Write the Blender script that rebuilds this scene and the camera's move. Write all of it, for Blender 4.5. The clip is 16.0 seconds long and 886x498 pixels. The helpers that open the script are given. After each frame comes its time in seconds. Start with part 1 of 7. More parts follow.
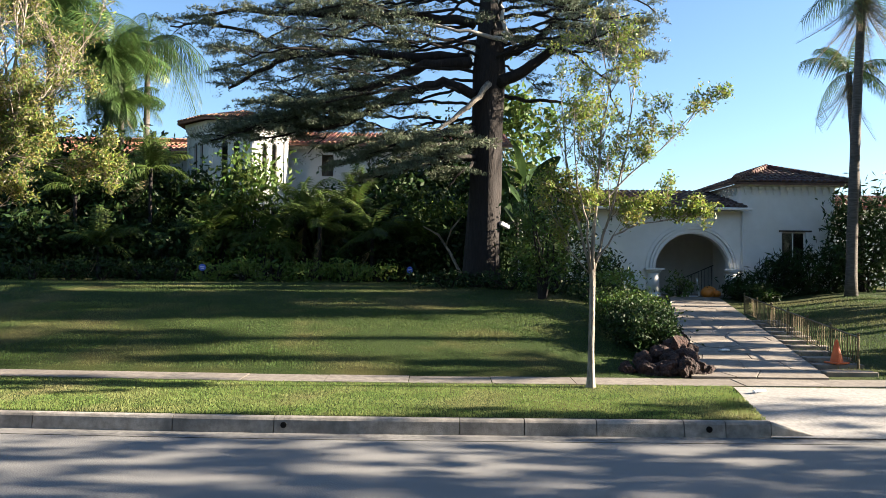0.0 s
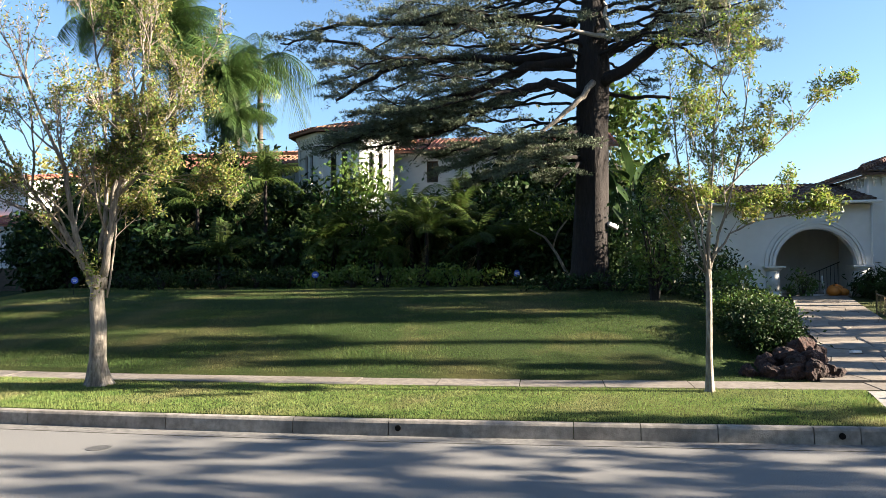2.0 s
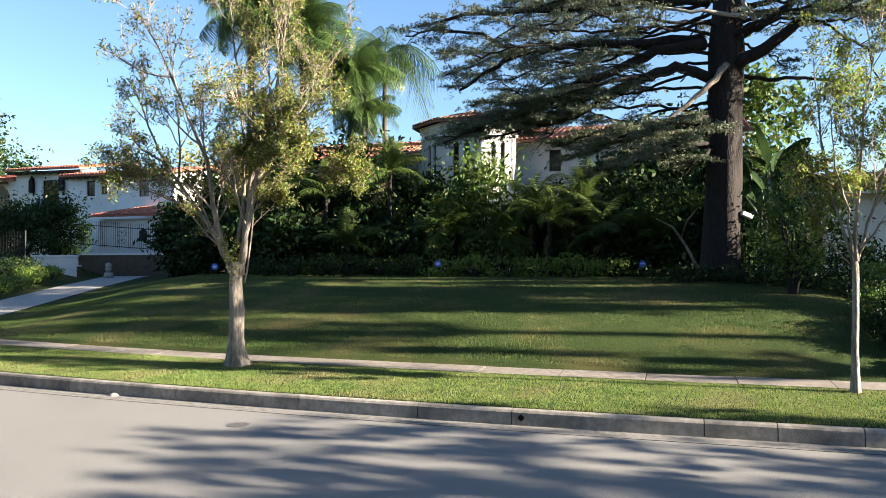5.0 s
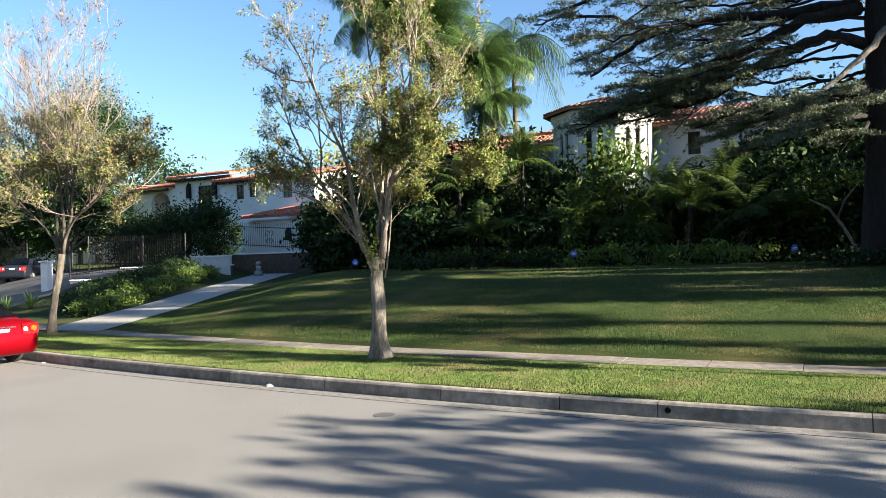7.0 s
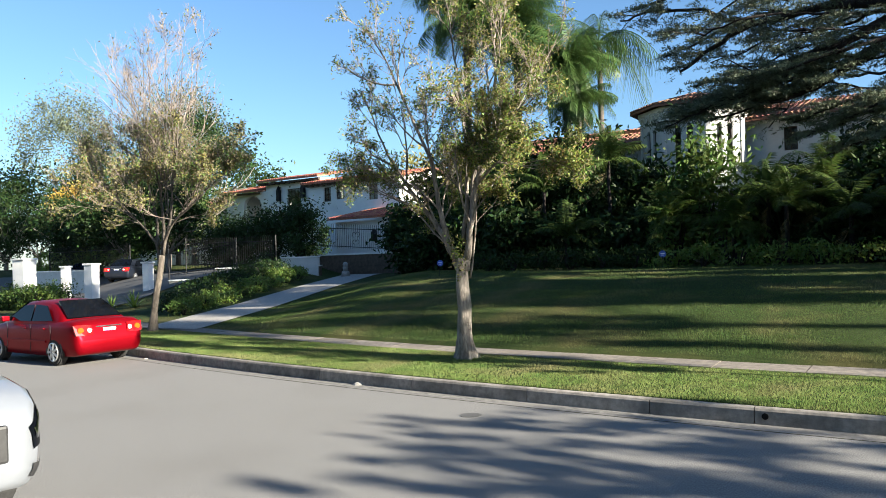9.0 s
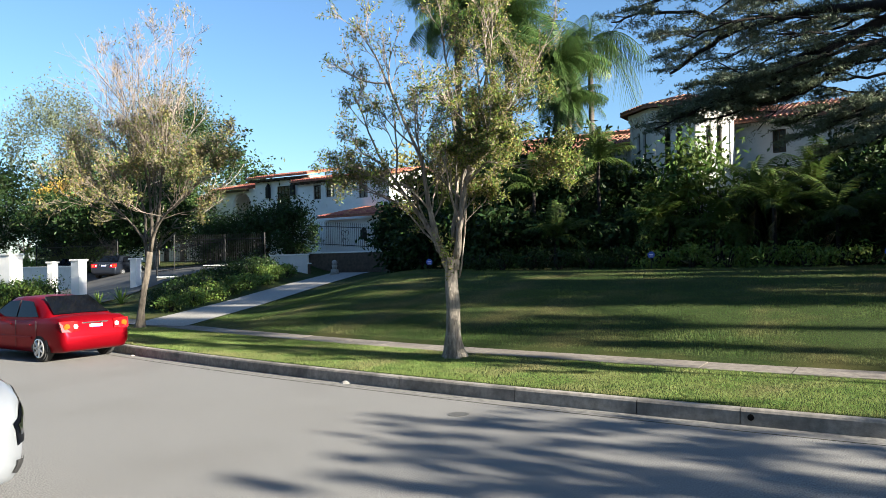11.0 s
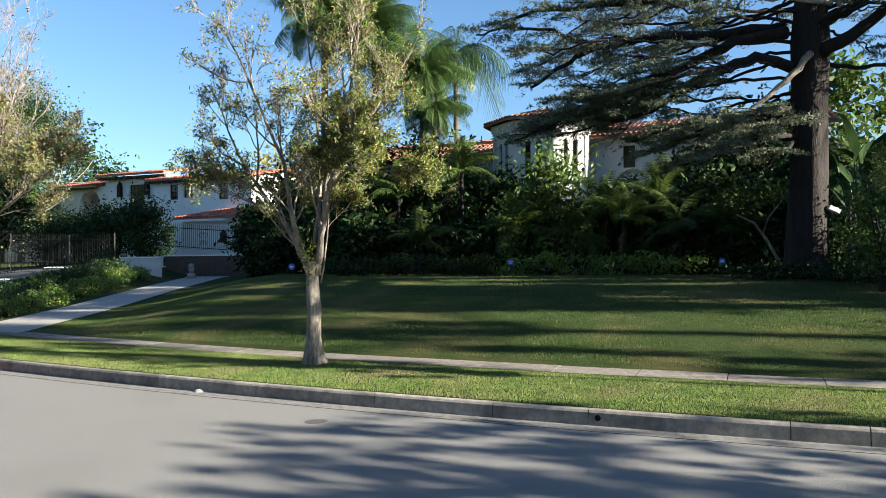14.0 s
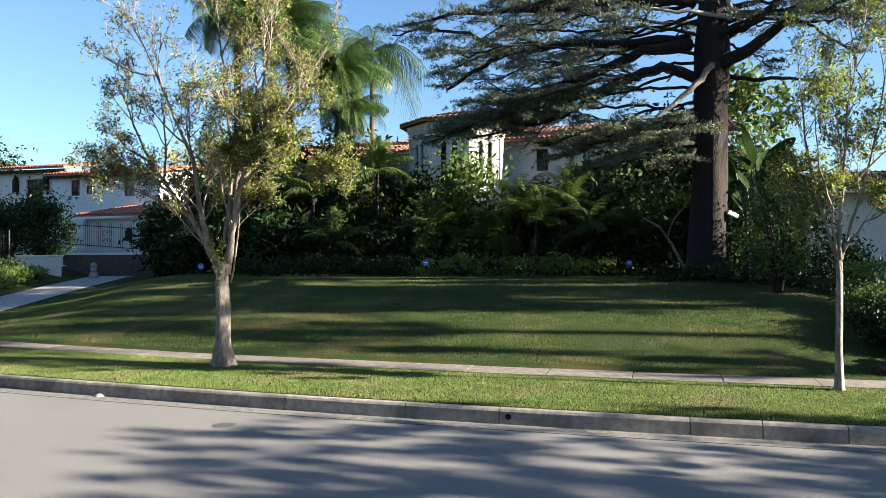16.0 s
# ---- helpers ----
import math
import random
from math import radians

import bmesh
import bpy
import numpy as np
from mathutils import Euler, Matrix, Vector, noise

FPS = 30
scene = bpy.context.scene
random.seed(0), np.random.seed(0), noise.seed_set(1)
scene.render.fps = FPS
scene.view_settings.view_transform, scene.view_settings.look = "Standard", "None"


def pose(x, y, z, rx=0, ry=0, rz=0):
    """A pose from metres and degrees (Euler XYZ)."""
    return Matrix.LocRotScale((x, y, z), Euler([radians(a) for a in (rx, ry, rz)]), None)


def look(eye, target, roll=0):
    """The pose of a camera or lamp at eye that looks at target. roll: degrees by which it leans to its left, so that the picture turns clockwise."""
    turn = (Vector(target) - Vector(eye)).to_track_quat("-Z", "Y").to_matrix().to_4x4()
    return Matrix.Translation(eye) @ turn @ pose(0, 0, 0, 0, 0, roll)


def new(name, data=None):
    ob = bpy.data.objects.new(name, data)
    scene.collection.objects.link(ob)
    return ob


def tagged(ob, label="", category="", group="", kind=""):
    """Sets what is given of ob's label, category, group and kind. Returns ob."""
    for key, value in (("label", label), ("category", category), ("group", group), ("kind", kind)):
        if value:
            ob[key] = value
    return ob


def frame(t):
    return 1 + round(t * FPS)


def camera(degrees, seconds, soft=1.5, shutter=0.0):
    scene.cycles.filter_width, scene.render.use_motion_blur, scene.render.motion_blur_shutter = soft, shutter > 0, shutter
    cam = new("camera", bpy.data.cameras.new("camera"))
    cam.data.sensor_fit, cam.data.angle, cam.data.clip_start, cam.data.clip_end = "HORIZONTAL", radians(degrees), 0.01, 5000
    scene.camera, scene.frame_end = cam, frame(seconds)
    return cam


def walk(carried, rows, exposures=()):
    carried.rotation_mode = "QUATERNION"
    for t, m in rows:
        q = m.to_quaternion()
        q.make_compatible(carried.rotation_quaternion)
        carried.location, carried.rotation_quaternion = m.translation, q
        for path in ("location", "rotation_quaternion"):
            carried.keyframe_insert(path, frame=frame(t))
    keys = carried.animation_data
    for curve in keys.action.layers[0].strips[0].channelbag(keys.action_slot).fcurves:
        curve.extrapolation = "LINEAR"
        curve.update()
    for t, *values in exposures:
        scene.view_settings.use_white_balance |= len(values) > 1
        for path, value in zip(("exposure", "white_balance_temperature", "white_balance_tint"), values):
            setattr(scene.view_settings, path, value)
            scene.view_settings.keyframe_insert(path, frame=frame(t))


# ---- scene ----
H = 2.2
cam = camera(60.13, 16.0, 0.6)
PATH = [
    (0.0, 0.000, 0.000, -0.04, 1.40, -0.60),
    (0.5, -0.009, -0.000, 1.71, 1.26, -0.20),
    (1.0, -0.020, -0.001, 3.70, 1.63, 0.11),
    (1.5, -0.030, -0.001, 5.61, 1.44, 0.46),
    (2.0, -0.041, -0.003, 7.86, 1.68, 0.59),
    (2.5, -0.050, -0.004, 9.54, 1.78, 0.71),
    (3.0, -0.058, -0.006, 11.10, 1.76, 0.92),
    (3.5, -0.066, -0.007, 12.67, 1.83, 0.82),
    (3.7, -0.069, -0.008, 13.12, 1.41, 0.64),
    (5.8, -0.107, -0.019, 20.68, 0.72, 0.43),
    (6.0, -0.113, -0.022, 21.89, 0.57, 0.62),
    (6.5, -0.126, -0.028, 24.66, 0.69, 1.22),
    (7.0, -0.136, -0.032, 26.82, 0.47, 1.62),
    (7.5, -0.145, -0.037, 28.71, 0.63, 1.70),
    (8.0, -0.153, -0.041, 30.32, 0.61, 1.88),
    (8.5, -0.159, -0.045, 31.75, 0.80, 1.66),
    (8.7, -0.162, -0.047, 32.31, 0.77, 1.71),
    (9.75, -0.171, -0.051, 34.0, 0.62, 1.50),
    (10.8, -0.164, -0.048, 32.91, 0.49, 1.22),
    (11.0, -0.161, -0.047, 32.28, 0.61, 1.20),
    (11.5, -0.154, -0.042, 30.74, 0.57, 1.12),
    (12.0, -0.147, -0.038, 29.02, 0.37, 0.97),
    (12.5, -0.140, -0.034, 27.56, 0.55, 1.01),
    (13.0, -0.131, -0.030, 25.64, 0.70, 0.73),
    (13.5, -0.122, -0.026, 23.85, 0.56, 0.54),
    (14.0, -0.114, -0.022, 22.22, 0.88, 0.45),
    (14.5, -0.106, -0.019, 20.62, 1.07, 0.32),
    (15.0, -0.100, -0.017, 19.25, 0.95, 0.32),
    (15.5, -0.091, -0.014, 17.60, 0.98, 0.26),
    (16.0, -0.083, -0.012, 15.93, 0.89, 0.14),
]
walk(cam, [(t, pose(x, y, H, 90 + p, r, w)) for t, x, y, w, p, r in PATH],
     [(0.0, 2.59, 6850, 10), (3.5, 2.63, 6850, 10), (6.0, 2.63, 6850, 10), (7.0, 2.45, 6600, 8), (8.0, 2.29, 6400, 6), (8.7, 2.25, 6350, 6), (13.5, 2.23, 6350, 6), (14.5, 2.28, 6350, 6), (16.0, 2.41, 6550, 8)])

# ---- light ----
SUN_EL, SUN_AZ = 19.0, 1.5          # degrees: height, and turn from +x towards +y
world = bpy.data.worlds.new("sky")
scene.world = world
world.use_nodes = True
wn = world.node_tree.nodes
sky = wn.new("ShaderNodeTexSky")
sky.sky_type = "NISHITA"
sky.sun_disc = False
sky.sun_elevation = radians(SUN_EL)
sky.sun_rotation = radians(90 - SUN_AZ)
sky.air_density, sky.dust_density, sky.ozone_density = 1.0, 0.6, 4.5
world.node_tree.links.new(sky.outputs[0], wn["Background"].inputs[0])
wn["Background"].inputs[1].default_value = 0.05
sun_dir = Vector((math.cos(radians(SUN_EL)) * math.cos(radians(SUN_AZ)), math.cos(radians(SUN_EL)) * math.sin(radians(SUN_AZ)), math.sin(radians(SUN_EL))))
sun = new("sun", bpy.data.lights.new("sun", "SUN"))
sun.data.energy, sun.data.angle, sun.data.color = 5.0, radians(0.55), (1.0, 0.90, 0.76)
sun.matrix_world = look(sun_dir * 100, (0, 0, 0))
scene.view_settings.exposure = 2.18


# ---- materials ----
def surf(name, c1, c2, scale=4.0, rough=0.8, bump=0.0, bscale=40.0, c3=None, scale3=0.6, amount3=0.5, metal=0.0, rand=0.0, stretch=None, spec=0.4, coat=0.0, translucent=None, island=0.0):
    m = bpy.data.materials.new(name)
    m.use_nodes = True
    nt = m.node_tree
    n, l = nt.nodes, nt.links
    b = n["Principled BSDF"]
    b.inputs["Roughness"].default_value = rough
    b.inputs["Metallic"].default_value = metal
    b.inputs["Specular IOR Level"].default_value = spec
    b.inputs["Coat Weight"].default_value = coat
    geo = n.new("ShaderNodeNewGeometry")
    vec = geo.outputs["Position"]
    if stretch:
        mp = n.new("ShaderNodeMapping")
        mp.inputs["Scale"].default_value = stretch
        l.new(vec, mp.inputs["Vector"])
        vec = mp.outputs[0]
    no = n.new("ShaderNodeTexNoise")
    no.inputs["Scale"].default_value, no.inputs["Detail"].default_value, no.inputs["Roughness"].default_value = scale, 6, 0.6
    l.new(vec, no.inputs["Vector"])
    r = n.new("ShaderNodeValToRGB")
    r.color_ramp.elements[0].position, r.color_ramp.elements[1].position = 0.35, 0.65
    r.color_ramp.elements[0].color, r.color_ramp.elements[1].color = (*c1, 1), (*c2, 1)
    l.new(no.outputs["Fac"], r.inputs[0])
    col = r.outputs[0]
    if c3:
        n3 = n.new("ShaderNodeTexNoise")
        n3.inputs["Scale"].default_value, n3.inputs["Detail"].default_value = scale3, 4
        l.new(vec, n3.inputs["Vector"])
        r3 = n.new("ShaderNodeMapRange")
        r3.inputs[1].default_value, r3.inputs[2].default_value, r3.inputs[4].default_value = 0.48, 0.68, amount3
        l.new(n3.outputs["Fac"], r3.inputs[0])
        mx = n.new("ShaderNodeMix")
        mx.data_type = "RGBA"
        mx.inputs["B"].default_value = (*c3, 1)
        l.new(r3.outputs[0], mx.inputs["Factor"])
        l.new(col, mx.inputs["A"])
        col = mx.outputs["Result"]
    if rand or island:
        hs = n.new("ShaderNodeHueSaturation")
        mr = n.new("ShaderNodeMapRange")
        k = rand or island
        mr.inputs[3].default_value, mr.inputs[4].default_value = 1 - k, 1 + k
        if rand:
            oi = n.new("ShaderNodeObjectInfo")
            l.new(oi.outputs["Random"], mr.inputs[0])
        else:
            l.new(geo.outputs["Random Per Island"], mr.inputs[0])
        l.new(mr.outputs[0], hs.inputs["Value"])
        if island:
            mh = n.new("ShaderNodeMapRange")
            mh.inputs[3].default_value, mh.inputs[4].default_value = 0.47, 0.53
            l.new(geo.outputs["Random Per Island"], mh.inputs[0])
            l.new(mh.outputs[0], hs.inputs["Hue"])
        l.new(col, hs.inputs["Color"])
        col = hs.outputs[0]
    l.new(col, b.inputs["Base Color"])
    if bump:
        nb = n.new("ShaderNodeTexNoise")
        nb.inputs["Scale"].default_value, nb.inputs["Detail"].default_value = bscale, 3
        l.new(vec, nb.inputs["Vector"])
        bp = n.new("ShaderNodeBump")
        bp.inputs["Strength"].default_value, bp.inputs["Distance"].default_value = 1.0, bump
        l.new(nb.outputs["Fac"], bp.inputs["Height"])
        l.new(bp.outputs[0], b.inputs["Normal"])
    if translucent:
        tr = n.new("ShaderNodeBsdfTranslucent")
        ms = n.new("ShaderNodeMixShader")
        ms.inputs[0].default_value = translucent
        l.new(col, tr.inputs["Color"])
        l.new(b.outputs[0], ms.inputs[1])
        l.new(tr.outputs[0], ms.inputs[2])
        l.new(ms.outputs[0], n["Material Output"].inputs["Surface"])
    return m


def glass_mat():
    m = bpy.data.materials.new("window_glass")
    m.use_nodes = True
    b = m.node_tree.nodes["Principled BSDF"]
    b.inputs["Base Color"].default_value = (0.3, 0.33, 0.34, 1)
    b.inputs["Roughness"].default_value = 0.03
    b.inputs["Transmission Weight"].default_value = 1.0
    b.inputs["IOR"].default_value = 1.45
    return m


M = {
    "asphalt": surf("asphalt", (0.07, 0.068, 0.064), (0.275, 0.266, 0.254), 58, 0.93, 0.003, 150, (0.145, 0.138, 0.129), 0.6, 0.55),
    "cover": surf("worn_iron_cover", (0.05, 0.049, 0.047), (0.12, 0.116, 0.112), 30, 0.85, 0.002, 90),
    # near-black paving tone that holds the court's shade
    "court_shade": surf("court_shade", (0.05, 0.05, 0.05), (0.08, 0.078, 0.075), 20, 0.8),
    "concrete": surf("concrete", (0.22, 0.205, 0.187), (0.33, 0.31, 0.285), 14, 0.9, 0.002, 120, (0.26, 0.245, 0.225), 1.3, 0.6, rand=0.08),
    "paving": surf("worn_paving", (0.125, 0.107, 0.09), (0.22, 0.19, 0.16), 9, 0.92, 0.002, 110, (0.12, 0.10, 0.08), 1.1, 0.7, rand=0.2),
    # black that paints the darkness inside the drain pipes
    "hole": surf("pipe_mouth_dark", (0.008, 0.008, 0.008), (0.016, 0.015, 0.014), 9, 0.98, spec=0.0),
    "kerbstone": surf("kerb_concrete", (0.18, 0.162, 0.14), (0.31, 0.28, 0.245), 9, 0.9, 0.006, 60, (0.085, 0.078, 0.07), 1.5, 0.8, rand=0.2),
    "gutter": surf("gutter_concrete", (0.10, 0.096, 0.09), (0.21, 0.2, 0.185), 9, 0.9, 0.003, 90, (0.17, 0.16, 0.15), 0.8, 0.7),
    "lawn": surf("lawn_turf", (0.018, 0.034, 0.010), (0.046, 0.064, 0.019), 30, 0.95, 0.03, 60, (0.105, 0.088, 0.034), 0.5, 0.6, spec=0.1),
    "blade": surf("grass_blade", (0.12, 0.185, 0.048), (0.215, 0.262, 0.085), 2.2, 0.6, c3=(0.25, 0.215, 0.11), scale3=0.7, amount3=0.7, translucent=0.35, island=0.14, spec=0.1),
    # lawn blades with dry patches, darkened so the colour holds part of the lawn's shade
    "blade_dry_shaded": surf("lawn_blade", (0.05, 0.09, 0.023), (0.10, 0.136, 0.042), 1.4, 0.6, c3=(0.25, 0.21, 0.10), scale3=0.5, amount3=0.6, translucent=0.3, island=0.16, spec=0.1),
    "soil": surf("soil", (0.02, 0.015, 0.011), (0.04, 0.03, 0.022), 12, 0.95, 0.02, 30),
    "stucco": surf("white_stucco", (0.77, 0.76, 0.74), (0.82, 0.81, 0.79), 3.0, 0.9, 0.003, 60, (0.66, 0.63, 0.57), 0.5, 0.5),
    # darker stucco: shade on villa, tower and recessed walls is in this colour
    "stucco_shaded": surf("shaded_cream_stucco", (0.52, 0.51, 0.49), (0.59, 0.58, 0.56), 3.0, 0.9, 0.003, 60, (0.57, 0.54, 0.48), 0.45, 0.5),
    "trim": surf("painted_trim", (0.74, 0.72, 0.68), (0.8, 0.78, 0.74), 5.0, 0.6),
    "tile": surf("clay_roof_tile", (0.17, 0.072, 0.045), (0.26, 0.12, 0.08), 5.0, 0.85, 0.004, 30, (0.20, 0.10, 0.065), 1.2, 0.6, island=0.25),
    "tile_red": surf("bright_roof_tile", (0.27, 0.085, 0.052), (0.40, 0.15, 0.10), 5.0, 0.85, 0.004, 30, (0.30, 0.13, 0.09), 1.2, 0.6, island=0.25),
    # weathered tile, browned down to hold the pavilion roof's backlit darkness
    "tile_old_shaded": surf("weathered_shaded_tile", (0.075, 0.042, 0.034), (0.15, 0.08, 0.06), 5.0, 0.9, 0.004, 30, (0.06, 0.05, 0.045), 1.2, 0.7, island=0.3),
    "wood_dark": surf("dark_timber", (0.045, 0.03, 0.02), (0.09, 0.06, 0.04), 6.0, 0.7, 0.002, 40),
    "room": surf("dim_room", (0.04, 0.036, 0.032), (0.06, 0.053, 0.047), 2.0, 0.95),
    "glass": glass_mat(),
    "iron": surf("black_iron", (0.012, 0.012, 0.013), (0.025, 0.024, 0.024), 20, 0.5, metal=0.6),
    "brass": surf("weathered_brass_rail", (0.10, 0.075, 0.04), (0.18, 0.135, 0.07), 20, 0.55, metal=0.5),
    "flag": surf("flagstone", (0.165, 0.135, 0.108), (0.27, 0.228, 0.184), 5, 0.85, 0.008, 25, (0.15, 0.13, 0.115), 1.1, 0.6, rand=0.22),
    "joint": surf("dark_mortar", (0.06, 0.05, 0.04), (0.10, 0.085, 0.07), 10, 0.95),
    "lava": surf("lava_rock", (0.014, 0.008, 0.007), (0.055, 0.028, 0.023), 14, 0.95, 0.05, 24, rand=0.3),
    "bark_grey": surf("grey_bark", (0.15, 0.128, 0.106), (0.33, 0.29, 0.245), 9, 0.95, 0.02, 22, (0.10, 0.082, 0.066), 3.0, 0.75, stretch=(3, 3, 0.7)),
    # darker bark for the leaning tree; the shade on its trunk is coloured in
    "bark_shaded": surf("shaded_brown_bark", (0.075, 0.062, 0.05), (0.16, 0.135, 0.11), 7, 0.95, 0.012, 26, (0.06, 0.05, 0.04), 3.0, 0.6, stretch=(3, 3, 0.7)),
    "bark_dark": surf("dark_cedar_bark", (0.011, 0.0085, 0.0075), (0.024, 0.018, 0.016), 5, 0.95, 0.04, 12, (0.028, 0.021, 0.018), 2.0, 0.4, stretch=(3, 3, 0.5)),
    "bark_pale": surf("pale_dead_wood", (0.28, 0.245, 0.21), (0.42, 0.38, 0.33), 7, 0.95, 0.01, 30),
    # bark colour lowered to hold the shade on the palm trunks
    "palm_bark": surf("palm_trunk_bark", (0.06, 0.053, 0.046), (0.125, 0.11, 0.097), 4, 0.95, 0.01, 20, stretch=(1, 1, 5)),
    "twig": surf("dry_twigs", (0.17, 0.135, 0.115), (0.27, 0.22, 0.19), 6, 0.95),
    "leaf_olive": surf("olive_leaves", (0.17, 0.175, 0.045), (0.27, 0.25, 0.075), 2.0, 0.55, c3=(0.33, 0.22, 0.08), scale3=1.2, amount3=0.6, translucent=0.45, island=0.35),
    "leaf_brown": surf("dry_seed_leaves", (0.145, 0.122, 0.07), (0.24, 0.20, 0.118), 2.0, 0.7, c3=(0.14, 0.14, 0.05), scale3=1.2, amount3=0.6, translucent=0.35, island=0.35),
    "leaf_lime": surf("yellow_green_leaves", (0.15, 0.215, 0.03), (0.23, 0.29, 0.05), 2.0, 0.55, c3=(0.29, 0.21, 0.05), scale3=1.2, amount3=0.35, translucent=0.4, island=0.35),
    "leaf_grey": surf("grey_green_leaves", (0.075, 0.09, 0.05), (0.15, 0.165, 0.10), 1.5, 0.6, translucent=0.3, island=0.35, spec=0.2),
    "leaf_gold": surf("golden_autumn_leaves", (0.26, 0.16, 0.03), (0.36, 0.24, 0.05), 2.0, 0.6, translucent=0.35, island=0.3),
    # near-black green: shade within planting is put into the leaf colour
    "leaf_shade_dark": surf("shade_dark_leaves", (0.013, 0.027, 0.008), (0.03, 0.054, 0.014), 1.5, 0.5, translucent=0.2, island=0.4, spec=0.15),
    "leaf_mid": surf("green_leaves", (0.045, 0.078, 0.018), (0.09, 0.135, 0.028), 1.5, 0.5, translucent=0.3, island=0.4, spec=0.2),
    "leaf_bright": surf("bright_shrub_leaves", (0.11, 0.17, 0.03), (0.17, 0.235, 0.045), 1.5, 0.5, translucent=0.35, island=0.35),
    "needle": surf("cedar_needles", (0.062, 0.082, 0.046), (0.125, 0.148, 0.09), 1.2, 0.6, c3=(0.15, 0.155, 0.09), scale3=0.5, amount3=0.5, translucent=0.25, island=0.4),
    "frond": surf("palm_frond", (0.036, 0.07, 0.02), (0.075, 0.12, 0.03), 1.5, 0.45, translucent=0.3, island=0.3, spec=0.2),
    "frond_mid": surf("garden_palm_frond", (0.04, 0.07, 0.016), (0.09, 0.125, 0.028), 1.5, 0.5, translucent=0.35, island=0.35, spec=0.2),
    "frond_dry": surf("dry_palm_frond", (0.19, 0.14, 0.075), (0.29, 0.22, 0.12), 1.5, 0.8, translucent=0.2, island=0.3),
    "paddle": surf("paddle_leaf", (0.026, 0.052, 0.018), (0.05, 0.085, 0.026), 1.2, 0.4, translucent=0.25, spec=0.2),
    "red_paint": surf("red_car_paint", (0.20, 0.0024, 0.007), (0.225, 0.003, 0.009), 2, 0.38, metal=0.65, spec=0.05, coat=0.0),
    "silver_paint": surf("silver_car_paint", (0.22, 0.235, 0.26), (0.24, 0.256, 0.285), 2, 0.4, metal=0.4, coat=1.0),
    "dark_paint": surf("dark_car_paint", (0.008, 0.010, 0.016), (0.012, 0.015, 0.022), 2, 0.3, spec=0.15, coat=0.2),
    "car_glass": surf("tinted_car_glass", (0.002, 0.0025, 0.004), (0.003, 0.004, 0.006), 2, 0.05, spec=0.12),
    "rubber": surf("tyre_rubber", (0.018, 0.018, 0.018), (0.03, 0.03, 0.03), 20, 0.9),
    "alloy": surf("alloy_wheel", (0.5, 0.5, 0.5), (0.58, 0.58, 0.58), 5, 0.35, metal=0.8),
    "black_plastic": surf("black_plastic", (0.015, 0.015, 0.016), (0.025, 0.025, 0.026), 20, 0.5),
    "red_lens": surf("red_lens", (0.36, 0.004, 0.006), (0.42, 0.006, 0.008), 5, 0.15, coat=1.0),
    "amber_lens": surf("amber_lens", (0.3, 0.06, 0.005), (0.34, 0.08, 0.008), 5, 0.15, coat=1.0),
    "clear_lens": surf("clear_lens", (0.7, 0.7, 0.7), (0.78, 0.78, 0.78), 5, 0.1, coat=1.0),
    "plate": surf("plate_white", (0.75, 0.75, 0.75), (0.8, 0.8, 0.8), 5, 0.5),
    "bar_blue": surf("plate_bars", (0.08, 0.1, 0.3), (0.1, 0.12, 0.34), 5, 0.6),
    "chrome": surf("chrome", (0.7, 0.7, 0.7), (0.75, 0.75, 0.75), 5, 0.15, metal=1.0),
    "cone": surf("orange_plastic", (0.62, 0.11, 0.03), (0.7, 0.15, 0.045), 5, 0.55),
    "pumpkin": surf("pumpkin_skin", (0.6, 0.17, 0.02), (0.68, 0.22, 0.03), 5, 0.5),
    "sign_blue": surf("blue_sign", (0.06, 0.12, 0.5), (0.08, 0.15, 0.58), 5, 0.5),
    "white_plain": surf("white_plastic", (0.72, 0.72, 0.72), (0.78, 0.78, 0.78), 5, 0.5),
    "curtain": surf("pale_curtain", (0.55, 0.5, 0.42), (0.62, 0.57, 0.49), 8, 0.9),
}


# ---- builders ----
def link_mesh(name, bm, material, parent=None, label="", smooth=False):
    me = bpy.data.meshes.new(name)
    bm.to_mesh(me)
    bm.free()
    me.materials.append(material)
    if smooth:
        me.polygons.foreach_set("use_smooth", [True] * len(me.polygons))
    ob = new(name, me)
    if parent:
        ob.parent = parent
    if label:
        tagged(ob, label)
    return ob


def part(name, bm, material, parent, label="", smooth=False):
    return link_mesh(name, bm, material, parent, label, smooth)


def raw(name, verts, faces, material, parent=None, label="", smooth=False):
    me = bpy.data.meshes.new(name)
    me.from_pydata([tuple(v) for v in verts], [], faces)
    me.materials.append(material)
    if smooth:
        me.polygons.foreach_set("use_smooth", [True] * len(me.polygons))
    me.update()
    ob = new(name, me)
    if parent:
        ob.parent = parent
    if label:
        tagged(ob, label)
    return ob


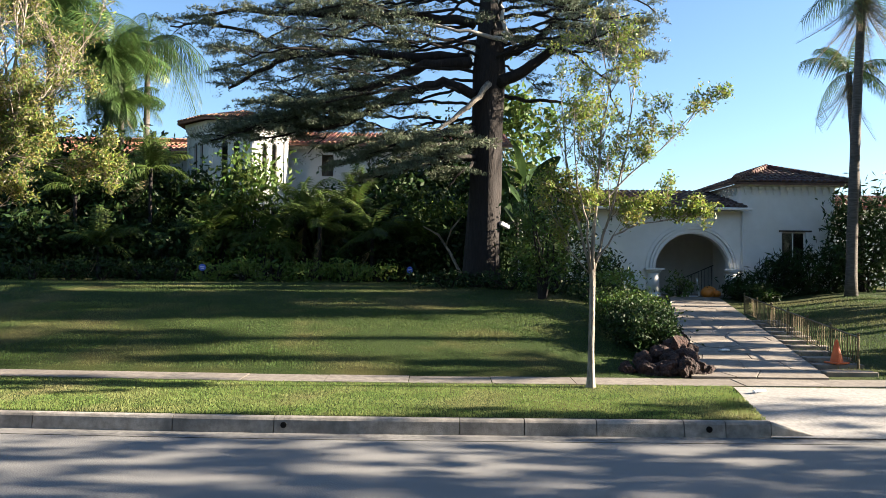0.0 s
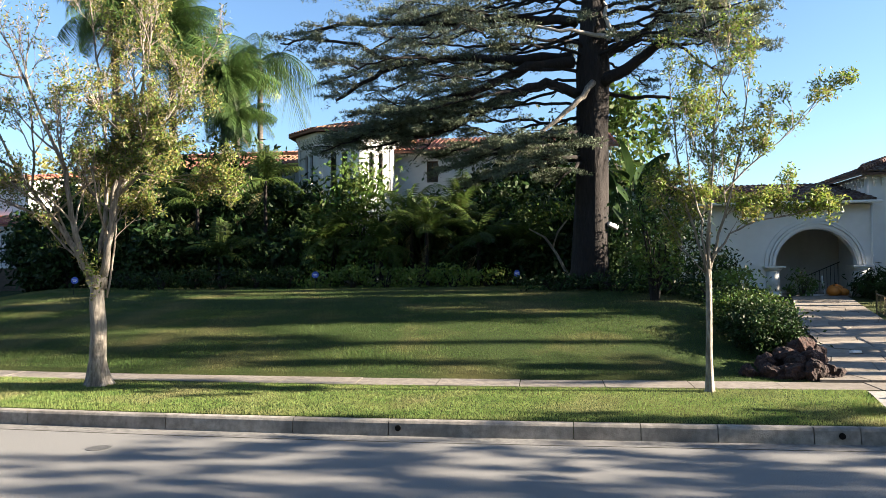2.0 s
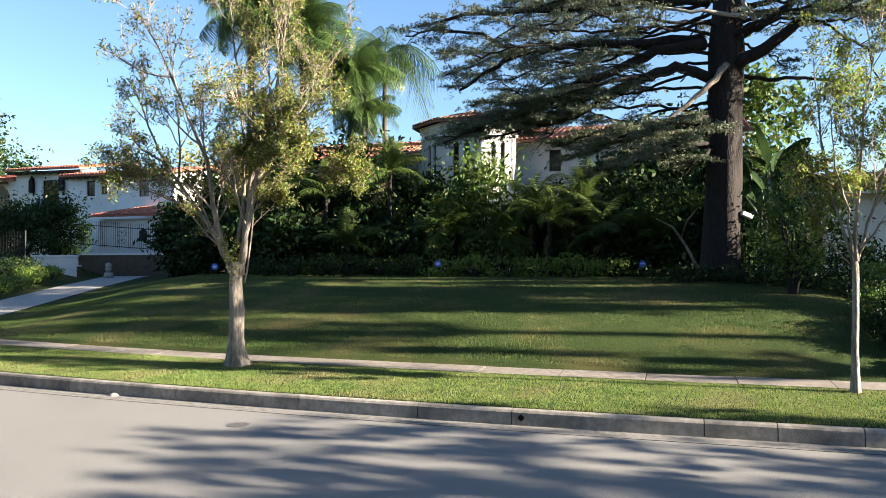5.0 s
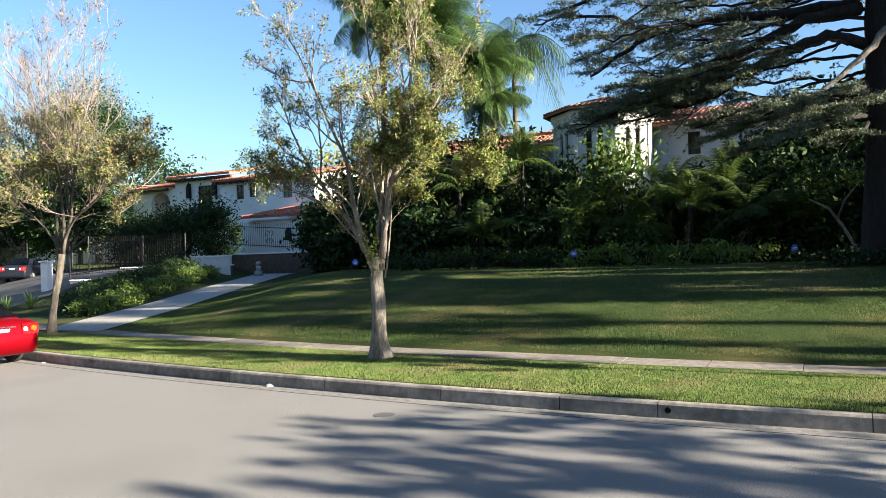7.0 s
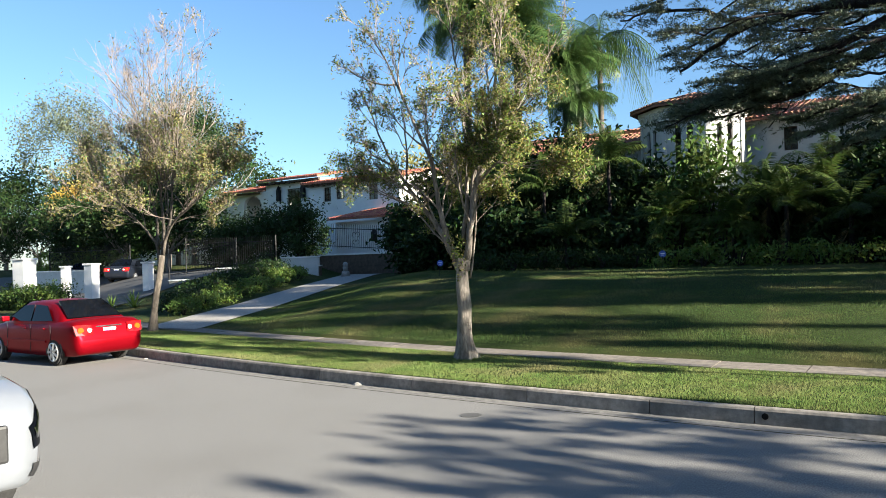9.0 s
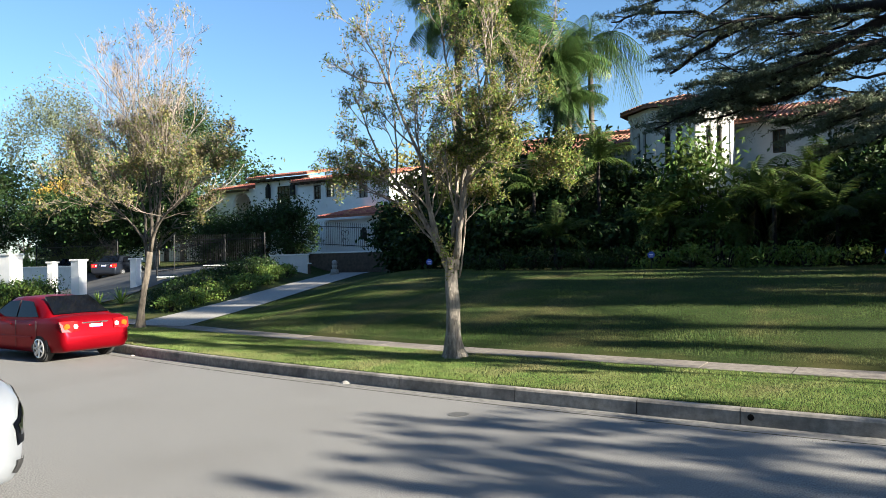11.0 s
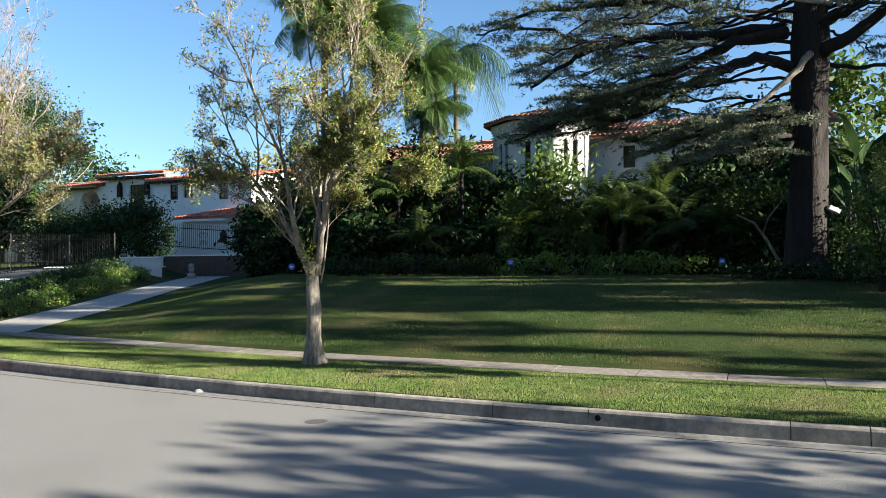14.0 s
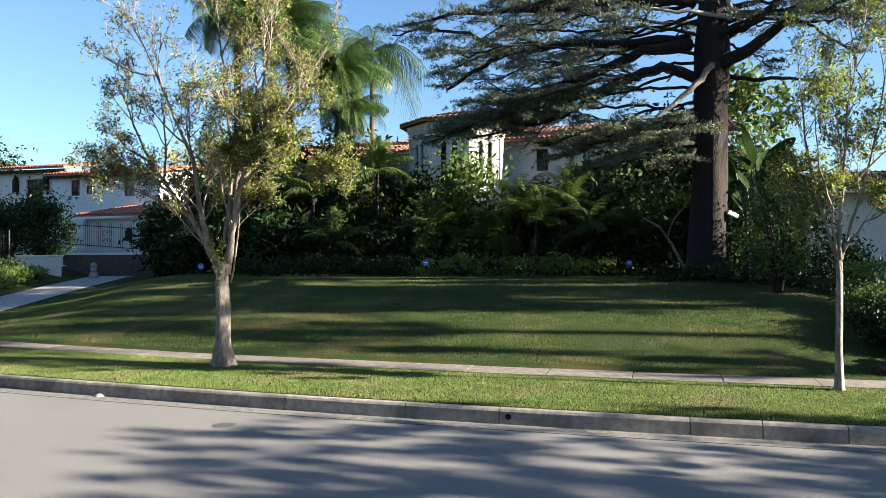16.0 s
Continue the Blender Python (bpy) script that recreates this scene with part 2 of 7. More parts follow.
def quads(name, arr, material, parent=None, label="", kind=""):
    """arr: (n, 4, 3) corners of loose four-sided faces."""
    arr = np.asarray(arr, dtype=np.float32)
    n = len(arr)
    me = bpy.data.meshes.new(name)
    me.vertices.add(n * 4)
    me.vertices.foreach_set("co", arr.reshape(-1))
    me.loops.add(n * 4)
    me.loops.foreach_set("vertex_index", np.arange(n * 4, dtype=np.int32))
    me.polygons.add(n)
    me.polygons.foreach_set("loop_start", np.arange(0, n * 4, 4, dtype=np.int32))
    me.update(calc_edges=True)
    me.materials.append(material)
    ob = new(name, me)
    if parent:
        ob.parent = parent
    if label or kind:
        tagged(ob, label, kind=kind)
    return ob


def empty(name, m, label, category, group="", kind=""):
    ob = new(name)
    ob.empty_display_size = 0.2
    ob.matrix_world = m
    return tagged(ob, label, category, group, kind)


def box(bm, x0, x1, y0, y1, z0, z1, bevel=0.0):
    r = bmesh.ops.create_cube(bm, size=1.0, matrix=Matrix.Translation(((x0 + x1) / 2, (y0 + y1) / 2, (z0 + z1) / 2)) @ Matrix.Diagonal((x1 - x0, y1 - y0, z1 - z0, 1)))
    if bevel:
        es = list({e for v in r["verts"] for e in v.link_edges})
        bmesh.ops.bevel(bm, geom=es, offset=bevel, segments=2, affect="EDGES", profile=0.6)
    return bm


def boxed(x0, x1, y0, y1, z0, z1, bevel=0.0):
    return box(bmesh.new(), x0, x1, y0, y1, z0, z1, bevel)


def cyl(bm, p, q, r0, r1, n=12):
    p, q = Vector(p), Vector(q)
    d = q - p
    m = Matrix.Translation((p + q) / 2) @ d.to_track_quat("Z", "Y").to_matrix().to_4x4()
    bmesh.ops.create_cone(bm, cap_ends=True, segments=n, radius1=r0, radius2=r1, depth=d.length, matrix=m)
    return bm


def tube(V, F, pts, radii, n=7):
    """Adds a tapered tube along pts to the lists of corners and faces."""
    base = len(V)
    up = Vector((0.31, 0.17, 0.93))
    k = len(pts)
    for i in range(k):
        d = Vector(pts[min(i + 1, k - 1)]) - Vector(pts[max(i - 1, 0)])
        if d.length < 1e-6:
            d = Vector((0, 0, 1))
        d.normalize()
        a = d.cross(up)
        if a.length < 0.05:
            a = d.cross(Vector((1, 0, 0)))
        a.normalize()
        b = d.cross(a)
        for j in range(n):
            an = 2 * math.pi * j / n
            V.append(tuple(Vector(pts[i]) + radii[i] * (math.cos(an) * a + math.sin(an) * b)))
    for i in range(k - 1):
        for j in range(n):
            j2 = (j + 1) % n
            F.append((base + i * n + j, base + i * n + j2, base + (i + 1) * n + j2, base + (i + 1) * n + j))
    F.append(tuple(base + (k - 1) * n + j for j in range(n)))
    F.append(tuple(base + j for j in reversed(range(n))))


def prism(outline, holes, depth):
    """A slab in x and z, with holes, from y=0 to y=depth."""
    bm = bmesh.new()
    edges = []
    for loop in [outline] + holes:
        vs = [bm.verts.new((x, 0, z)) for x, z in loop]
        for i in range(len(vs)):
            edges.append(bm.edges.new((vs[i], vs[(i + 1) % len(vs)])))
    bmesh.ops.triangle_fill(bm, use_beauty=True, use_dissolve=False, edges=edges)
    r = bmesh.ops.extrude_face_region(bm, geom=bm.faces[:])
    bmesh.ops.translate(bm, verts=[v for v in r["geom"] if isinstance(v, bmesh.types.BMVert)], vec=(0, depth, 0))
    bmesh.ops.recalc_face_normals(bm, faces=bm.faces[:])
    return bm


def arch_loop(x0, x1, z0, zs, n=14, rise=1.0):
    """Outline of an opening with a round head that springs at zs."""
    c, r = (x0 + x1) / 2, (x1 - x0) / 2
    return [(x0, z0), (x1, z0)] + [(c + r * math.cos(math.pi * i / n), zs + rise * r * math.sin(math.pi * i / n)) for i in range(n + 1)]


def rect_loop(x0, x1, z0, z1):
    return [(x0, z0), (x1, z0), (x1, z1), (x0, z1)]


def barrel_tiles(e0, e1, r1, r0, pitch=0.23, course=0.42):
    """Rounded clay tiles on a slope: eave e0 to e1, ridge r0 to r1."""
    e0, e1, r0, r1 = Vector(e0), Vector(e1), Vector(r0), Vector(r1)
    V, F = [], []
    cols = max(2, int((e1 - e0).length / pitch))
    nrm = (e1 - e0).cross(((r0 + r1) / 2) - ((e0 + e1) / 2)).normalized()
    if nrm.z < 0:
        nrm = -nrm
    ax = (e1 - e0).normalized()
    rl = (r1 - r0).dot(ax)
    ra = (r0 - e0).dot(ax)
    up = ((r0 + r1) / 2 - (e0 + e1) / 2)
    up -= up.dot(ax) * ax
    height = up.length
    up.normalize()
    L = (e1 - e0).length
    for c in range(cols):
        s = (c + 0.5) / cols * L
        top = 1.0
        if s < ra:
            top = s / ra
        elif s > ra + rl:
            top = (L - s) / max(1e-3, L - ra - rl)
        top *= height
        k = max(1, int(top / course + 0.5))
        if top < 0.12:
            continue
        for i in range(k):
            a, b = top * i / k, top * (i + 1) / k + 0.05
            jit = random.uniform(-0.012, 0.012)
            w0, w1 = pitch * 0.40, pitch * 0.34
            base = len(V)
            for q, w, lift in ((a, w0, 0.035), (b, w1, 0.012)):
                for j in range(6):
                    an = math.pi * j / 5
                    V.append(tuple(e0 + ax * (s + jit - w * math.cos(an)) + up * q + nrm * (lift + w * 0.8 * math.sin(an))))
            for j in range(5):
                F.append((base + j, base + j + 1, base + 7 + j, base + 6 + j))
            F.append(tuple(base + j for j in (5, 4, 3, 2, 1, 0)))
    return V, F


def roof_slope(parent, e0, e1, r1, r0, mat, deck=0.10):
    V, F = barrel_tiles(e0, e1, r1, r0)
    sl = raw("roof_slope", [Vector(e0), Vector(e1), Vector(r1), Vector(r0)] + [Vector(v) - Vector((0, 0, deck)) for v in (e0, e1, r1, r0)],
             [(0, 1, 2, 3), (7, 6, 5, 4), (0, 4, 5, 1), (1, 5, 6, 2), (2, 6, 7, 3), (3, 7, 4, 0)], mat, parent)
    tagged(raw("roof_tiles", V, F, mat, sl, "overlapping barrel clay tiles", smooth=False), kind="stuff")
    return sl


# ---- ground ----
def kerb_y(x):
    return 10.08 + (0.0054 * x * x if x < 0 else 0.001 * x * x)


LAWN = ((3.55, 3.6, 5, 8, 11, 14, 17, 22), (0.27, 0.35, 0.58, 1.04, 1.39, 1.58, 1.66, 1.70))
WALKWAY = ((3.55, 19, 22), (0.27, 1.10, 1.13))
DRIVE = ((3.55, 8, 14, 19, 24), (0.27, 0.55, 1.05, 1.4, 1.5))
ROAD_W = 8.75


def smooth(a, b, x):
    t = min(1.0, max(0.0, (x - a) / (b - a)))
    return t * t * (3 - 2 * t)


def path_x(y):
    return 5.67 + (y - 13.65) * 0.255


def drive_x(y):
    return -20.6 - (y - 15.6) * 0.39


def ground_z(x, y):
    xx = max(-48.0, min(30.0, x))
    u = y - kerb_y(xx)
    if u < -ROAD_W - 0.14:
        return 0.21 + 0.4 * smooth(-ROAD_W - 0.2, -ROAD_W - 3, u)
    if u < 0.14:
        return 0.0
    if u < 3.55:
        return 0.21 + 0.06 * u / 3.55
    lawn, way, drv = np.interp(u, *LAWN), np.interp(u, *WALKWAY), np.interp(u, *DRIVE)
    xp = path_x(min(y, 32))
    k = smooth(xp - 4.4, xp - 1.25, x)
    z = lawn * (1 - k) + way * k
    z += smooth(xp + 2.1, xp + 6, x) * 0.35 * smooth(4, 8, u)
    k = smooth(drive_x(min(y, 34)) + 6.6, drive_x(min(y, 34)) + 1.6, x)
    z = z * (1 - k) + drv * k
    xd = drive_x(min(y, 34))
    return float(z + 0.85 * smooth(xd - 1.6, xd - 6, x) * smooth(4.5, 11, u))


def strip(name, xs, y_in, y_out, z, mat, parent=None, label="", lift=0.0, rows=1):
    V, F = [], []
    for x in xs:
        for j in range(rows + 1):
            y = y_in(x) + (y_out(x) - y_in(x)) * j / rows
            V.append((x, y, z(x, y) + lift))
    w = rows + 1
    for i in range(len(xs) - 1):
        for j in range(rows):
            a = i * w + j
            F.append((a, a + w, a + w + 1, a + 1))
    return raw(name, V, F, mat, parent, label, smooth=True)


def steps(a, b, d):
    n = max(1, int(round((b - a) / d)))
    return [a + (b - a) * i / n for i in range(n + 1)]


xs = [-1500, -700, -300, -150] + steps(-100, -50, 2.5) + steps(-49, 26, 0.4) + steps(28, 60, 2) + [100, 200, 500, 1500]
us = [-1500, -600, -200, -80, -40, -20, -14, -11, -9.9, -9.2, -8.92] + [-8.83, -4, 0.09] + [0.155, 1.2, 2.3, 3.5] + steps(3.6, 24, 0.4) + steps(25, 40, 1) + [50, 70, 100, 200, 500, 1500]
V, F = [], []
for x in xs:
    for u in us:
        y = u + kerb_y(max(-48.0, min(30.0, x)))
        z = ground_z(x, y) - (0.06 if -8.85 < u < 0.12 else 0.0)
        if 4.45 < x < 9 and 0.12 < u < 2.3:
            z -= 0.2
        if 3.6 < u < 24 and -45 < x < 20:
            z += 0.022 * noise.noise((x * 0.5, y * 0.5, 0.0))
        V.append((x, y, z))
w = len(us)
for i in range(len(xs) - 1):
    for j in range(w - 1):
        a = i * w + j
        F.append((a, a + w, a + w + 1, a + 1))
ground = tagged(raw("ground", V, F, M["lawn"], smooth=True), "mown lawn and earth with dry patches", "lawn", kind="structure")

RX = steps(-150, 120, 1.0)
road = strip("road", RX, lambda x: kerb_y(max(-48.0, x)) - ROAD_W, lambda x: kerb_y(max(-48.0, x)) - 0.32, lambda x, y: 0.0, M["asphalt"], rows=6)
tagged(road, "grey worn asphalt street with long tree shadows", "road", kind="structure")
gutter = strip("gutter", RX, lambda x: kerb_y(max(-48.0, x)) - 0.32, lambda x: kerb_y(max(-48.0, x)) + 0.05, lambda x, y: 0.006, M["gutter"])
tagged(gutter, "concrete gutter strip along the kerb", "gutter", kind="structure")


def kerb_piece(x0, x1, sgn, off, top0, top1, parent):
    """One cast length of kerb; its face leans back a little."""
    V, F = [], []
    prof = ((0.0, -0.08), (0.012, 0.0), (0.03, 0.82), (0.05, 0.95), (0.075, 1.0), (0.165, 1.0), (0.17, -0.08))
    n = 4
    for i in range(n + 1):
        x = x0 + (x1 - x0) * i / n
        h = top0 + (top1 - top0) * i / n
        y = kerb_y(max(-48.0, x)) + off
        for p, q in prof:
            V.append((x, y + sgn * p, h * q if q > 0 else q))
    k = len(prof)
    for i in range(n):
        for j in range(k - 1):
            a = i * k + j
            f = (a, a + k, a + k + 1, a + 1)
            F.append(f if sgn > 0 else f[::-1])
    e0, e1 = tuple(range(k)), tuple(n * k + j for j in range(k))
    F += [e0[::-1], e1] if sgn > 0 else [e0, e1[::-1]]
    return raw("kerb_length", V, F, M["kerbstone"], parent)


kerb = empty("kerb", Matrix(), "grey concrete kerb with drain holes and stained joints", "kerb", kind="structure")
edges = [-60, -55, -50, -46, -42, -38.5, -35, -31.5, -28, -24.6, -20.9, -17.4, -14.4, -12.2, -9.95, -7.7, -5.45, -3.55, -2.2, 0.25, 1.1, 2.05, 3.2, 3.75, 4.35]
for a, b in zip(edges[:-1], edges[1:]):
    kerb_piece(a + 0.006, b - 0.006, 1, 0, 0.21, 0.21, kerb)
kerb_piece(4.356, 5.0, 1, 0, 0.21, 0.02, kerb)
for a in range(8, 60, 4):
    kerb_piece(a + 0.006, a + 3.994, 1, 0, 0.02 if a == 8 else 0.21, 0.21, kerb)
near_kerb = empty("kerb_near", Matrix(), "grey concrete kerb", "kerb", kind="structure")
for a in range(-60, 60, 4):
    kerb_piece(a + 0.006, a + 3.994, -1, -ROAD_W, 0.21, 0.21, near_kerb)
for x in (-2.07, 3.53):
    bm = bmesh.new()
    # solid disc at the kerb face; the pipe's inner dark is only its colour
    cyl(bm, (x, kerb_y(x) + 0.009, 0.11), (x, kerb_y(x) + 0.06, 0.11), 0.04, 0.04, 16)
    part("drain_disc", bm, M["hole"], kerb, "round black disc painting the dark of a drain pipe mouth")
bm = bmesh.new()
cyl(bm, (0, 0, 0), (0, 0, 0.004), 0.155, 0.153, 24)
mh = link_mesh("manhole_cover", bm, M["cover"])
mh.matrix_world = pose(-5.74, 9.1, 0.001)
tagged(mh, "small dark iron cover set in the asphalt", "manhole cover")
for x, y, s in ((-8.9, 10.5, 0.10), (-16.2, 11.4, 0.06)):
    bm = bmesh.new()
    bmesh.ops.create_icosphere(bm, subdivisions=2, radius=s)
    for v in bm.verts:
        v.co *= 1 + 0.35 * noise.noise(v.co * 9)
        v.co.z = max(0, v.co.z) * 0.45
    tagged(link_mesh("gutter_stone", bm, M["concrete"], smooth=False), "broken piece of concrete lying in the gutter", "stone").matrix_world = pose(x, y, 0.006)

# pavement of single slabs
pave = empty("pavement", Matrix(), "pale concrete pavement of cast slabs", "pavement", kind="structure")
x = -46.0
while x < 30:
    wd = 1.42
    V = []
    a, b = x + 0.008, x + wd - 0.008
    for px_ in (a, b):
        for u in (2.79, 3.52):
            V.append((px_, kerb_y(px_) + u, 0.21 + 0.06 * u / 3.55 + 0.012))
    dz = random.uniform(-0.004, 0.006)
    top = [(p[0], p[1], p[2] + dz) for p in V]
    bot = [(p[0], p[1], p[2] - 0.1) for p in V]
    raw("slab", top + bot, [(0, 2, 3, 1), (4, 0, 1, 5), (2, 6, 7, 3), (1, 3, 7, 5), (4, 6, 2, 0)], M["paving"], pave)
    x += wd
# driveway apron between kerb and pavement
V, F = [], []
for i in range(9):
    v = i / 8
    l, r = 4.33 + 0.52 * v, 8.6 + 0.2 * v
    for j in range(7):
        X = l + (r - l) * j / 6
        y = 10.06 + v * 2.70
        V.append((X, y, 0.012 + 0.245 * min(1, v * 1.25) + 0.012))
for i in range(8):
    for j in range(6):
        a = i * 7 + j
        F.append((a, a + 1, a + 8, a + 7))
tagged(raw("apron", V, F, M["concrete"], smooth=True), "concrete driveway apron sloping to the street", "apron", kind="structure")
# concrete drive that climbs past the lawn
DY = steps(15.2, 34, 0.5)
V, F = [], []
for y in DY:
    for j in range(5):
        X = drive_x(y) - 1.35 + 2.7 * j / 4
        V.append((X, y, ground_z(X, y) + 0.03))
for i in range(len(DY) - 1):
    for j in range(4):
        a = i * 5 + j
        F.append((a, a + 1, a + 6, a + 5))
tagged(raw("driveway", V, F, M["concrete"], smooth=True), "pale concrete driveway climbing beside the lawn", "driveway", kind="structure")
# bed of the stone walk
V, F = [], []
PY = steps(13.6, 31.2, 0.4)
for y in PY:
    wdt = 1.2 - 0.28 * (y - 13.6) / 17.6
    for j in range(5):
        X = path_x(y) - wdt + 2 * wdt * j / 4
        V.append((X, y, ground_z(X, y) + 0.02))
for i in range(len(PY) - 1):
    for j in range(4):
        a = i * 5 + j
        F.append((a, a + 1, a + 6, a + 5))
walk_bed = tagged(raw("stone_walk", V, F, M["joint"], smooth=True), "curving walk of irregular pale flagstones", "walkway", kind="structure")


# ---- houses ----
def window_in(parent, x0, x1, y, z0, z1, arched=False, bars=(1, 1), m=Matrix(), frame_mat="wood_dark", curtain=False):
    """Frame, bars and a pane in an opening of a wall whose face is at y; z1 is the springing for a round head."""
    win = new("window")
    win.parent = parent
    win.matrix_local = m
    loop = arch_loop if arched else rect_loop
    t = 0.045
    hole = loop(x0 + t, x1 - t, z0 + t, z1 if arched else z1 - t)
    bm = prism(loop(x0, x1, z0, z1), [hole], 0.06)
    bmesh.ops.translate(bm, verts=bm.verts, vec=(0, y + 0.10, 0))
    part("frame", bm, M[frame_mat], win)
    bm = prism(hole, [], 0.008)
    bmesh.ops.translate(bm, verts=bm.verts, vec=(0, y + 0.13, 0))
    g = part("pane", bm, M["glass"], win)
    g.visible_shadow = False
    for i in range(bars[0]):
        X = x0 + (x1 - x0) * (i + 1) / (bars[0] + 1)
        part("bar", boxed(X - 0.018, X + 0.018, y + 0.105, y + 0.15, z0 + t, z1), M[frame_mat], win)
    for i in range(bars[1]):
        Z = z0 + (z1 - z0) * (i + 1) / (bars[1] + 1)
        part("bar", boxed(x0 + t, x1 - t, y + 0.105, y + 0.15, Z - 0.015, Z + 0.015), M[frame_mat], win)
    return win


def wall(parent, x0, x1, y, z0, z1, holes=(), thick=0.3, mat="stucco", m=Matrix(), name="wall"):
    bm = prism(rect_loop(x0, x1, z0, z1), list(holes), thick)
    bmesh.ops.translate(bm, verts=bm.verts, vec=(0, y, 0))
    ob = part(name, bm, M[mat], parent)
    ob.matrix_local = m
    return ob


def corbels(parent, x0, x1, y, z, n, mat, m=Matrix(), w=0.16):
    for i in range(n):
        X = x0 + (x1 - x0) * (i + 0.5) / n
        bm = bmesh.new()
        box(bm, X - w / 2, X + w / 2, y - 0.16, y, z - 0.12, z, 0.015)
        box(bm, X - w * 0.36, X + w * 0.36, y - 0.10, y, z - 0.24, z - 0.12, 0.015)
        box(bm, X - w * 0.22, X + w * 0.22, y - 0.05, y, z - 0.34, z - 0.24, 0.012)
        ob = part("corbel", bm, M[mat], parent)
        ob.matrix_local = m


def gutter_run(parent, p, q, mat="trim"):
    V, F = [], []
    tube(V, F, [p, q], [0.06, 0.06], 8)
    raw("eave_gutter", V, F, M[mat], parent)


def turn_wall(x, y, deg):
    """Places a wall drawn along +x from the origin at x, y, turned by deg."""
    return pose(x, y, 0, 0, 0, deg)


# pavilion house with the arched porch
ph = empty("pavilion_house", Matrix(), "white stucco Spanish house with arched porch and tile roof darkened as backlit", "house")
G = 1.13
wall(ph, 3.0, 12.07, 31, G - 0.4, 4.62, [arch_loop(8.62, 11.6, G - 0.05, 2.2, 22)], 0.35)
for c, (a, b) in enumerate(((8.62, 8.62), (11.6, 11.6))):
    bm = bmesh.new()
    s = -1 if c == 0 else 1
    X = a + s * 0.10
    cyl(bm, (X, 31.0, G - 0.1), (X, 31.0, G + 0.16), 0.34, 0.30, 20)
    cyl(bm, (X, 31.0, G + 0.16), (X, 31.0, 2.08), 0.265, 0.25, 20)
    cyl(bm, (X, 31.0, 2.08), (X, 31.0, 2.2), 0.27, 0.36, 20)
    part("column", bm, M["stucco"], ph, "round white porch column", True)
    part("column_cap", boxed(X - 0.38, X + 0.38, 30.62, 31.34, 2.2, 2.27, 0.02), M["trim"], ph)
for r0, r1, dpt in ((1.51, 1.62, 0.06), (1.66, 1.74, 0.10), (1.78, 1.90, 0.05)):
    c = (8.62 + 11.6) / 2
    n = 28
    out = [(c + r1 * math.cos(math.pi * i / n), 2.275 + r1 * math.sin(math.pi * i / n) * 0.97) for i in range(n + 1)]
    inn = [(c + r0 * math.cos(math.pi * i / n), 2.275 + r0 * math.sin(math.pi * i / n) * 0.97) for i in range(n, -1, -1)]
    bm = prism(out + inn, [], dpt)
    bmesh.ops.translate(bm, verts=bm.verts, vec=(0, 31 - dpt, 0))
    part("arch_moulding", bm, M["stucco"], ph)
part("porch_floor", boxed(8.0, 12.0, 30.4, 34.2, G - 0.3, G + 0.012), M["flag"], ph)
# porch interior takes the darkened stucco, its shade painted in
part("porch_back_wall", boxed(7.6, 12.4, 34.2, 34.5, G - 0.3, 4.5), M["stucco_shaded"], ph)
part("porch_side_wall", boxed(7.6, 7.85, 31.36, 34.19, G - 0.3, 4.5), M["stucco_shaded"], ph)
part("porch_ceiling", boxed(7.86, 12.0, 31.36, 34.19, 4.1, 4.25), M["stucco_shaded"], ph)
wall(ph, 12.071, 15.9, 30.99, 0.7, 5.62, [rect_loop(13.74, 14.72, 2.62, 3.79)], 0.3)
window_in(ph, 13.74, 14.72, 30.99, 2.62, 3.79, bars=(1, 0), frame_mat="trim")
part("lintel", boxed(13.62, 14.95, 30.96, 30.988, 3.79, 3.86), M["wood_dark"], ph)
wall(ph, 0, 7, 0, 0.7, 5.62, [], 0.3, m=turn_wall(15.9, 31.3, 90))
wall(ph, 0, 7, -0.3, 0.7, 5.62, [], 0.3, m=turn_wall(12.071, 31.3, 90))
wall(ph, 12.0, 16.2, 38.3, 0.7, 5.62)
part("room_floor", boxed(12.4, 15.6, 31.4, 38.2, 1.0, 1.1), M["room"], ph)
part("cornice", boxed(11.93, 16.04, 30.85, 38.7, 5.62, 5.74, 0.03), M["trim"], ph)
corbels(ph, 12.12, 15.85, 30.98, 5.62, 13, "trim")
corbels(ph, 0, 7, 0, 5.62, 20, "trim", m=turn_wall(12.06, 38.3, -90))
corbels(ph, 0, 1.5, 0, 5.62, 4, "trim", m=turn_wall(15.91, 31.2, 90))
e = 0.42
A, B, C, D = (12.07 - e, 31 - e, 5.76), (15.9 + e, 31 - e, 5.76), (15.9 + e, 38.6 + e, 5.76), (12.07 - e, 38.6 + e, 5.76)
R0, R1 = (14.0, 33.1, 6.62), (14.0, 36.6, 6.62)
roof_slope(ph, A, B, R0, R0, M["tile_old_shaded"])
roof_slope(ph, D, A, R0, R1, M["tile_old_shaded"])
roof_slope(ph, B, C, R1, R0, M["tile_old_shaded"])
for p, q in ((A, R0), (B, R0), (R0, R1)):
    V, F = [], []
    n = 14
    for i in range(n):
        a = Vector(p).lerp(Vector(q), i / n) + Vector((0, 0, 0.10))
        b = Vector(p).lerp(Vector(q), (i + 1.12) / n) + Vector((0, 0, 0.10))
        tube(V, F, [a, b], [0.13, 0.10], 8)
    raw("hip_tiles", V, F, M["tile_old_shaded"], ph, "pale mortared hip tiles")
roof_slope(ph, (3.0, 30.5, 4.72), (12.2, 30.5, 4.72), (12.06, 34.6, 5.75), (3.0, 34.6, 5.75), M["tile_old_shaded"])
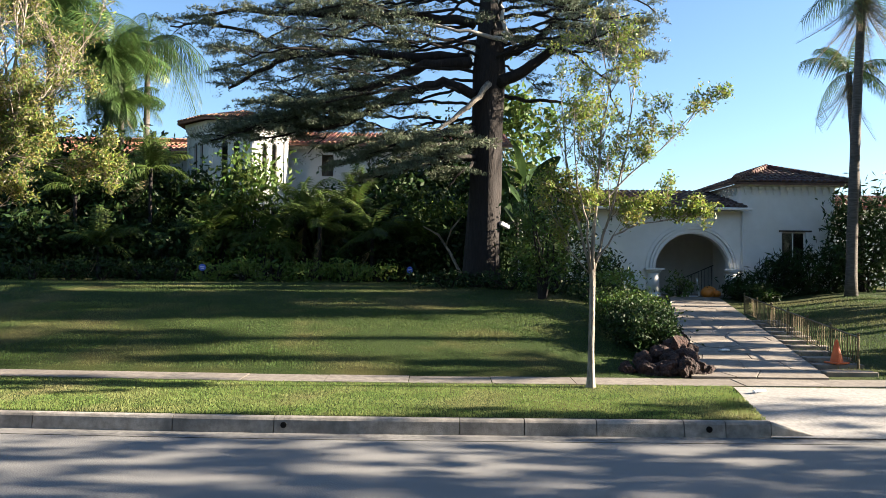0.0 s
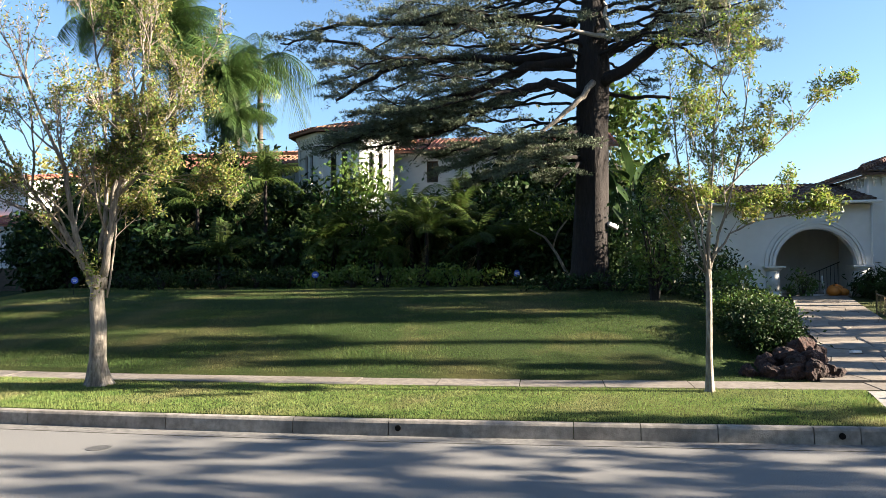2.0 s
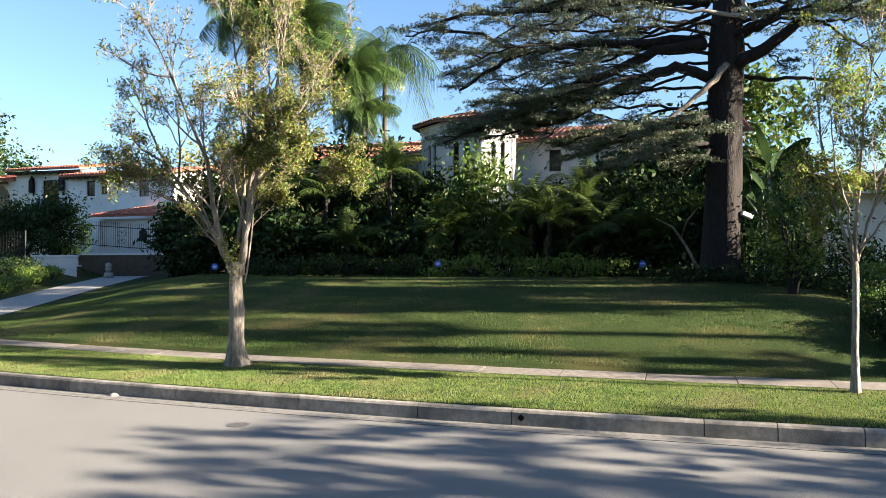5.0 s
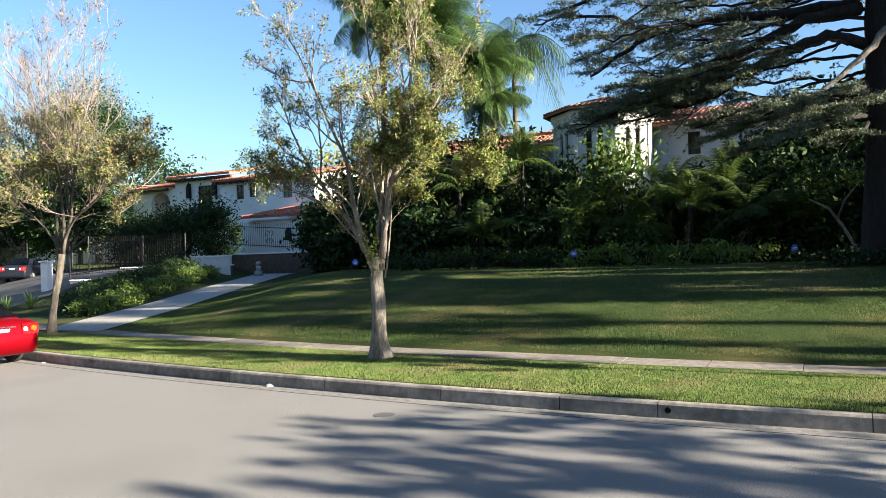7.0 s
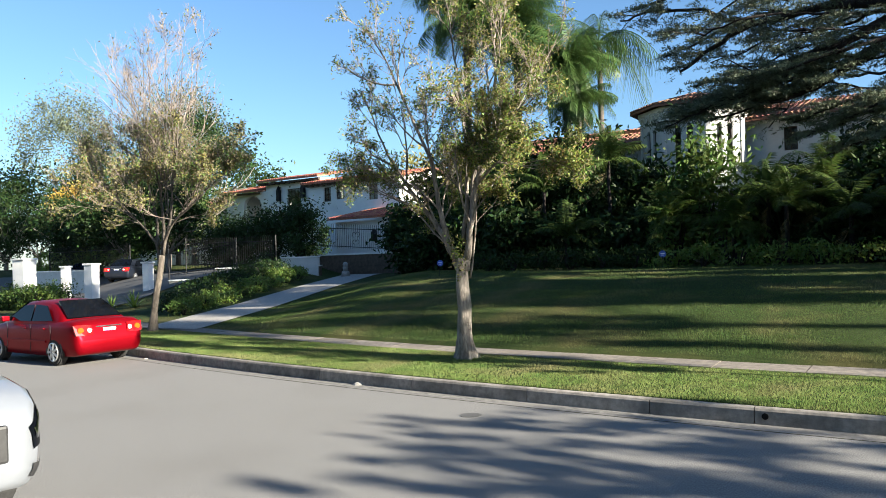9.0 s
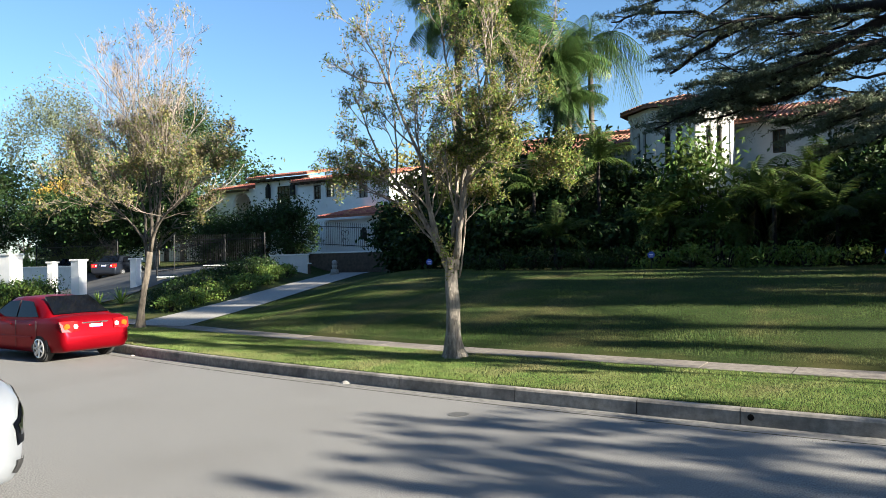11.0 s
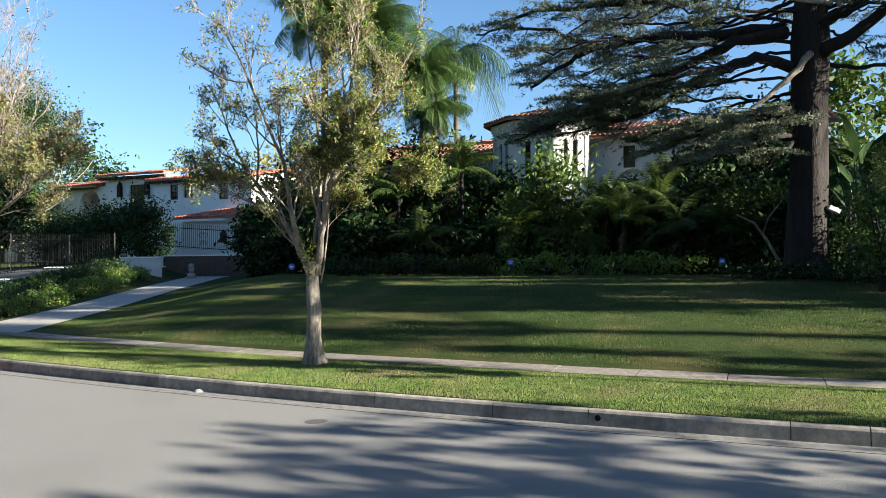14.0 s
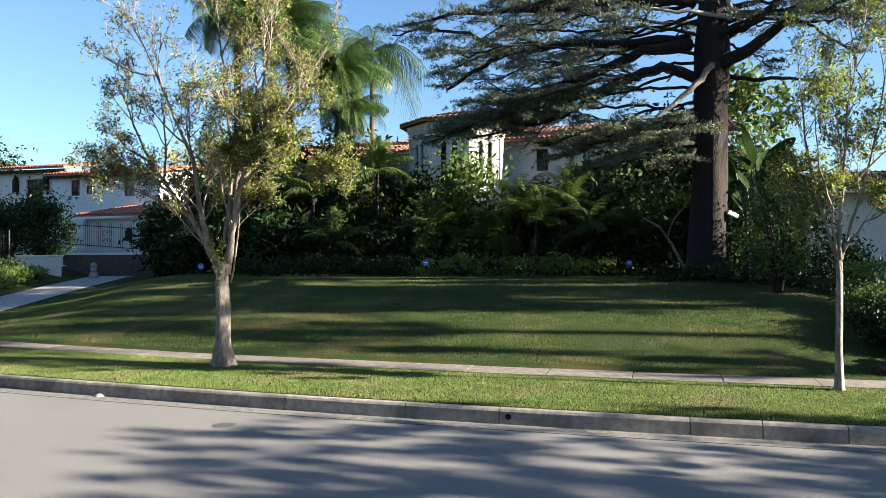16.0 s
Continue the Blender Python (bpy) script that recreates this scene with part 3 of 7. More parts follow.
gutter_run(ph, (3.0, 30.42, 4.66), (12.3, 30.42, 4.66))
wall(ph, 3.0, 12.0, 34.7, 1.0, 5.7, (), 0.2)
bm = bmesh.new()
cyl(bm, (12.12, 30.93, 1.0), (12.12, 30.93, 4.6), 0.035, 0.035, 10)
part("downpipe", bm, M["stucco"], ph, "white painted downpipe", True)
wall(ph, 16.3, 30.0, 40, 0.8, 5.5)
roof_slope(ph, (16.2, 39.5, 5.5), (30.0, 39.5, 5.5), (30.0, 43.5, 6.5), (16.2, 43.5, 6.5), M["tile"])

# main villa with the polygonal tower
vl = empty("villa", Matrix(), "white stucco Spanish villa with polygonal tower and clay tiles", "house")
holes = [rect_loop(-5.75, -5.2, 6.45, 7.48), arch_loop(-2.6, -1.7, 6.5, 7.0), rect_loop(-5.6, -4.6, 3.0, 4.6), rect_loop(-2.2, -1.2, 3.0, 4.6)]
wall(vl, -7.4, 2.8, 36, 1.6, 7.85, holes, 0.3, "stucco_shaded")
window_in(vl, -5.75, -5.2, 36, 6.45, 7.48)
window_in(vl, -2.6, -1.7, 36, 6.5, 7.0, arched=True)
window_in(vl, -5.6, -4.6, 36, 3.0, 4.6)
window_in(vl, -2.2, -1.2, 36, 3.0, 4.6)
part("cornice", boxed(-7.5, 2.9, 35.86, 35.998, 7.72, 7.85, 0.02), M["trim"], vl)
roof_slope(vl, (-7.6, 35.4, 7.9), (3.2, 35.4, 7.9), (3.2, 39.8, 9.15), (-7.6, 39.8, 9.15), M["tile"])
part("back_wall", boxed(-24, 2.8, 44, 44.3, 1.6, 8.6), M["stucco_shaded"], vl)
part("side_wall", boxed(2.5, 2.8, 36.31, 43.99, 1.6, 7.85), M["stucco_shaded"], vl)
part("room_floor", boxed(-23.5, 2.4, 37.9, 43.9, 4.9, 5.05), M["room"], vl)
part("rear_roof", boxed(-24, 3.0, 39.8, 44.5, 8.55, 8.75), M["tile"], vl)
holes = [arch_loop(-16.9, -15.9, 2.3, 3.7), arch_loop(-14.6, -13.6, 2.3, 3.7), rect_loop(-20.5, -19.5, 5.8, 7.0), rect_loop(-17.5, -16.5, 5.8, 7.0), arch_loop(-20.6, -19.6, 2.3, 3.7)]
wall(vl, -24, -11.2, 37.5, 1.6, 7.45, holes, 0.3, "stucco_shaded")
for a in (-16.9, -14.6, -20.6):
    window_in(vl, a, a + 1.0, 37.5, 2.3, 3.7, arched=True)
for a in (-20.5, -17.5):
    window_in(vl, a, a + 1.0, 37.5, 5.8, 7.0)
part("side_wall", boxed(-24.3, -24.001, 37.5, 44, 1.6, 7.45), M["stucco_shaded"], vl)
roof_slope(vl, (-24.5, 37.0, 7.55), (-11.4, 37.0, 7.55), (-11.4, 41.0, 8.95), (-24.5, 41.0, 8.95), M["tile"])
tc, TR = Vector((-9.55, 36.2)), 2.45
base_an = -90 - 14.8
ring = [base_an + d for d in (-96, -51, -6, 39, 84, 129, 174, 219)]
pts8 = [tc + TR * Vector((math.cos(radians(a)), math.sin(radians(a)))) for a in ring]
for i in range(8):
    p, q = pts8[i], pts8[(i + 1) % 8]
    L = (q - p).length
    m = turn_wall(p.x, p.y, math.degrees(math.atan2(q.y - p.y, q.x - p.x)))
    front = i < 5
    hs = []
    if front:
        for cx in (L * 0.5 - 0.26, L * 0.5 + 0.26):
            hs += [arch_loop(cx - 0.135, cx + 0.135, 5.7, 7.62, 10), arch_loop(cx - 0.135, cx + 0.135, 2.9, 4.7, 10)]
    wall(vl, 0, L, 0, 1.6, 8.62, hs, 0.25, "stucco_shaded", m, "tower_wall")
    if front:
        for cx in (L * 0.5 - 0.26, L * 0.5 + 0.26):
            window_in(vl, cx - 0.135, cx + 0.135, 0, 5.7, 7.62, True, (0, 2), m)
            window_in(vl, cx - 0.135, cx + 0.135, 0, 2.9, 4.7, True, (0, 2), m)
        for a, b in ((-0.02, 0.16), (L - 0.16, L + 0.02)):
            ob = part("pilaster", boxed(a, b, -0.05, -0.002, 1.6, 8.0, 0.01), M["stucco_shaded"], vl)
            ob.matrix_local = m
        for z0, z1, d in ((8.02, 8.10, 0.07), (8.46, 8.64, 0.14), (5.36, 5.46, 0.06)):
            ob = part("string_course", boxed(-0.04, L + 0.04, -d, -0.003, z0, z1, 0.01), M["trim"], vl)
            ob.matrix_local = m
        corbels(vl, 0.05, L - 0.05, -0.004, 8.46, 7, "trim", m, 0.13)
apex = (tc.x, tc.y, 9.5)
for i in range(8):
    p, q = [tc + (TR + 0.5) * Vector((math.cos(radians(a)), math.sin(radians(a)))) for a in (ring[i], ring[(i + 1) % 8])]
    roof_slope(vl, (p.x, p.y, 8.72), (q.x, q.y, 8.72), apex, apex, M["tile"])
part("tower_floor", boxed(-11.2, -8, 34.8, 37.4, 4.95, 5.1), M["room"], vl)

# neighbour house on the far side of the drive
nb = empty("neighbour_house", Matrix(), "white two-storey stucco house with red tile roofs", "house")
wall(nb, -50, -45.4, 43.7, 1.4, 8.0, [arch_loop(-48.0, -45.95, 5.4, 6.72)], 0.3)
wall(nb, -45.39, -39.6, 43.7, 1.4, 8.62, [rect_loop(-43.05, -41.64, 6.0, 8.0)], 0.3)
window_in(nb, -43.05, -41.64, 43.7, 6.0, 8.0, bars=(3, 2))
part("loggia_back", boxed(-50, -46, 46, 46.2, 5.2, 8.1), M["stucco_shaded"], nb)
wall(nb, -39.59, -31.2, 42.4, 1.4, 8.0, [rect_loop(-38.1, -37.4, 6.62, 7.66), rect_loop(-36.9, -36.15, 6.72, 7.72), rect_loop(-33.9, -33.1, 6.5, 7.6)], 0.3)
for a, b, c, d in ((-38.1, -37.4, 6.62, 7.66), (-36.9, -36.15, 6.72, 7.72), (-33.9, -33.1, 6.5, 7.6)):
    window_in(nb, a, b, 42.4, c, d)
# gable end that takes the sun
bm = prism([(0, 1.4), (7, 1.4), (7, 8.0), (3.5, 8.6), (0, 8.0)], [rect_loop(2.9, 3.9, 6.0, 7.4)], 0.3)
ob = part("gable_wall", bm, M["stucco"], nb)
ob.matrix_local = turn_wall(-31.2, 42.7, 90)
window_in(nb, 2.9, 3.9, 0, 6.0, 7.4, m=turn_wall(-31.2, 42.7, 90))
part("back_wall", boxed(-50, -31.2, 49.7, 50, 1.4, 8.0), M["stucco"], nb)
part("upper_floor", boxed(-49.5, -31.6, 44.1, 49.6, 4.6, 4.8), M["room"], nb)
roof_slope(nb, (-50.4, 43.0, 8.06), (-45.75, 43.0, 8.06), (-45.75, 47.0, 8.75), (-50.4, 47.0, 8.75), M["tile_red"])
roof_slope(nb, (-45.7, 42.95, 8.72), (-39.2, 42.95, 8.72), (-39.2, 47.0, 9.42), (-45.7, 47.0, 9.42), M["tile_red"])
part("side_wall", boxed(-45.39, -45.1, 44.01, 49.6, 7.0, 8.7), M["stucco"], nb)
part("side_wall", boxed(-39.9, -39.6, 44.01, 49.6, 7.0, 8.7), M["stucco"], nb)
roof_slope(nb, (-39.9, 41.8, 8.02), (-30.8, 41.8, 8.02), (-30.8, 46.2, 8.78), (-39.9, 46.2, 8.78), M["tile_red"])
roof_slope(nb, (-30.8, 50.6, 8.02), (-50.4, 50.6, 8.02), (-50.4, 46.4, 8.76), (-30.8, 46.4, 8.76), M["tile_red"])
part("eave_beam", boxed(-50.2, -45.8, 43.2, 43.4, 7.8, 7.95), M["wood_dark"], nb)
part("eave_beam", boxed(-45.6, -39.3, 43.15, 43.35, 8.44, 8.6), M["wood_dark"], nb)
part("eave_beam", boxed(-39.8, -31.0, 42.0, 42.2, 7.8, 7.94), M["wood_dark"], nb)
for i in range(16):
    X = -39.6 + i * 0.55
    if i < 11:
        part("rafter_tail", boxed(X - 5.95, X - 5.85, 43.0, 43.68, 8.42, 8.58), M["wood_dark"], nb)
    part("rafter_tail", boxed(X - 0.05, X + 0.05, 41.85, 42.38, 7.78, 7.90), M["wood_dark"], nb)
wall(nb, -33.2, -28.8, 38, 1.3, 4.75, [], 0.3)
wall(nb, 0, 4.1, 0, 1.3, 4.75, [rect_loop(0.7, 1.7, 1.5, 3.9)], 0.3, m=turn_wall(-28.8, 38.3, 90))
part("door", boxed(-29.05, -28.98, 39.02, 39.98, 1.5, 3.88), M["wood_dark"], nb)
wall(nb, 0, 4.1, 0, 1.3, 4.75, [], 0.3, m=turn_wall(-33.2, 42.4, -90))
roof_slope(nb, (-33.4, 37.4, 4.95), (-27.9, 37.4, 4.95), (-27.9, 42.38, 5.8), (-33.4, 42.38, 5.8), M["tile_red"])
bm = bmesh.new()
cyl(bm, (-28.86, 37.9, 1.3), (-28.86, 37.9, 4.5), 0.05, 0.05, 8)
part("downpipe", bm, M["iron"], nb, "dark downpipe", True)
roof_slope(nb, (-28.6, 40.0, 4.5), (-22.5, 40.0, 4.5), (-22.5, 43.0, 5.3), (-28.6, 43.0, 5.3), M["tile_old_shaded"])
part("side_wing_wall", boxed(-28.4, -22.6, 42.0, 42.3, 1.3, 4.4), M["stucco"], nb)
for X in (-28.3, -25.5, -22.8):
    part("porch_post", boxed(X, X + 0.3, 40.3, 40.6, 1.3, 4.4, 0.02), M["stucco"], nb)


# ---- plants ----
rng = np.random.default_rng(7)


def unit(v):
    return v / np.maximum(1e-6, np.linalg.norm(v, axis=1, keepdims=True))


def leaf_quads(c, length, width, up=0.0, along=None, spread=1.0):
    """Pointed leaves about the centres c: (n, 4, 3)."""
    n = len(c)
    a = rng.normal(size=(n, 3)) * spread
    if along is not None:
        a = a + along
    a[:, 2] += up
    a = unit(a)
    b = unit(np.cross(a, rng.normal(size=(n, 3))))
    l = (length * rng.uniform(0.6, 1.3, size=(n, 1))) * 0.5
    w = (width * rng.uniform(0.7, 1.2, size=(n, 1))) * 0.5
    return np.stack([c - a * l, c + b * w - a * l * 0.1, c + a * l, c - b * w - a * l * 0.1], axis=1)


class Wood:
    def __init__(self):
        self.V, self.F, self.tv, self.tf, self.tips = [], [], [], [], []

    def limb(self, pts, r0, r1, n=8, thin=False):
        k = len(pts)
        radii = [r0 + (r1 - r0) * (i / max(1, k - 1)) ** 0.8 for i in range(k)]
        tube(self.tv if thin else self.V, self.tf if thin else self.F, pts, radii, n)

    def grow(self, p, d, length, r, level, wobble=0.25, lift=0.08, kids=4, angle=0.6, shrink=0.55, twig_r=0.012):
        """A branch that forks into finer ones; the ends of the finest are kept as tips."""
        seg = 5 if level > 0 else 4
        pts = [Vector(p)]
        d = Vector(d).normalized()
        for i in range(seg):
            d = (d + Vector((random.gauss(0, wobble), random.gauss(0, wobble), random.gauss(0, wobble) + lift)) * 0.5).normalized()
            pts.append(pts[-1] + d * length / seg)
        self.limb(pts, r, max(0.003, r * 0.45), 7 if r > 0.04 else (5 if r > 0.015 else 3), thin=r < twig_r)
        if level == 0:
            for q in pts[2:]:
                self.tips.append((q, d))
            return
        for i in range(kids):
            f = random.uniform(0.3, 1.0)
            j = min(seg - 1, int(f * seg))
            q = pts[j].lerp(pts[j + 1], f * seg - j)
            ax = Vector((random.gauss(0, 1), random.gauss(0, 1), random.gauss(0, 1))).normalized()
            nd = (d + ax * angle * random.uniform(0.6, 1.5)).normalized()
            self.grow(q, nd, length * shrink * random.uniform(0.7, 1.25), r * 0.5, level - 1, wobble, lift, kids, angle, shrink, twig_r)
        self.tips.append((pts[-1], d))


def street_tree(x, y, label, stems, trunk_pts, r, leaves, leaf_mat, keep, leaf_size=(0.11, 0.034), kids=4, group="street trees", level=2, per=7, bark="bark_grey", shoots=()):
    """Planted tree: stems are runs of local points with a radius; keep(p) gives the share of leaves at a place."""
    t = empty("street_tree", pose(x, y, ground_z(x, y)), label, "tree", group)
    w = Wood()
    flare = [r * 2.0, r * 1.45] + [r * (1 - 0.25 * i / len(trunk_pts)) for i in range(len(trunk_pts) - 2)]
    dense, radii = [], []
    for i in range(len(trunk_pts) - 1):
        for k in range(5):
            dense.append(Vector(trunk_pts[i]).lerp(Vector(trunk_pts[i + 1]), k / 5))
            radii.append(flare[i] + (flare[i + 1] - flare[i]) * k / 5)
    dense.append(Vector(trunk_pts[-1]))
    radii.append(flare[-1])
    first = len(w.V)
    tube(w.V, w.F, dense, radii, 18)
    for k in range(first, len(w.V)):
        ring = (k - first) // 18
        c = dense[ring]
        v = Vector(w.V[k]) - c
        a = math.atan2(v.y, v.x)
        z = c.z
        ridge = 0.10 * math.sin(4 * a + 1.3 * z) + 0.12 * noise.noise((2 * math.cos(a) + x, 2 * math.sin(a), z * 2.2)) + max(0.0, 0.45 - z) * 0.5 * math.sin(5 * a + x)
        w.V[k] = tuple(c + v * (1 + ridge))
    for pts, r0, r1, forks, reach in stems:
        pts = [Vector(p) for p in pts]
        dense = []
        for i in range(len(pts) - 1):
            for k in range(3):
                q = pts[i].lerp(pts[i + 1], k / 3)
                dense.append(q + Vector((random.gauss(0, 0.012), random.gauss(0, 0.012), 0)))
        dense.append(pts[-1])
        w.limb(dense, r0, r1, 8)
        for i in range(forks):
            f = 0.25 + 0.75 * (i + random.random()) / forks
            j = min(len(pts) - 2, int(f * (len(pts) - 1)))
            q = pts[j].lerp(pts[j + 1], f * (len(pts) - 1) - j)
            d = (pts[j + 1] - pts[j]).normalized() + Vector((random.gauss(0, 0.55), random.gauss(0, 0.55), random.gauss(0.15, 0.3)))
            w.grow(q, d, reach * random.uniform(0.6, 1.15), max(0.008, r0 * 0.34), level, 0.22, 0.10, kids, 0.55, 0.55)
        w.grow(pts[-1], pts[-1] - pts[-2], reach, r1, level, 0.18, 0.10, kids + 1, 0.5, 0.55)
    raw("trunk", w.V, w.F, M[bark], t, smooth=True)
    if w.tv:
        tagged(raw("twig_mass", w.tv, w.tf, M["twig"], t, "fine bare twigs"), kind="stuff")
    c = []
    for p, d in w.tips:
        s = keep(p)
        for i in range(per):
            if random.random() < s:
                c.append((p.x + random.gauss(0, 0.055), p.y + random.gauss(0, 0.055), p.z + random.gauss(0, 0.05)))
    if len(c) > leaves:
        idx = rng.choice(len(c), leaves, replace=False)
        c = [c[i] for i in idx]
    for p in shoots:
        for k in range(70):
            c.append((p[0] + random.gauss(0, 0.07), p[1] - 0.08 + random.gauss(0, 0.06), p[2] + random.gauss(0, 0.12)))
    mats = leaf_mat if isinstance(leaf_mat, tuple) else (leaf_mat,)
    c = np.array(c)
    for i, mname in enumerate(mats):
        sub = c[i::len(mats)]
        if len(sub):
            quads("crown", leaf_quads(sub, *leaf_size, up=0.1), M[mname], t, kind="stuff")
    return t


def clumped(n, size, clumps, tight=0.33, flat=1.0, floor=True):
    """n places in an uneven crown of that half size, gathered in clumps round the origin."""
    d = unit(rng.normal(size=(clumps, 3)))
    if floor:
        d[:, 2] = np.abs(d[:, 2]) * 1.0 - 0.15
    rad = rng.uniform(0.45, 1.0, size=(clumps, 1)) ** 0.6
    cc = d * rad
    pick = rng.integers(0, clumps, n)
    off = rng.normal(size=(n, 3)) * tight * rng.uniform(0.5, 1.2, size=(clumps, 1))[pick]
    off[:, 2] *= flat
    return (cc[pick] + off) * np.array(size)


def shrub(name, x, y, size, n, mat, label, category="shrub", leaf=(0.16, 0.07), z=None, clumps=26, stems=6, group="", base=0.0, tight=0.3, up=0.0):
    """A bush of stems and loose leaves; size is half its width, half its depth and its height."""
    g = ground_z(x, y) if z is None else z
    t = empty(name, pose(x, y, g), label, category, group)
    hz = size[2]
    V, F = [], []
    for i in range(stems):
        a = random.uniform(0, 2 * math.pi)
        q = Vector((math.cos(a) * size[0] * 0.45, math.sin(a) * size[1] * 0.45, base + hz * random.uniform(0.5, 0.8)))
        p = Vector((q.x * 0.15, q.y * 0.15, -0.05))
        tube(V, F, [p, p.lerp(q, 0.5) + Vector((random.gauss(0, 0.06), random.gauss(0, 0.06), 0.08)), q], [0.035 * (1 + hz / 4), 0.025, 0.01], 6)
    tagged(raw("stem_growth", V, F, M["bark_dark"], t), kind="stuff")
    c = clumped(n, (size[0], size[1], (hz - base) * 0.5), clumps, tight, floor=False)
    c[:, 2] += base + (hz - base) * 0.5
    c = c[c[:, 2] > -0.1]
    quads("foliage", leaf_quads(c, leaf[0], leaf[1], up=up), M[mat], t, kind="stuff")
    return t


def frond_mesh(length, droop, leaflets, leaf_len, mat, rise=0.5, name="frond", sweep=0.35, lw=0.035, hang=0.6):
    """One feather leaf from the origin along +x."""
    pts = []
    n = 9
    for i in range(n + 1):
        s = i / n
        pts.append(Vector((length * s * (1 - 0.12 * droop * s), 0, length * (rise * s - droop * s * s))))
    Q = []
    for k in range(leaflets):
        s = 0.10 + 0.9 * k / leaflets
        j = min(n - 1, int(s * n))
        p = pts[j].lerp(pts[j + 1], s * n - j)
        ax = (pts[j + 1] - pts[j]).normalized()
        l = leaf_len * (0.55 + 0.9 * math.sin(math.pi * min(1, s * 0.9 + 0.08)) ** 0.7) * random.uniform(0.8, 1.1)
        for sd in (-1, 1):
            d = (Vector((0, sd, 0)) + ax * sweep + Vector((0, 0, -hang * random.uniform(0.6, 1.3)))).normalized()
            wv = ax * lw * 0.5
            m = p + d * l * 0.5 + Vector((0, 0, l * 0.10))
            e = p + d * l + Vector((0, 0, -l * hang * 0.35))
            Q.append([p - wv, p + wv, m + wv, m - wv])
            Q.append([m - wv, m + wv, e + wv * 0.15, e - wv * 0.15])
    V, F = [], []
    tube(V, F, pts, [0.03 * (1 - i / (n + 2)) + 0.004 for i in range(n + 1)], 5)
    for q in Q:
        b = len(V)
        V += [tuple(v) for v in q]
        F.append((b, b + 1, b + 2, b + 3))
    me = bpy.data.meshes.new(name)
    me.from_pydata(V, [], F)
    me.materials.append(M[mat])
    return me


QUEEN = [frond_mesh(3.4, d, 46, 0.72, "frond", rise=r, hang=1.2, lw=0.042) for d, r in ((0.75, 0.75), (0.95, 0.55), (1.0, 0.25), (0.7, 1.0))]
WISP = [frond_mesh(3.4, d, 36, 0.8, "frond", rise=r, hang=1.7, lw=0.03) for d, r in ((0.85, 0.8), (1.0, 0.6), (1.1, 0.35))]
DRY = [frond_mesh(2.2, d, 26, 0.4, "frond_dry", rise=r, hang=1.4) for d, r in ((0.9, -0.4), (1.0, -0.9))]
SMALL = [frond_mesh(1.7, d, 30, 0.34, "frond_mid", rise=r, hang=0.5, lw=0.03) for d, r in ((0.6, 0.9), (0.8, 0.7), (0.8, 0.3))]


def palm(name, x, y, height, r, label, n=26, scale=1.0, meshes=None, dry=0, lean=(0, 0), trunk_mat="palm_bark", seed=1, group="", tilt=(-8, 50)):
    random.seed(seed)
    meshes = meshes or QUEEN
    t = empty(name, pose(x, y, ground_z(x, y)), label, "palm tree", group)
    V, F = [], []
    k = 14
    pts = [Vector((lean[0] * (i / k) ** 1.4, lean[1] * i / k, -0.1 + (height + 0.1) * i / k)) for i in range(k + 1)]
    tube(V, F, pts, [r * (1.25 if i == 0 else 1.0 - 0.3 * i / k) * (1 + 0.05 * (i % 2)) for i in range(k + 1)], 14)
    raw("trunk", V, F, M[trunk_mat], t, smooth=True)
    top = pts[-1]
    for i in range(n):
        f = new("frond", random.choice(meshes))
        f.parent = t
        f.matrix_local = Matrix.Translation(top) @ Euler((radians(random.uniform(-14, 14)), -radians(random.uniform(*tilt)), i * 2.39996 + random.uniform(-0.2, 0.2))).to_matrix().to_4x4() @ Matrix.Scale(scale * random.uniform(0.8, 1.1), 4)
    for i in range(dry):
        f = new("dry_frond", random.choice(DRY))
        f.parent = t
        f.matrix_local = Matrix.Translation(top - Vector((0, 0, 0.25))) @ Euler((0, radians(random.uniform(48, 78)), i * 2.4)).to_matrix().to_4x4() @ Matrix.Scale(scale * random.uniform(0.55, 0.95), 4)
    return t


def paddle_mesh(length, width, curl):
    V, F = [], []
    n = 10
    for i in range(n + 1):
        s = i / n
        wd = width * math.sin(math.pi * min(1, s * 0.93 + 0.05)) ** 0.6 * 0.5
        z = -curl * s * s * length
        for j, q in enumerate((-1, -0.5, 0, 0.5, 1)):
            tear = 0.02 * random.uniform(-1, 1) if abs(q) == 1 else 0
            V.append((length * s + tear, q * wd, z + abs(q) * wd * 0.45))
    for i in range(n):
        for j in range(4):
            a = i * 5 + j
            F.append((a, a + 5, a + 6, a + 1))
    me = bpy.data.meshes.new("leaf_blade")
    me.from_pydata(V, [], F)
    me.materials.append(M["paddle"])
    me.polygons.foreach_set("use_smooth", [True] * len(me.polygons))
    return me


PADDLES = [paddle_mesh(1.3, 0.42, 0.12), paddle_mesh(1.5, 0.5, 0.3), paddle_mesh(1.1, 0.4, 0.5)]


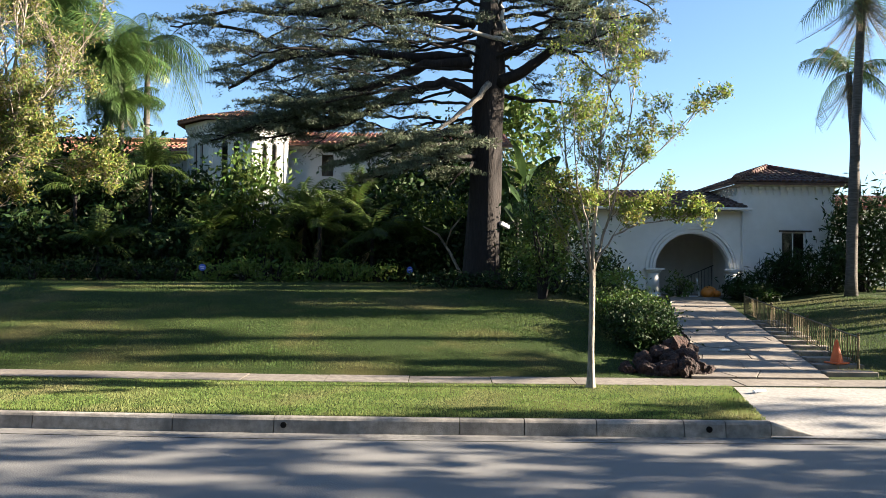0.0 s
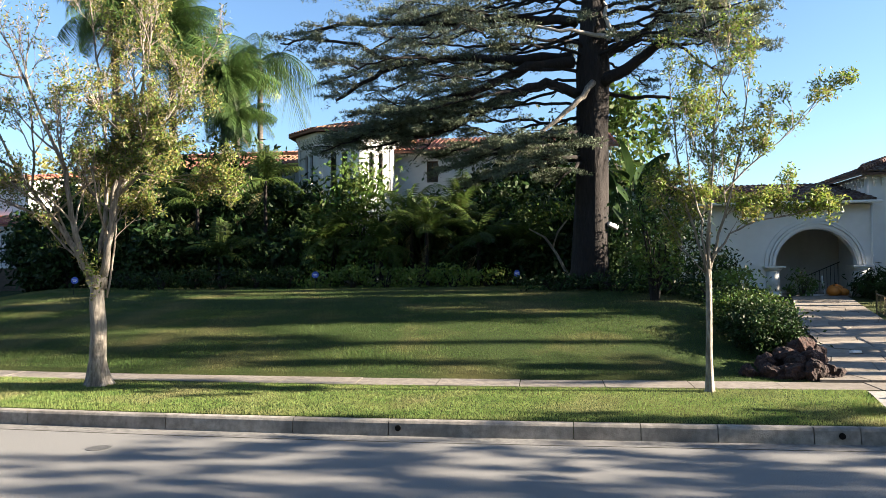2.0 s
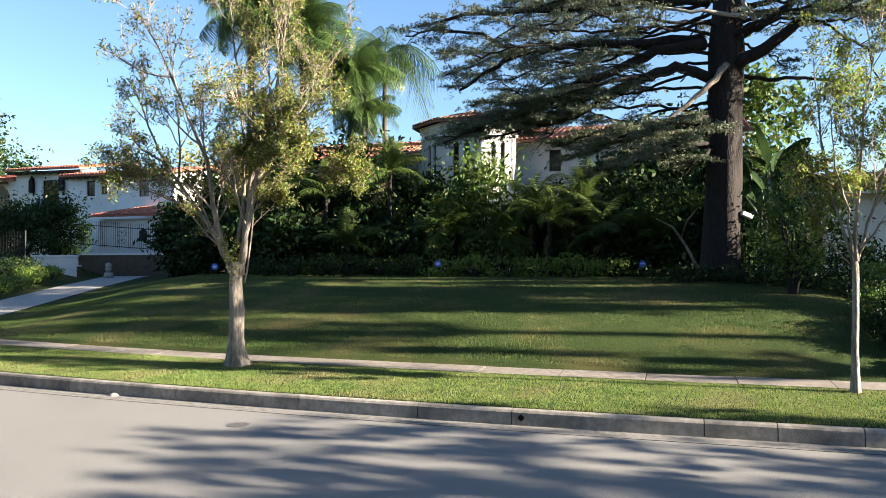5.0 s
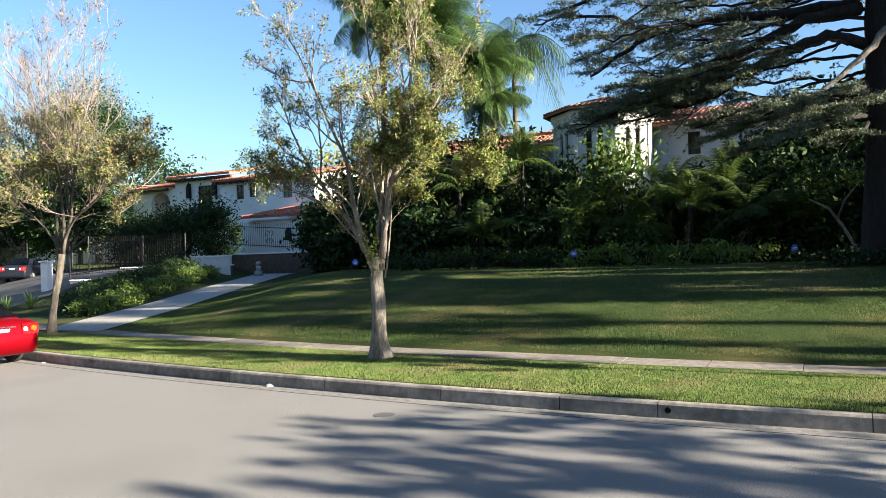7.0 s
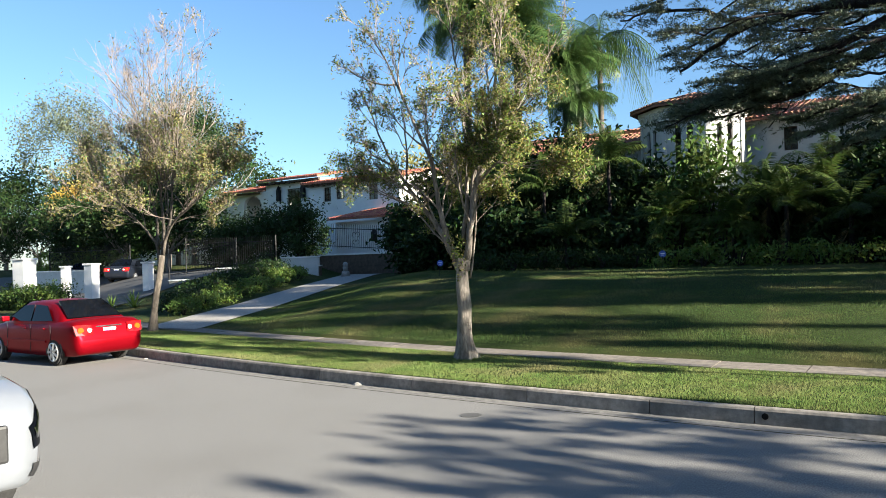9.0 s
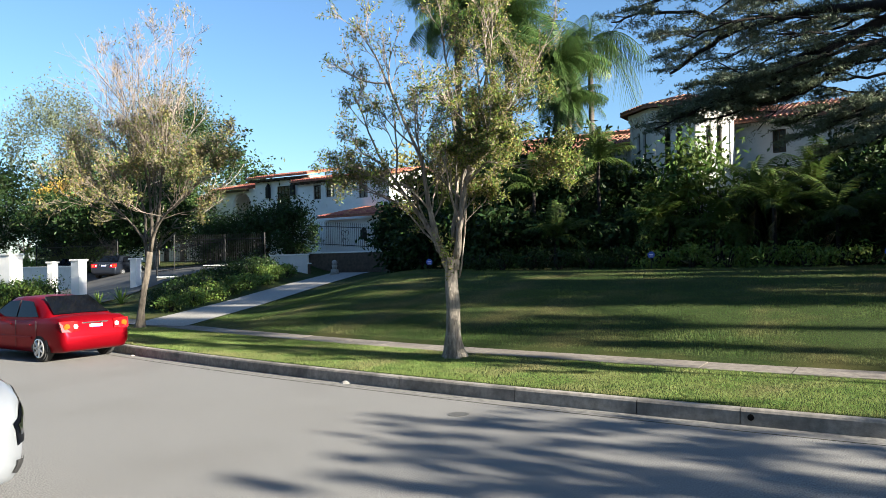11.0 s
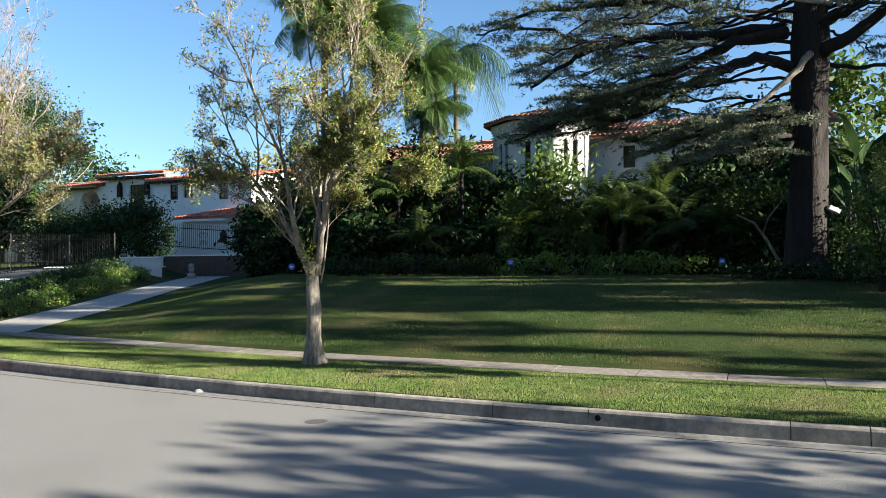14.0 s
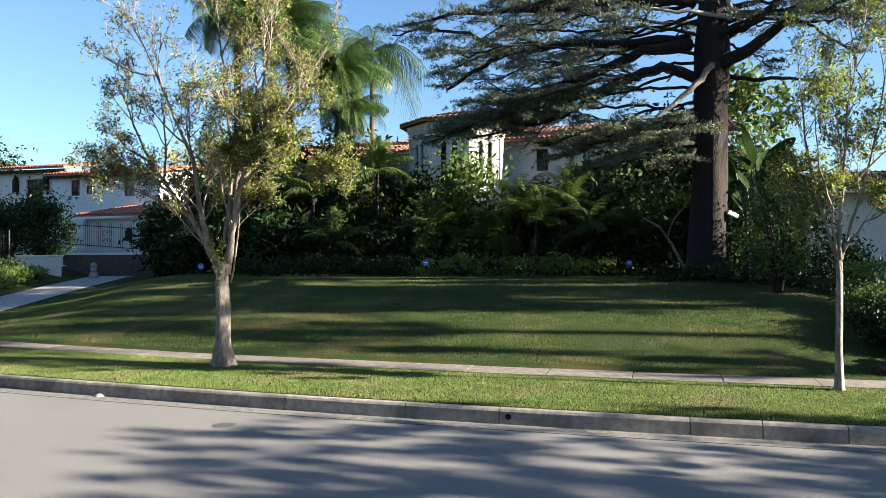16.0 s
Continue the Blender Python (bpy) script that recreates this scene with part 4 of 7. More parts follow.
def paddle_plant(x, y, h, n, label, seed=3, spread=0.5, scale=1.0):
    random.seed(seed)
    t = empty("bird_of_paradise", pose(x, y, ground_z(x, y)), label, "plant")
    for i in range(n):
        a = i * 2.4 + random.uniform(-0.3, 0.3)
        hh = h * random.uniform(0.5, 1.0)
        lean = spread * random.uniform(0.3, 1.1)
        end = Vector((math.cos(a) * lean, math.sin(a) * lean, hh))
        V, F = [], []
        tube(V, F, [Vector((math.cos(a) * 0.06, math.sin(a) * 0.06, -0.05)), end * 0.55 + Vector((0, 0, 0.1)), end], [0.04, 0.03, 0.02], 6)
        stalk = raw("stalk", V, F, M["paddle"], t)
        b = new("leaf_blade", random.choice(PADDLES))
        b.parent = stalk
        b.matrix_local = Matrix.Translation(end) @ Euler((radians(random.uniform(-30, 30)), -radians(random.uniform(35, 80)), a)).to_matrix().to_4x4() @ Matrix.Scale(scale * random.uniform(0.8, 1.2), 4)
    return t


# street trees: one grown, one young, one nearly bare
random.seed(11)


def grown_keep(p):
    if p.z > 5.2:
        return 0.28 + (0.2 if p.x > 0 else 0)
    return 0.85 if p.x > -0.4 else 0.5


street_tree(-8.0, 12.67, "grown street tree with pale forked trunk and olive leaves", [
    ([(0.0, 0, 1.55), (-0.22, 0.05, 2.0), (-0.5, 0.1, 2.4), (-0.85, 0.15, 2.85), (-1.25, 0.1, 3.35), (-1.6, 0, 3.9)], 0.085, 0.03, 7, 1.25),
    ([(-0.2, 0, 1.95), (-0.3, -0.1, 2.5), (-0.42, -0.15, 3.0), (-0.5, -0.2, 3.8), (-0.85, -0.3, 4.7), (-1.3, -0.3, 5.6)], 0.07, 0.02, 7, 1.2),
    ([(0.06, 0, 1.7), (0.14, 0.05, 2.3), (0.2, 0.1, 2.9), (0.26, 0.1, 3.5), (0.55, 0.2, 4.4), (0.75, 0.2, 5.4)], 0.085, 0.02, 9, 1.25),
    ([(0.1, 0, 1.9), (0.3, -0.1, 2.7), (0.42, -0.15, 3.3), (0.85, -0.25, 4.0), (1.3, -0.2, 4.5)], 0.06, 0.02, 9, 1.15),
    ([(0.02, 0.05, 2.2), (0.05, 0.2, 3.2), (-0.05, 0.35, 4.3), (-0.15, 0.3, 5.4), (-0.2, 0.2, 6.2)], 0.05, 0.015, 8, 1.1),
    ([(0.14, 0.05, 1.55), (0.24, 0.1, 2.2), (0.3, 0.12, 2.9), (0.36, 0.1, 3.4)], 0.02, 0.012, 2, 0.6),
    ([(-0.85, 0.1, 2.85), (-1.3, 0.0, 3.1), (-1.8, -0.1, 3.3)], 0.03, 0.012, 5, 0.8),
    ([(0.45, -0.1, 3.35), (1.0, -0.3, 3.7), (1.5, -0.2, 3.6)], 0.03, 0.012, 6, 0.8),
], [(0.02, 0, -0.12), (0.01, 0, 0.1), (0.0, 0, 0.5), (0.02, 0, 1.0), (-0.01, 0, 1.5), (0.0, 0, 1.95)], 0.135, 46000, ("leaf_olive", "leaf_brown", "leaf_mid", "leaf_olive", "leaf_mid", "leaf_lime"), grown_keep, (0.078, 0.026), 4, per=8, level=3, shoots=((0.02, -0.06, 1.75), (-0.04, -0.08, 2.05), (0.08, -0.05, 2.2), (-0.18, -0.05, 2.25)))

random.seed(5)


def young_keep(p):
    if p.z < 3.3:
        return 0.95 if p.x > 0.2 else 0.6
    return 0.5 if p.z < 4.6 else 0.34


street_tree(2.46, 12.64, "slender young street tree with thin yellow-green leaves", [
    ([(0.0, 0, 1.9), (-0.15, 0.03, 2.4), (-0.3, 0.05, 3.0), (-0.42, 0.05, 3.8), (-0.5, 0.0, 4.6)], 0.03, 0.01, 6, 0.75),
    ([(0.0, 0, 1.95), (0.02, -0.08, 2.6), (0.1, -0.1, 3.4), (0.16, -0.1, 4.3), (0.3, -0.1, 5.2)], 0.034, 0.01, 8, 0.75),
    ([(0.02, 0, 1.9), (0.2, 0.05, 2.5), (0.42, 0.1, 3.2), (0.6, 0.1, 4.0), (0.7, 0.1, 4.8)], 0.03, 0.01, 6, 0.75),
    ([(0.04, 0, 2.05), (0.35, -0.05, 2.5), (0.75, -0.1, 2.7), (1.15, -0.1, 2.75)], 0.022, 0.008, 7, 0.55),
    ([(0.12, 0, 3.0), (0.6, 0.05, 3.5), (1.15, 0.05, 3.95), (1.65, 0.05, 4.45)], 0.018, 0.006, 8, 0.5),
    ([(-0.02, 0, 2.0), (-0.12, -0.2, 2.7), (-0.3, -0.3, 3.3), (-0.35, -0.35, 4.1)], 0.022, 0.008, 5, 0.6),
    ([(0.02, 0, 2.0), (0.1, 0.25, 2.8), (0.15, 0.4, 3.6), (0.05, 0.4, 4.5)], 0.022, 0.008, 5, 0.6),
    ([(-0.01, 0, 1.85), (-0.35, 0.02, 2.25), (-0.55, 0.05, 2.8)], 0.014, 0.006, 4, 0.45),
], [(0.0, 0, -0.1), (0.0, 0, 0.06), (0.0, 0, 0.6), (0.015, 0, 1.2), (0.02, 0, 1.7), (0.01, 0, 2.1)], 0.048, 17000, ("leaf_lime", "leaf_lime", "leaf_olive", "leaf_mid"), young_keep, (0.075, 0.026), 3, per=8, level=3)

random.seed(21)
street_tree(-20.44, 14.74, "leaning street tree with dry brown leaves and bare upright twigs", [
    ([(0.3, 0.1, 1.9), (0.1, 0.1, 2.7), (-0.5, 0.0, 3.3), (-1.3, -0.1, 3.8), (-1.9, -0.1, 4.3)], 0.06, 0.018, 10, 2.0),
    ([(0.35, 0.1, 2.1), (0.35, 0.2, 3.2), (0.1, 0.3, 4.3), (-0.2, 0.3, 5.4), (-0.3, 0.3, 6.4)], 0.06, 0.018, 12, 2.1),
    ([(0.4, 0.1, 2.3), (0.8, 0.1, 3.4), (1.1, 0.0, 4.4), (1.3, 0.0, 5.4)], 0.055, 0.018, 10, 2.0),
    ([(0.4, 0.1, 2.6), (1.1, 0.0, 3.3), (1.9, 0.0, 3.7), (2.5, 0.0, 4.1)], 0.05, 0.015, 9, 1.6),
    ([(0.2, 0.1, 2.5), (-0.3, 0.4, 3.6), (-0.9, 0.5, 4.8), (-1.1, 0.5, 5.6)], 0.05, 0.015, 10, 1.9),
] + [([(0.75 * a, 0.2 * b, 4.6), (0.9 * a, 0.3 * b, 6.4), (a + 0.12 * b, 0.3 * b, 8.0 + 0.5 * b)], 0.02, 0.005, 2, 0.8) for a, b in ((-1.7, 0.2), (-1.1, -0.6), (-0.6, 0.8), (0.0, -0.3), (0.45, 0.9), (0.9, 0.1), (1.35, 0.7), (1.8, -0.5), (2.2, 0.4))], [(-0.05, 0, -0.12), (-0.03, 0, 0.1), (0.05, 0, 0.6), (0.18, 0, 1.1), (0.3, 0.05, 1.7), (0.36, 0.1, 2.3)], 0.1, 26000, ("leaf_brown", "leaf_olive", "leaf_brown", "leaf_mid"), lambda p: 0.85 if p.z < 5.2 else (0.45 if p.z < 6.4 else 0.012), (0.10, 0.04), 4, per=4, level=3, bark="bark_shaded")


# ---- the cedar ----
def cedar(x, y):
    random.seed(4)
    t = empty("cedar_tree", pose(x, y, ground_z(x, y)), "huge old cedar with dark trunk and layered needle boughs", "tree")
    V, F = [], []
    H0 = 17.5
    zs = [-0.15, 0.15, 0.6, 1.5, 3, 4.5, 6, 7, 8.5, 10.5, 13, 15.5, H0]
    rs = [0.80, 0.66, 0.58, 0.545, 0.52, 0.50, 0.50, 0.52, 0.40, 0.32, 0.24, 0.14, 0.04]
    n = 22
    for z, r in zip(zs, rs):
        for j in range(n):
            a = 2 * math.pi * j / n
            q = r * (1 + 0.09 * math.sin(5 * a + z * 0.5) + 0.05 * noise.noise((math.cos(a) * 2, math.sin(a) * 2, z)))
            V.append((q * math.cos(a) + 0.03 * z, q * math.sin(a), z))
    for i in range(len(zs) - 1):
        for j in range(n):
            F.append((i * n + j, i * n + (j + 1) % n, (i + 1) * n + (j + 1) % n, (i + 1) * n + j))
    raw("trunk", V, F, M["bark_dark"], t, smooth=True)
    cents, dirs = [], []
    bv, bf = [], []

    def spray(p, d, size, num):
        """A flat spray of short tufts."""
        side = Vector((-d.y, d.x, 0))
        for i in range(num):
            u, v = random.random(), random.uniform(-1, 1) * 0.5
            q = p + d * u * size + side * v * size * (1 - 0.5 * u) + Vector((0, 0, random.gauss(0, 0.025) - 0.10 * u * size))
            for k in range(3):
                cents.append((q.x + random.gauss(0, 0.035), q.y + random.gauss(0, 0.035), q.z + random.gauss(0.01, 0.02)))
                dirs.append(d * 0.4 + side * v * 0.8 + Vector((0, 0, 0.35)))

    def bough(pts, r0, fol=1.0, start=0.3, wood=None, width=1.0):
        pts = [Vector(p) for p in pts]
        dense = []
        m = 4
        for i in range(len(pts) - 1):
            for k in range(m):
                dense.append(pts[i].lerp(pts[i + 1], k / m) + Vector((random.gauss(0, 0.03), random.gauss(0, 0.05), random.gauss(0, 0.03))))
        dense.append(pts[-1])
        kk = len(dense)
        W, X = [], []
        tube(W, X, dense, [r0 * (1 - 0.85 * i / kk) + 0.01 for i in range(kk)], 8)
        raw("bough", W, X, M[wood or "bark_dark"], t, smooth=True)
        total = sum((b - a).length for a, b in zip(pts[:-1], pts[1:]))
        num = int(total * 4.3 * fol)
        tufts = max(2, int(total * (1 - start) / 0.75))
        for i in range(num):
            f = start + (1 - start) * (random.randrange(tufts) + 0.5 + random.gauss(0, 0.14)) / tufts
            f = min(1.0, max(start, f))
            j = min(kk - 2, int(f * (kk - 1)))
            p = dense[j]
            d = (dense[j + 1] - dense[j])
            d.z *= 0.4
            d.normalize()
            sd = random.choice((-1, 1))
            a = random.uniform(0.5, 1.25) * sd
            e = Vector((d.x * math.cos(a) - d.y * math.sin(a), d.x * math.sin(a) + d.y * math.cos(a), random.gauss(0.0, 0.12)))
            L = random.uniform(0.5, 1.5) * width * (1.15 - 0.5 * f)
            q = p + e * L + Vector((0, 0, -0.1 * L))
            tube(bv, bf, [p, p.lerp(q, 0.5) + Vector((0, 0, 0.05 * L)), q], [0.022, 0.014, 0.006], 4)
            for g in (0.35, 0.6, 0.85, 1.0):
                for s2 in (-1, 1):
                    b = random.uniform(0.3, 1.0) * s2
                    h = Vector((e.x * math.cos(b) - e.y * math.sin(b), e.x * math.sin(b) + e.y * math.cos(b), 0.0)).normalized()
                    spray(p.lerp(q, g), h, 0.38 * width, 5)
        spray(dense[-1], (dense[-1] - dense[-3]).normalized(), 0.6, 12)

    # boughs that stand clear against the sky and the house
    bough([(-0.3, -0.4, 6.2), (-1.3, -0.7, 6.55), (-2.4, -0.9, 6.25), (-3.3, -1.1, 5.6), (-4.3, -1.3, 5.05), (-5.6, -1.4, 4.85)], 0.17, 0.9, 0.5)
    bough([(-0.4, -0.2, 7.3), (-1.9, -0.5, 7.1), (-3.2, -0.8, 6.45), (-4.4, -1.0, 6.1), (-6.0, -1.1, 5.75), (-7.6, -1.2, 5.6)], 0.19, 0.9, 0.4)
    bough([(-0.4, 0, 7.5), (-2.4, -0.2, 7.45), (-4.3, -0.3, 7.55), (-6.1, -0.4, 7.45), (-7.2, -0.4, 6.9), (-8.2, -0.5, 6.3)], 0.18, 0.9, 0.35)
    bough([(-6.0, -0.4, 7.5), (-6.7, -0.5, 7.7), (-7.4, -0.6, 8.1), (-9.0, -0.7, 8.3), (-10.0, -0.8, 8.2)], 0.08, 1.2, 0.2)
    bough([(-4.2, -0.3, 7.55), (-5.6, 0.1, 7.8), (-7.2, 0.4, 7.6), (-9.0, 0.5, 7.1)], 0.08, 1.2, 0.2)
    bough([(-3.2, -0.8, 6.45), (-4.4, -1.1, 5.7), (-5.6, -1.3, 5.3), (-6.8, -1.4, 5.0), (-8.0, -1.5, 4.9)], 0.07, 1.9, 0.2)
    bough([(-3.3, -1.1, 5.6), (-4.6, -1.5, 4.9), (-5.8, -1.7, 4.7), (-7.0, -1.8, 4.4)], 0.06, 1.7, 0.2)
    bough([(-2.4, -0.9, 6.25), (-3.4, -1.9, 5.9), (-4.8, -2.3, 5.5), (-6.4, -2.5, 5.5)], 0.06, 1.5, 0.3)
    for k in range(6):
        x0, z0 = -3.0 - 0.5 * k, 6.1 - 0.12 * k
        y0 = -1.0 + random.uniform(-0.9, 0.9)
        bough([(x0, y0, z0), (x0 - 0.9, y0 - 0.3, z0 - 0.45), (x0 - 1.8, y0 - 0.5, z0 - 0.7 + random.gauss(0, 0.15)), (x0 - 2.7, y0 - 0.6, z0 - 0.8 + random.gauss(0, 0.2))], 0.035, 1.9, 0.15)
    bough([(-0.3, 0.1, 8.7), (-2.6, -0.1, 8.9), (-5.0, -0.2, 8.8), (-7.4, -0.3, 8.9), (-9.7, -0.4, 8.6)], 0.16, 0.9, 0.3)
    bough([(0.5, -0.2, 6.6), (1.2, -0.4, 6.95), (1.9, -0.6, 7.4), (2.5, -0.7, 7.85), (3.7, -0.8, 7.8), (5.2, -1.0, 8.3)], 0.21, 0.6, 0.68)
    bough([(0.5, 0.0, 7.5), (1.3, 0.1, 7.9), (2.1, 0.2, 8.4), (2.5, 0.3, 9.1), (3.1, 0.4, 10.2)], 0.19, 0.7, 0.55)
    bough([(0.4, 0.4, 6.4), (1.5, 0.8, 6.3), (2.6, 1.0, 6.3), (3.5, 1.1, 6.2), (4.2, 1.1, 5.7)], 0.07, 0.3, 0.4)
    bough([(2.4, -0.7, 7.8), (3.2, -0.5, 7.3), (4.0, -0.4, 6.7), (4.4, -0.4, 5.6)], 0.04, 0.3, 0.5)
    bough([(0.2, -0.6, 6.5), (-0.5, -0.9, 5.7), (-1.4, -1.2, 4.9), (-1.9, -1.4, 4.4)], 0.10, 0.3, 0.8, "bark_grey")
    bough([(0.8, -0.6, 7.9), (-0.3, -0.9, 8.05), (-1.3, -1.1, 8.1), (-2.2, -1.2, 8.4)], 0.07, 0.2, 0.8, "bark_pale")
    bough([(1.0, -0.5, 7.7), (0.6, -0.8, 8.4), (0.4, -0.9, 9.2), (0.2, -1.0, 10.0)], 0.07, 0.2, 0.8, "bark_pale")
    # flat tiers that reach out over the lawn and the tower
    for k in range(22):
        z = 5.0 + 6.2 * k / 22
        a = math.pi + random.uniform(-0.75, 0.75)
        ln = random.uniform(6.6, 9.8) if z > 6.8 else random.uniform(4.4, 7.4)
        c, s = math.cos(a), math.sin(a)
        rise, bow = random.uniform(-0.03, 0.08), random.uniform(0.02, 0.09)
        bough([(c * (0.3 + ln * f) + 0.03 * z, s * (0.3 + ln * f) * 0.8 + random.gauss(0, 0.25) * f, z + ln * (rise * f - bow * f * f) + random.gauss(0, 0.22) * f ** 0.5) for f in (0, 0.12, 0.28, 0.42, 0.57, 0.7, 0.85, 1.0)], 0.022 + 0.0036 * ln, 0.72, 0.28)
    for k in range(12):
        z = 7.6 + 3.6 * k / 12
        a = random.uniform(-0.8, 0.8)
        ln = random.uniform(3.2, 5.6)
        c, s = math.cos(a), math.sin(a)
        rise = random.uniform(0.0, 0.12)
        bough([(c * (0.3 + ln * f) + 0.03 * z, s * (0.3 + ln * f) * 0.8, z + ln * (rise * f - 0.09 * f * f) + random.gauss(0, 0.2) * f ** 0.5) for f in (0, 0.2, 0.4, 0.6, 0.8, 1.0)], 0.03 + 0.006 * ln, 0.9, 0.35)
    # low lit pads before the villa
    for a, b, z in ((-2.6, -1.8, 4.2), (-1.7, -2.2, 4.3), (-3.3, -1.5, 3.9), (-0.9, -2.0, 4.0), (-1.9, -2.4, 3.5), (-3.0, -0.8, 3.4), (-0.8, -1.2, 3.3), (-3.6, -1.0, 4.4)):
        bough([(-0.3, -0.4, z + 0.7), (a * 0.5, b * 0.6, z + 0.55), (a, b, z + 0.2), (a * 1.35, b * 1.1, z - 0.2)], 0.06, 1.7, 0.3, None, 0.85)
    # the rest of the crown, all round and above
    for z in [7.4 + 0.7 * i for i in range(14)]:
        reach = 8.6 if z < 10.5 else max(1.2, 8.6 * (1 - (z - 10.5) / 8))
        for k in range(2):
            a = random.uniform(0, 2 * math.pi)
            c, s = math.cos(a), math.sin(a)
            ln = reach * random.uniform(0.62, 1.0) * (0.65 if c > 0.1 else 1.0)
            rise = random.uniform(0.0, 0.14)
            bough([(c * (0.3 + ln * f) + 0.03 * z, s * (0.3 + ln * f), z + ln * (rise * f - 0.14 * f * f) + random.gauss(0, 0.2) * f ** 0.5) for f in (0, 0.2, 0.4, 0.6, 0.8, 1.0)], 0.025 + 0.004 * ln, 0.6, 0.3)
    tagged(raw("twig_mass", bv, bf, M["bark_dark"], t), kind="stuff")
    c = np.array(cents)
    d = np.array([tuple(v) for v in dirs])
    quads("needles", leaf_quads(c, 0.13, 0.026, along=d * 1.2, spread=0.7), M["needle"], t, kind="stuff")
    return t


cedar(1.25, 25.0)

# ---- palms ----
palm("queen_palm", -20.5, 34, 13.4, 0.22, "tall queen palm with a hanging skirt of dry fronds", 40, 0.9, seed=2, dry=14, tilt=(-60, 55))
palm("queen_palm", -17.7, 34.2, 12.4, 0.22, "tall queen palm with heavy drooping fronds", 60, 0.85, seed=3, dry=5, tilt=(-70, 60))
palm("queen_palm", -14.8, 33.6, 9.5, 0.24, "queen palm with dense sunlit fronds beside the tower", 64, 0.75, seed=4, dry=5, tilt=(-75, 62))
palm("queen_palm", -14.2, 36.4, 11.1, 0.17, "slender queen palm with thin hanging feather fronds", 15, 1.02, WISP, seed=7, dry=1, tilt=(-30, 45))
palm("queen_palm", -14.0, 33.1, 7.7, 0.14, "lower queen palm with hanging fronds beside the tower", 34, 0.55, seed=12, dry=3, tilt=(-75, 60))
palm("queen_palm", 14.6, 27.35, 11.2, 0.19, "queen palm with slender trunk and hanging dry skirt", 26, 0.8, seed=5, dry=26, lean=(0.45, 0))
palm("queen_palm", 16.7, 30.5, 8.7, 0.17, "leaning queen palm with sparse crown behind another trunk", 11, 0.62, seed=6, dry=9, lean=(-0.5, 0))
for i, (px_, py_, h, s) in enumerate(((-11.5, 30, 4.3, 1.0), (-14.2, 29.5, 3.2, 1.0), (-16.6, 31, 3.8, 1.1), (-8.9, 29, 1.6, 1.0), (-4.6, 28.6, 2.0, 1.0), (-2.6, 28.3, 1.6, 1.0), (-0.9, 28.2, 1.3, 0.95), (-6.4, 28.8, 1.4, 0.9), (-3.5, 29.8, 2.7, 1.1), (-5.4, 29.8, 2.5, 1.05), (-12.8, 28.5, 1.2, 0.9), (-18.6, 30, 2.4, 1.0))):
    palm("fan_palm", px_, py_, h, 0.09, "small feather palm in the dark planting bed", 16, s, SMALL, dry=1, seed=20 + i, trunk_mat="bark_dark", group="bed palms", tilt=(0, 75))
paddle_plant(-4.9, 30.2, 2.6, 12, "giant bird of paradise with dark paddle leaves", 3, 0.9, 1.0)
paddle_plant(-3.6, 30.5, 2.5, 10, "giant bird of paradise with dark paddle leaves", 8, 0.8, 1.0)
paddle_plant(3.1, 28.0, 3.9, 14, "tall banana-like plant with broad dark leaves", 9, 0.7, 1.2)
paddle_plant(2.3, 28.6, 3.0, 9, "banana-like plant with broad dark leaves", 10, 0.6, 1.0)

# ---- bushes ----
random.seed(31)
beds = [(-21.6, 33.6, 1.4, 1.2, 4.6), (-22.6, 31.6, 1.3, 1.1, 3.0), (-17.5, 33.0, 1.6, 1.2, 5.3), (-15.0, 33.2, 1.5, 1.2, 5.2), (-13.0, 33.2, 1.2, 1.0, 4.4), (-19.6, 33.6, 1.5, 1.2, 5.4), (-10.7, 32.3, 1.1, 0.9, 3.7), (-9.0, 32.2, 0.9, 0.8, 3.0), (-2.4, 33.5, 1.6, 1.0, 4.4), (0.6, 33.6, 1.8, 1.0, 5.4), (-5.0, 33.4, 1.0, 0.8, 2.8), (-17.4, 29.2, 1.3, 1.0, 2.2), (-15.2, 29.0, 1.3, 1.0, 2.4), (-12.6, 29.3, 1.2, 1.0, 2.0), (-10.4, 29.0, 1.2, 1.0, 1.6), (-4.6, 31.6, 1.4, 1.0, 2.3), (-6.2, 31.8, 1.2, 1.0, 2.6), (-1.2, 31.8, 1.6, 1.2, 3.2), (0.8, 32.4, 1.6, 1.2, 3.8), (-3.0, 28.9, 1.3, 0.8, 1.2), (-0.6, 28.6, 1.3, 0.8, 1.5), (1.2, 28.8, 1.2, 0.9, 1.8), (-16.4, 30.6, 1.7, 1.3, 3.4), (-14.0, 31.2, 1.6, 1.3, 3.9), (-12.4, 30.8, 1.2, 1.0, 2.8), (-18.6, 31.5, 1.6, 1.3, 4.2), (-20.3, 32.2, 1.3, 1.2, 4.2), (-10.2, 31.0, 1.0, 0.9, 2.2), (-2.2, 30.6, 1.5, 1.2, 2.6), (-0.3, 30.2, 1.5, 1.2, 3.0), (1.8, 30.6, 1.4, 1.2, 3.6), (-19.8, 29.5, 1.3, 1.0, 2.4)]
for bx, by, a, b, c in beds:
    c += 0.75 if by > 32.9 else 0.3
    shrub("bed_shrub", bx, by, (a, b, c), int(1100 * a * c), "leaf_shade_dark", "dense green shrub, leaves darkened for the shaded bed", leaf=(0.3, 0.13), clumps=22, group="bed shrubs")
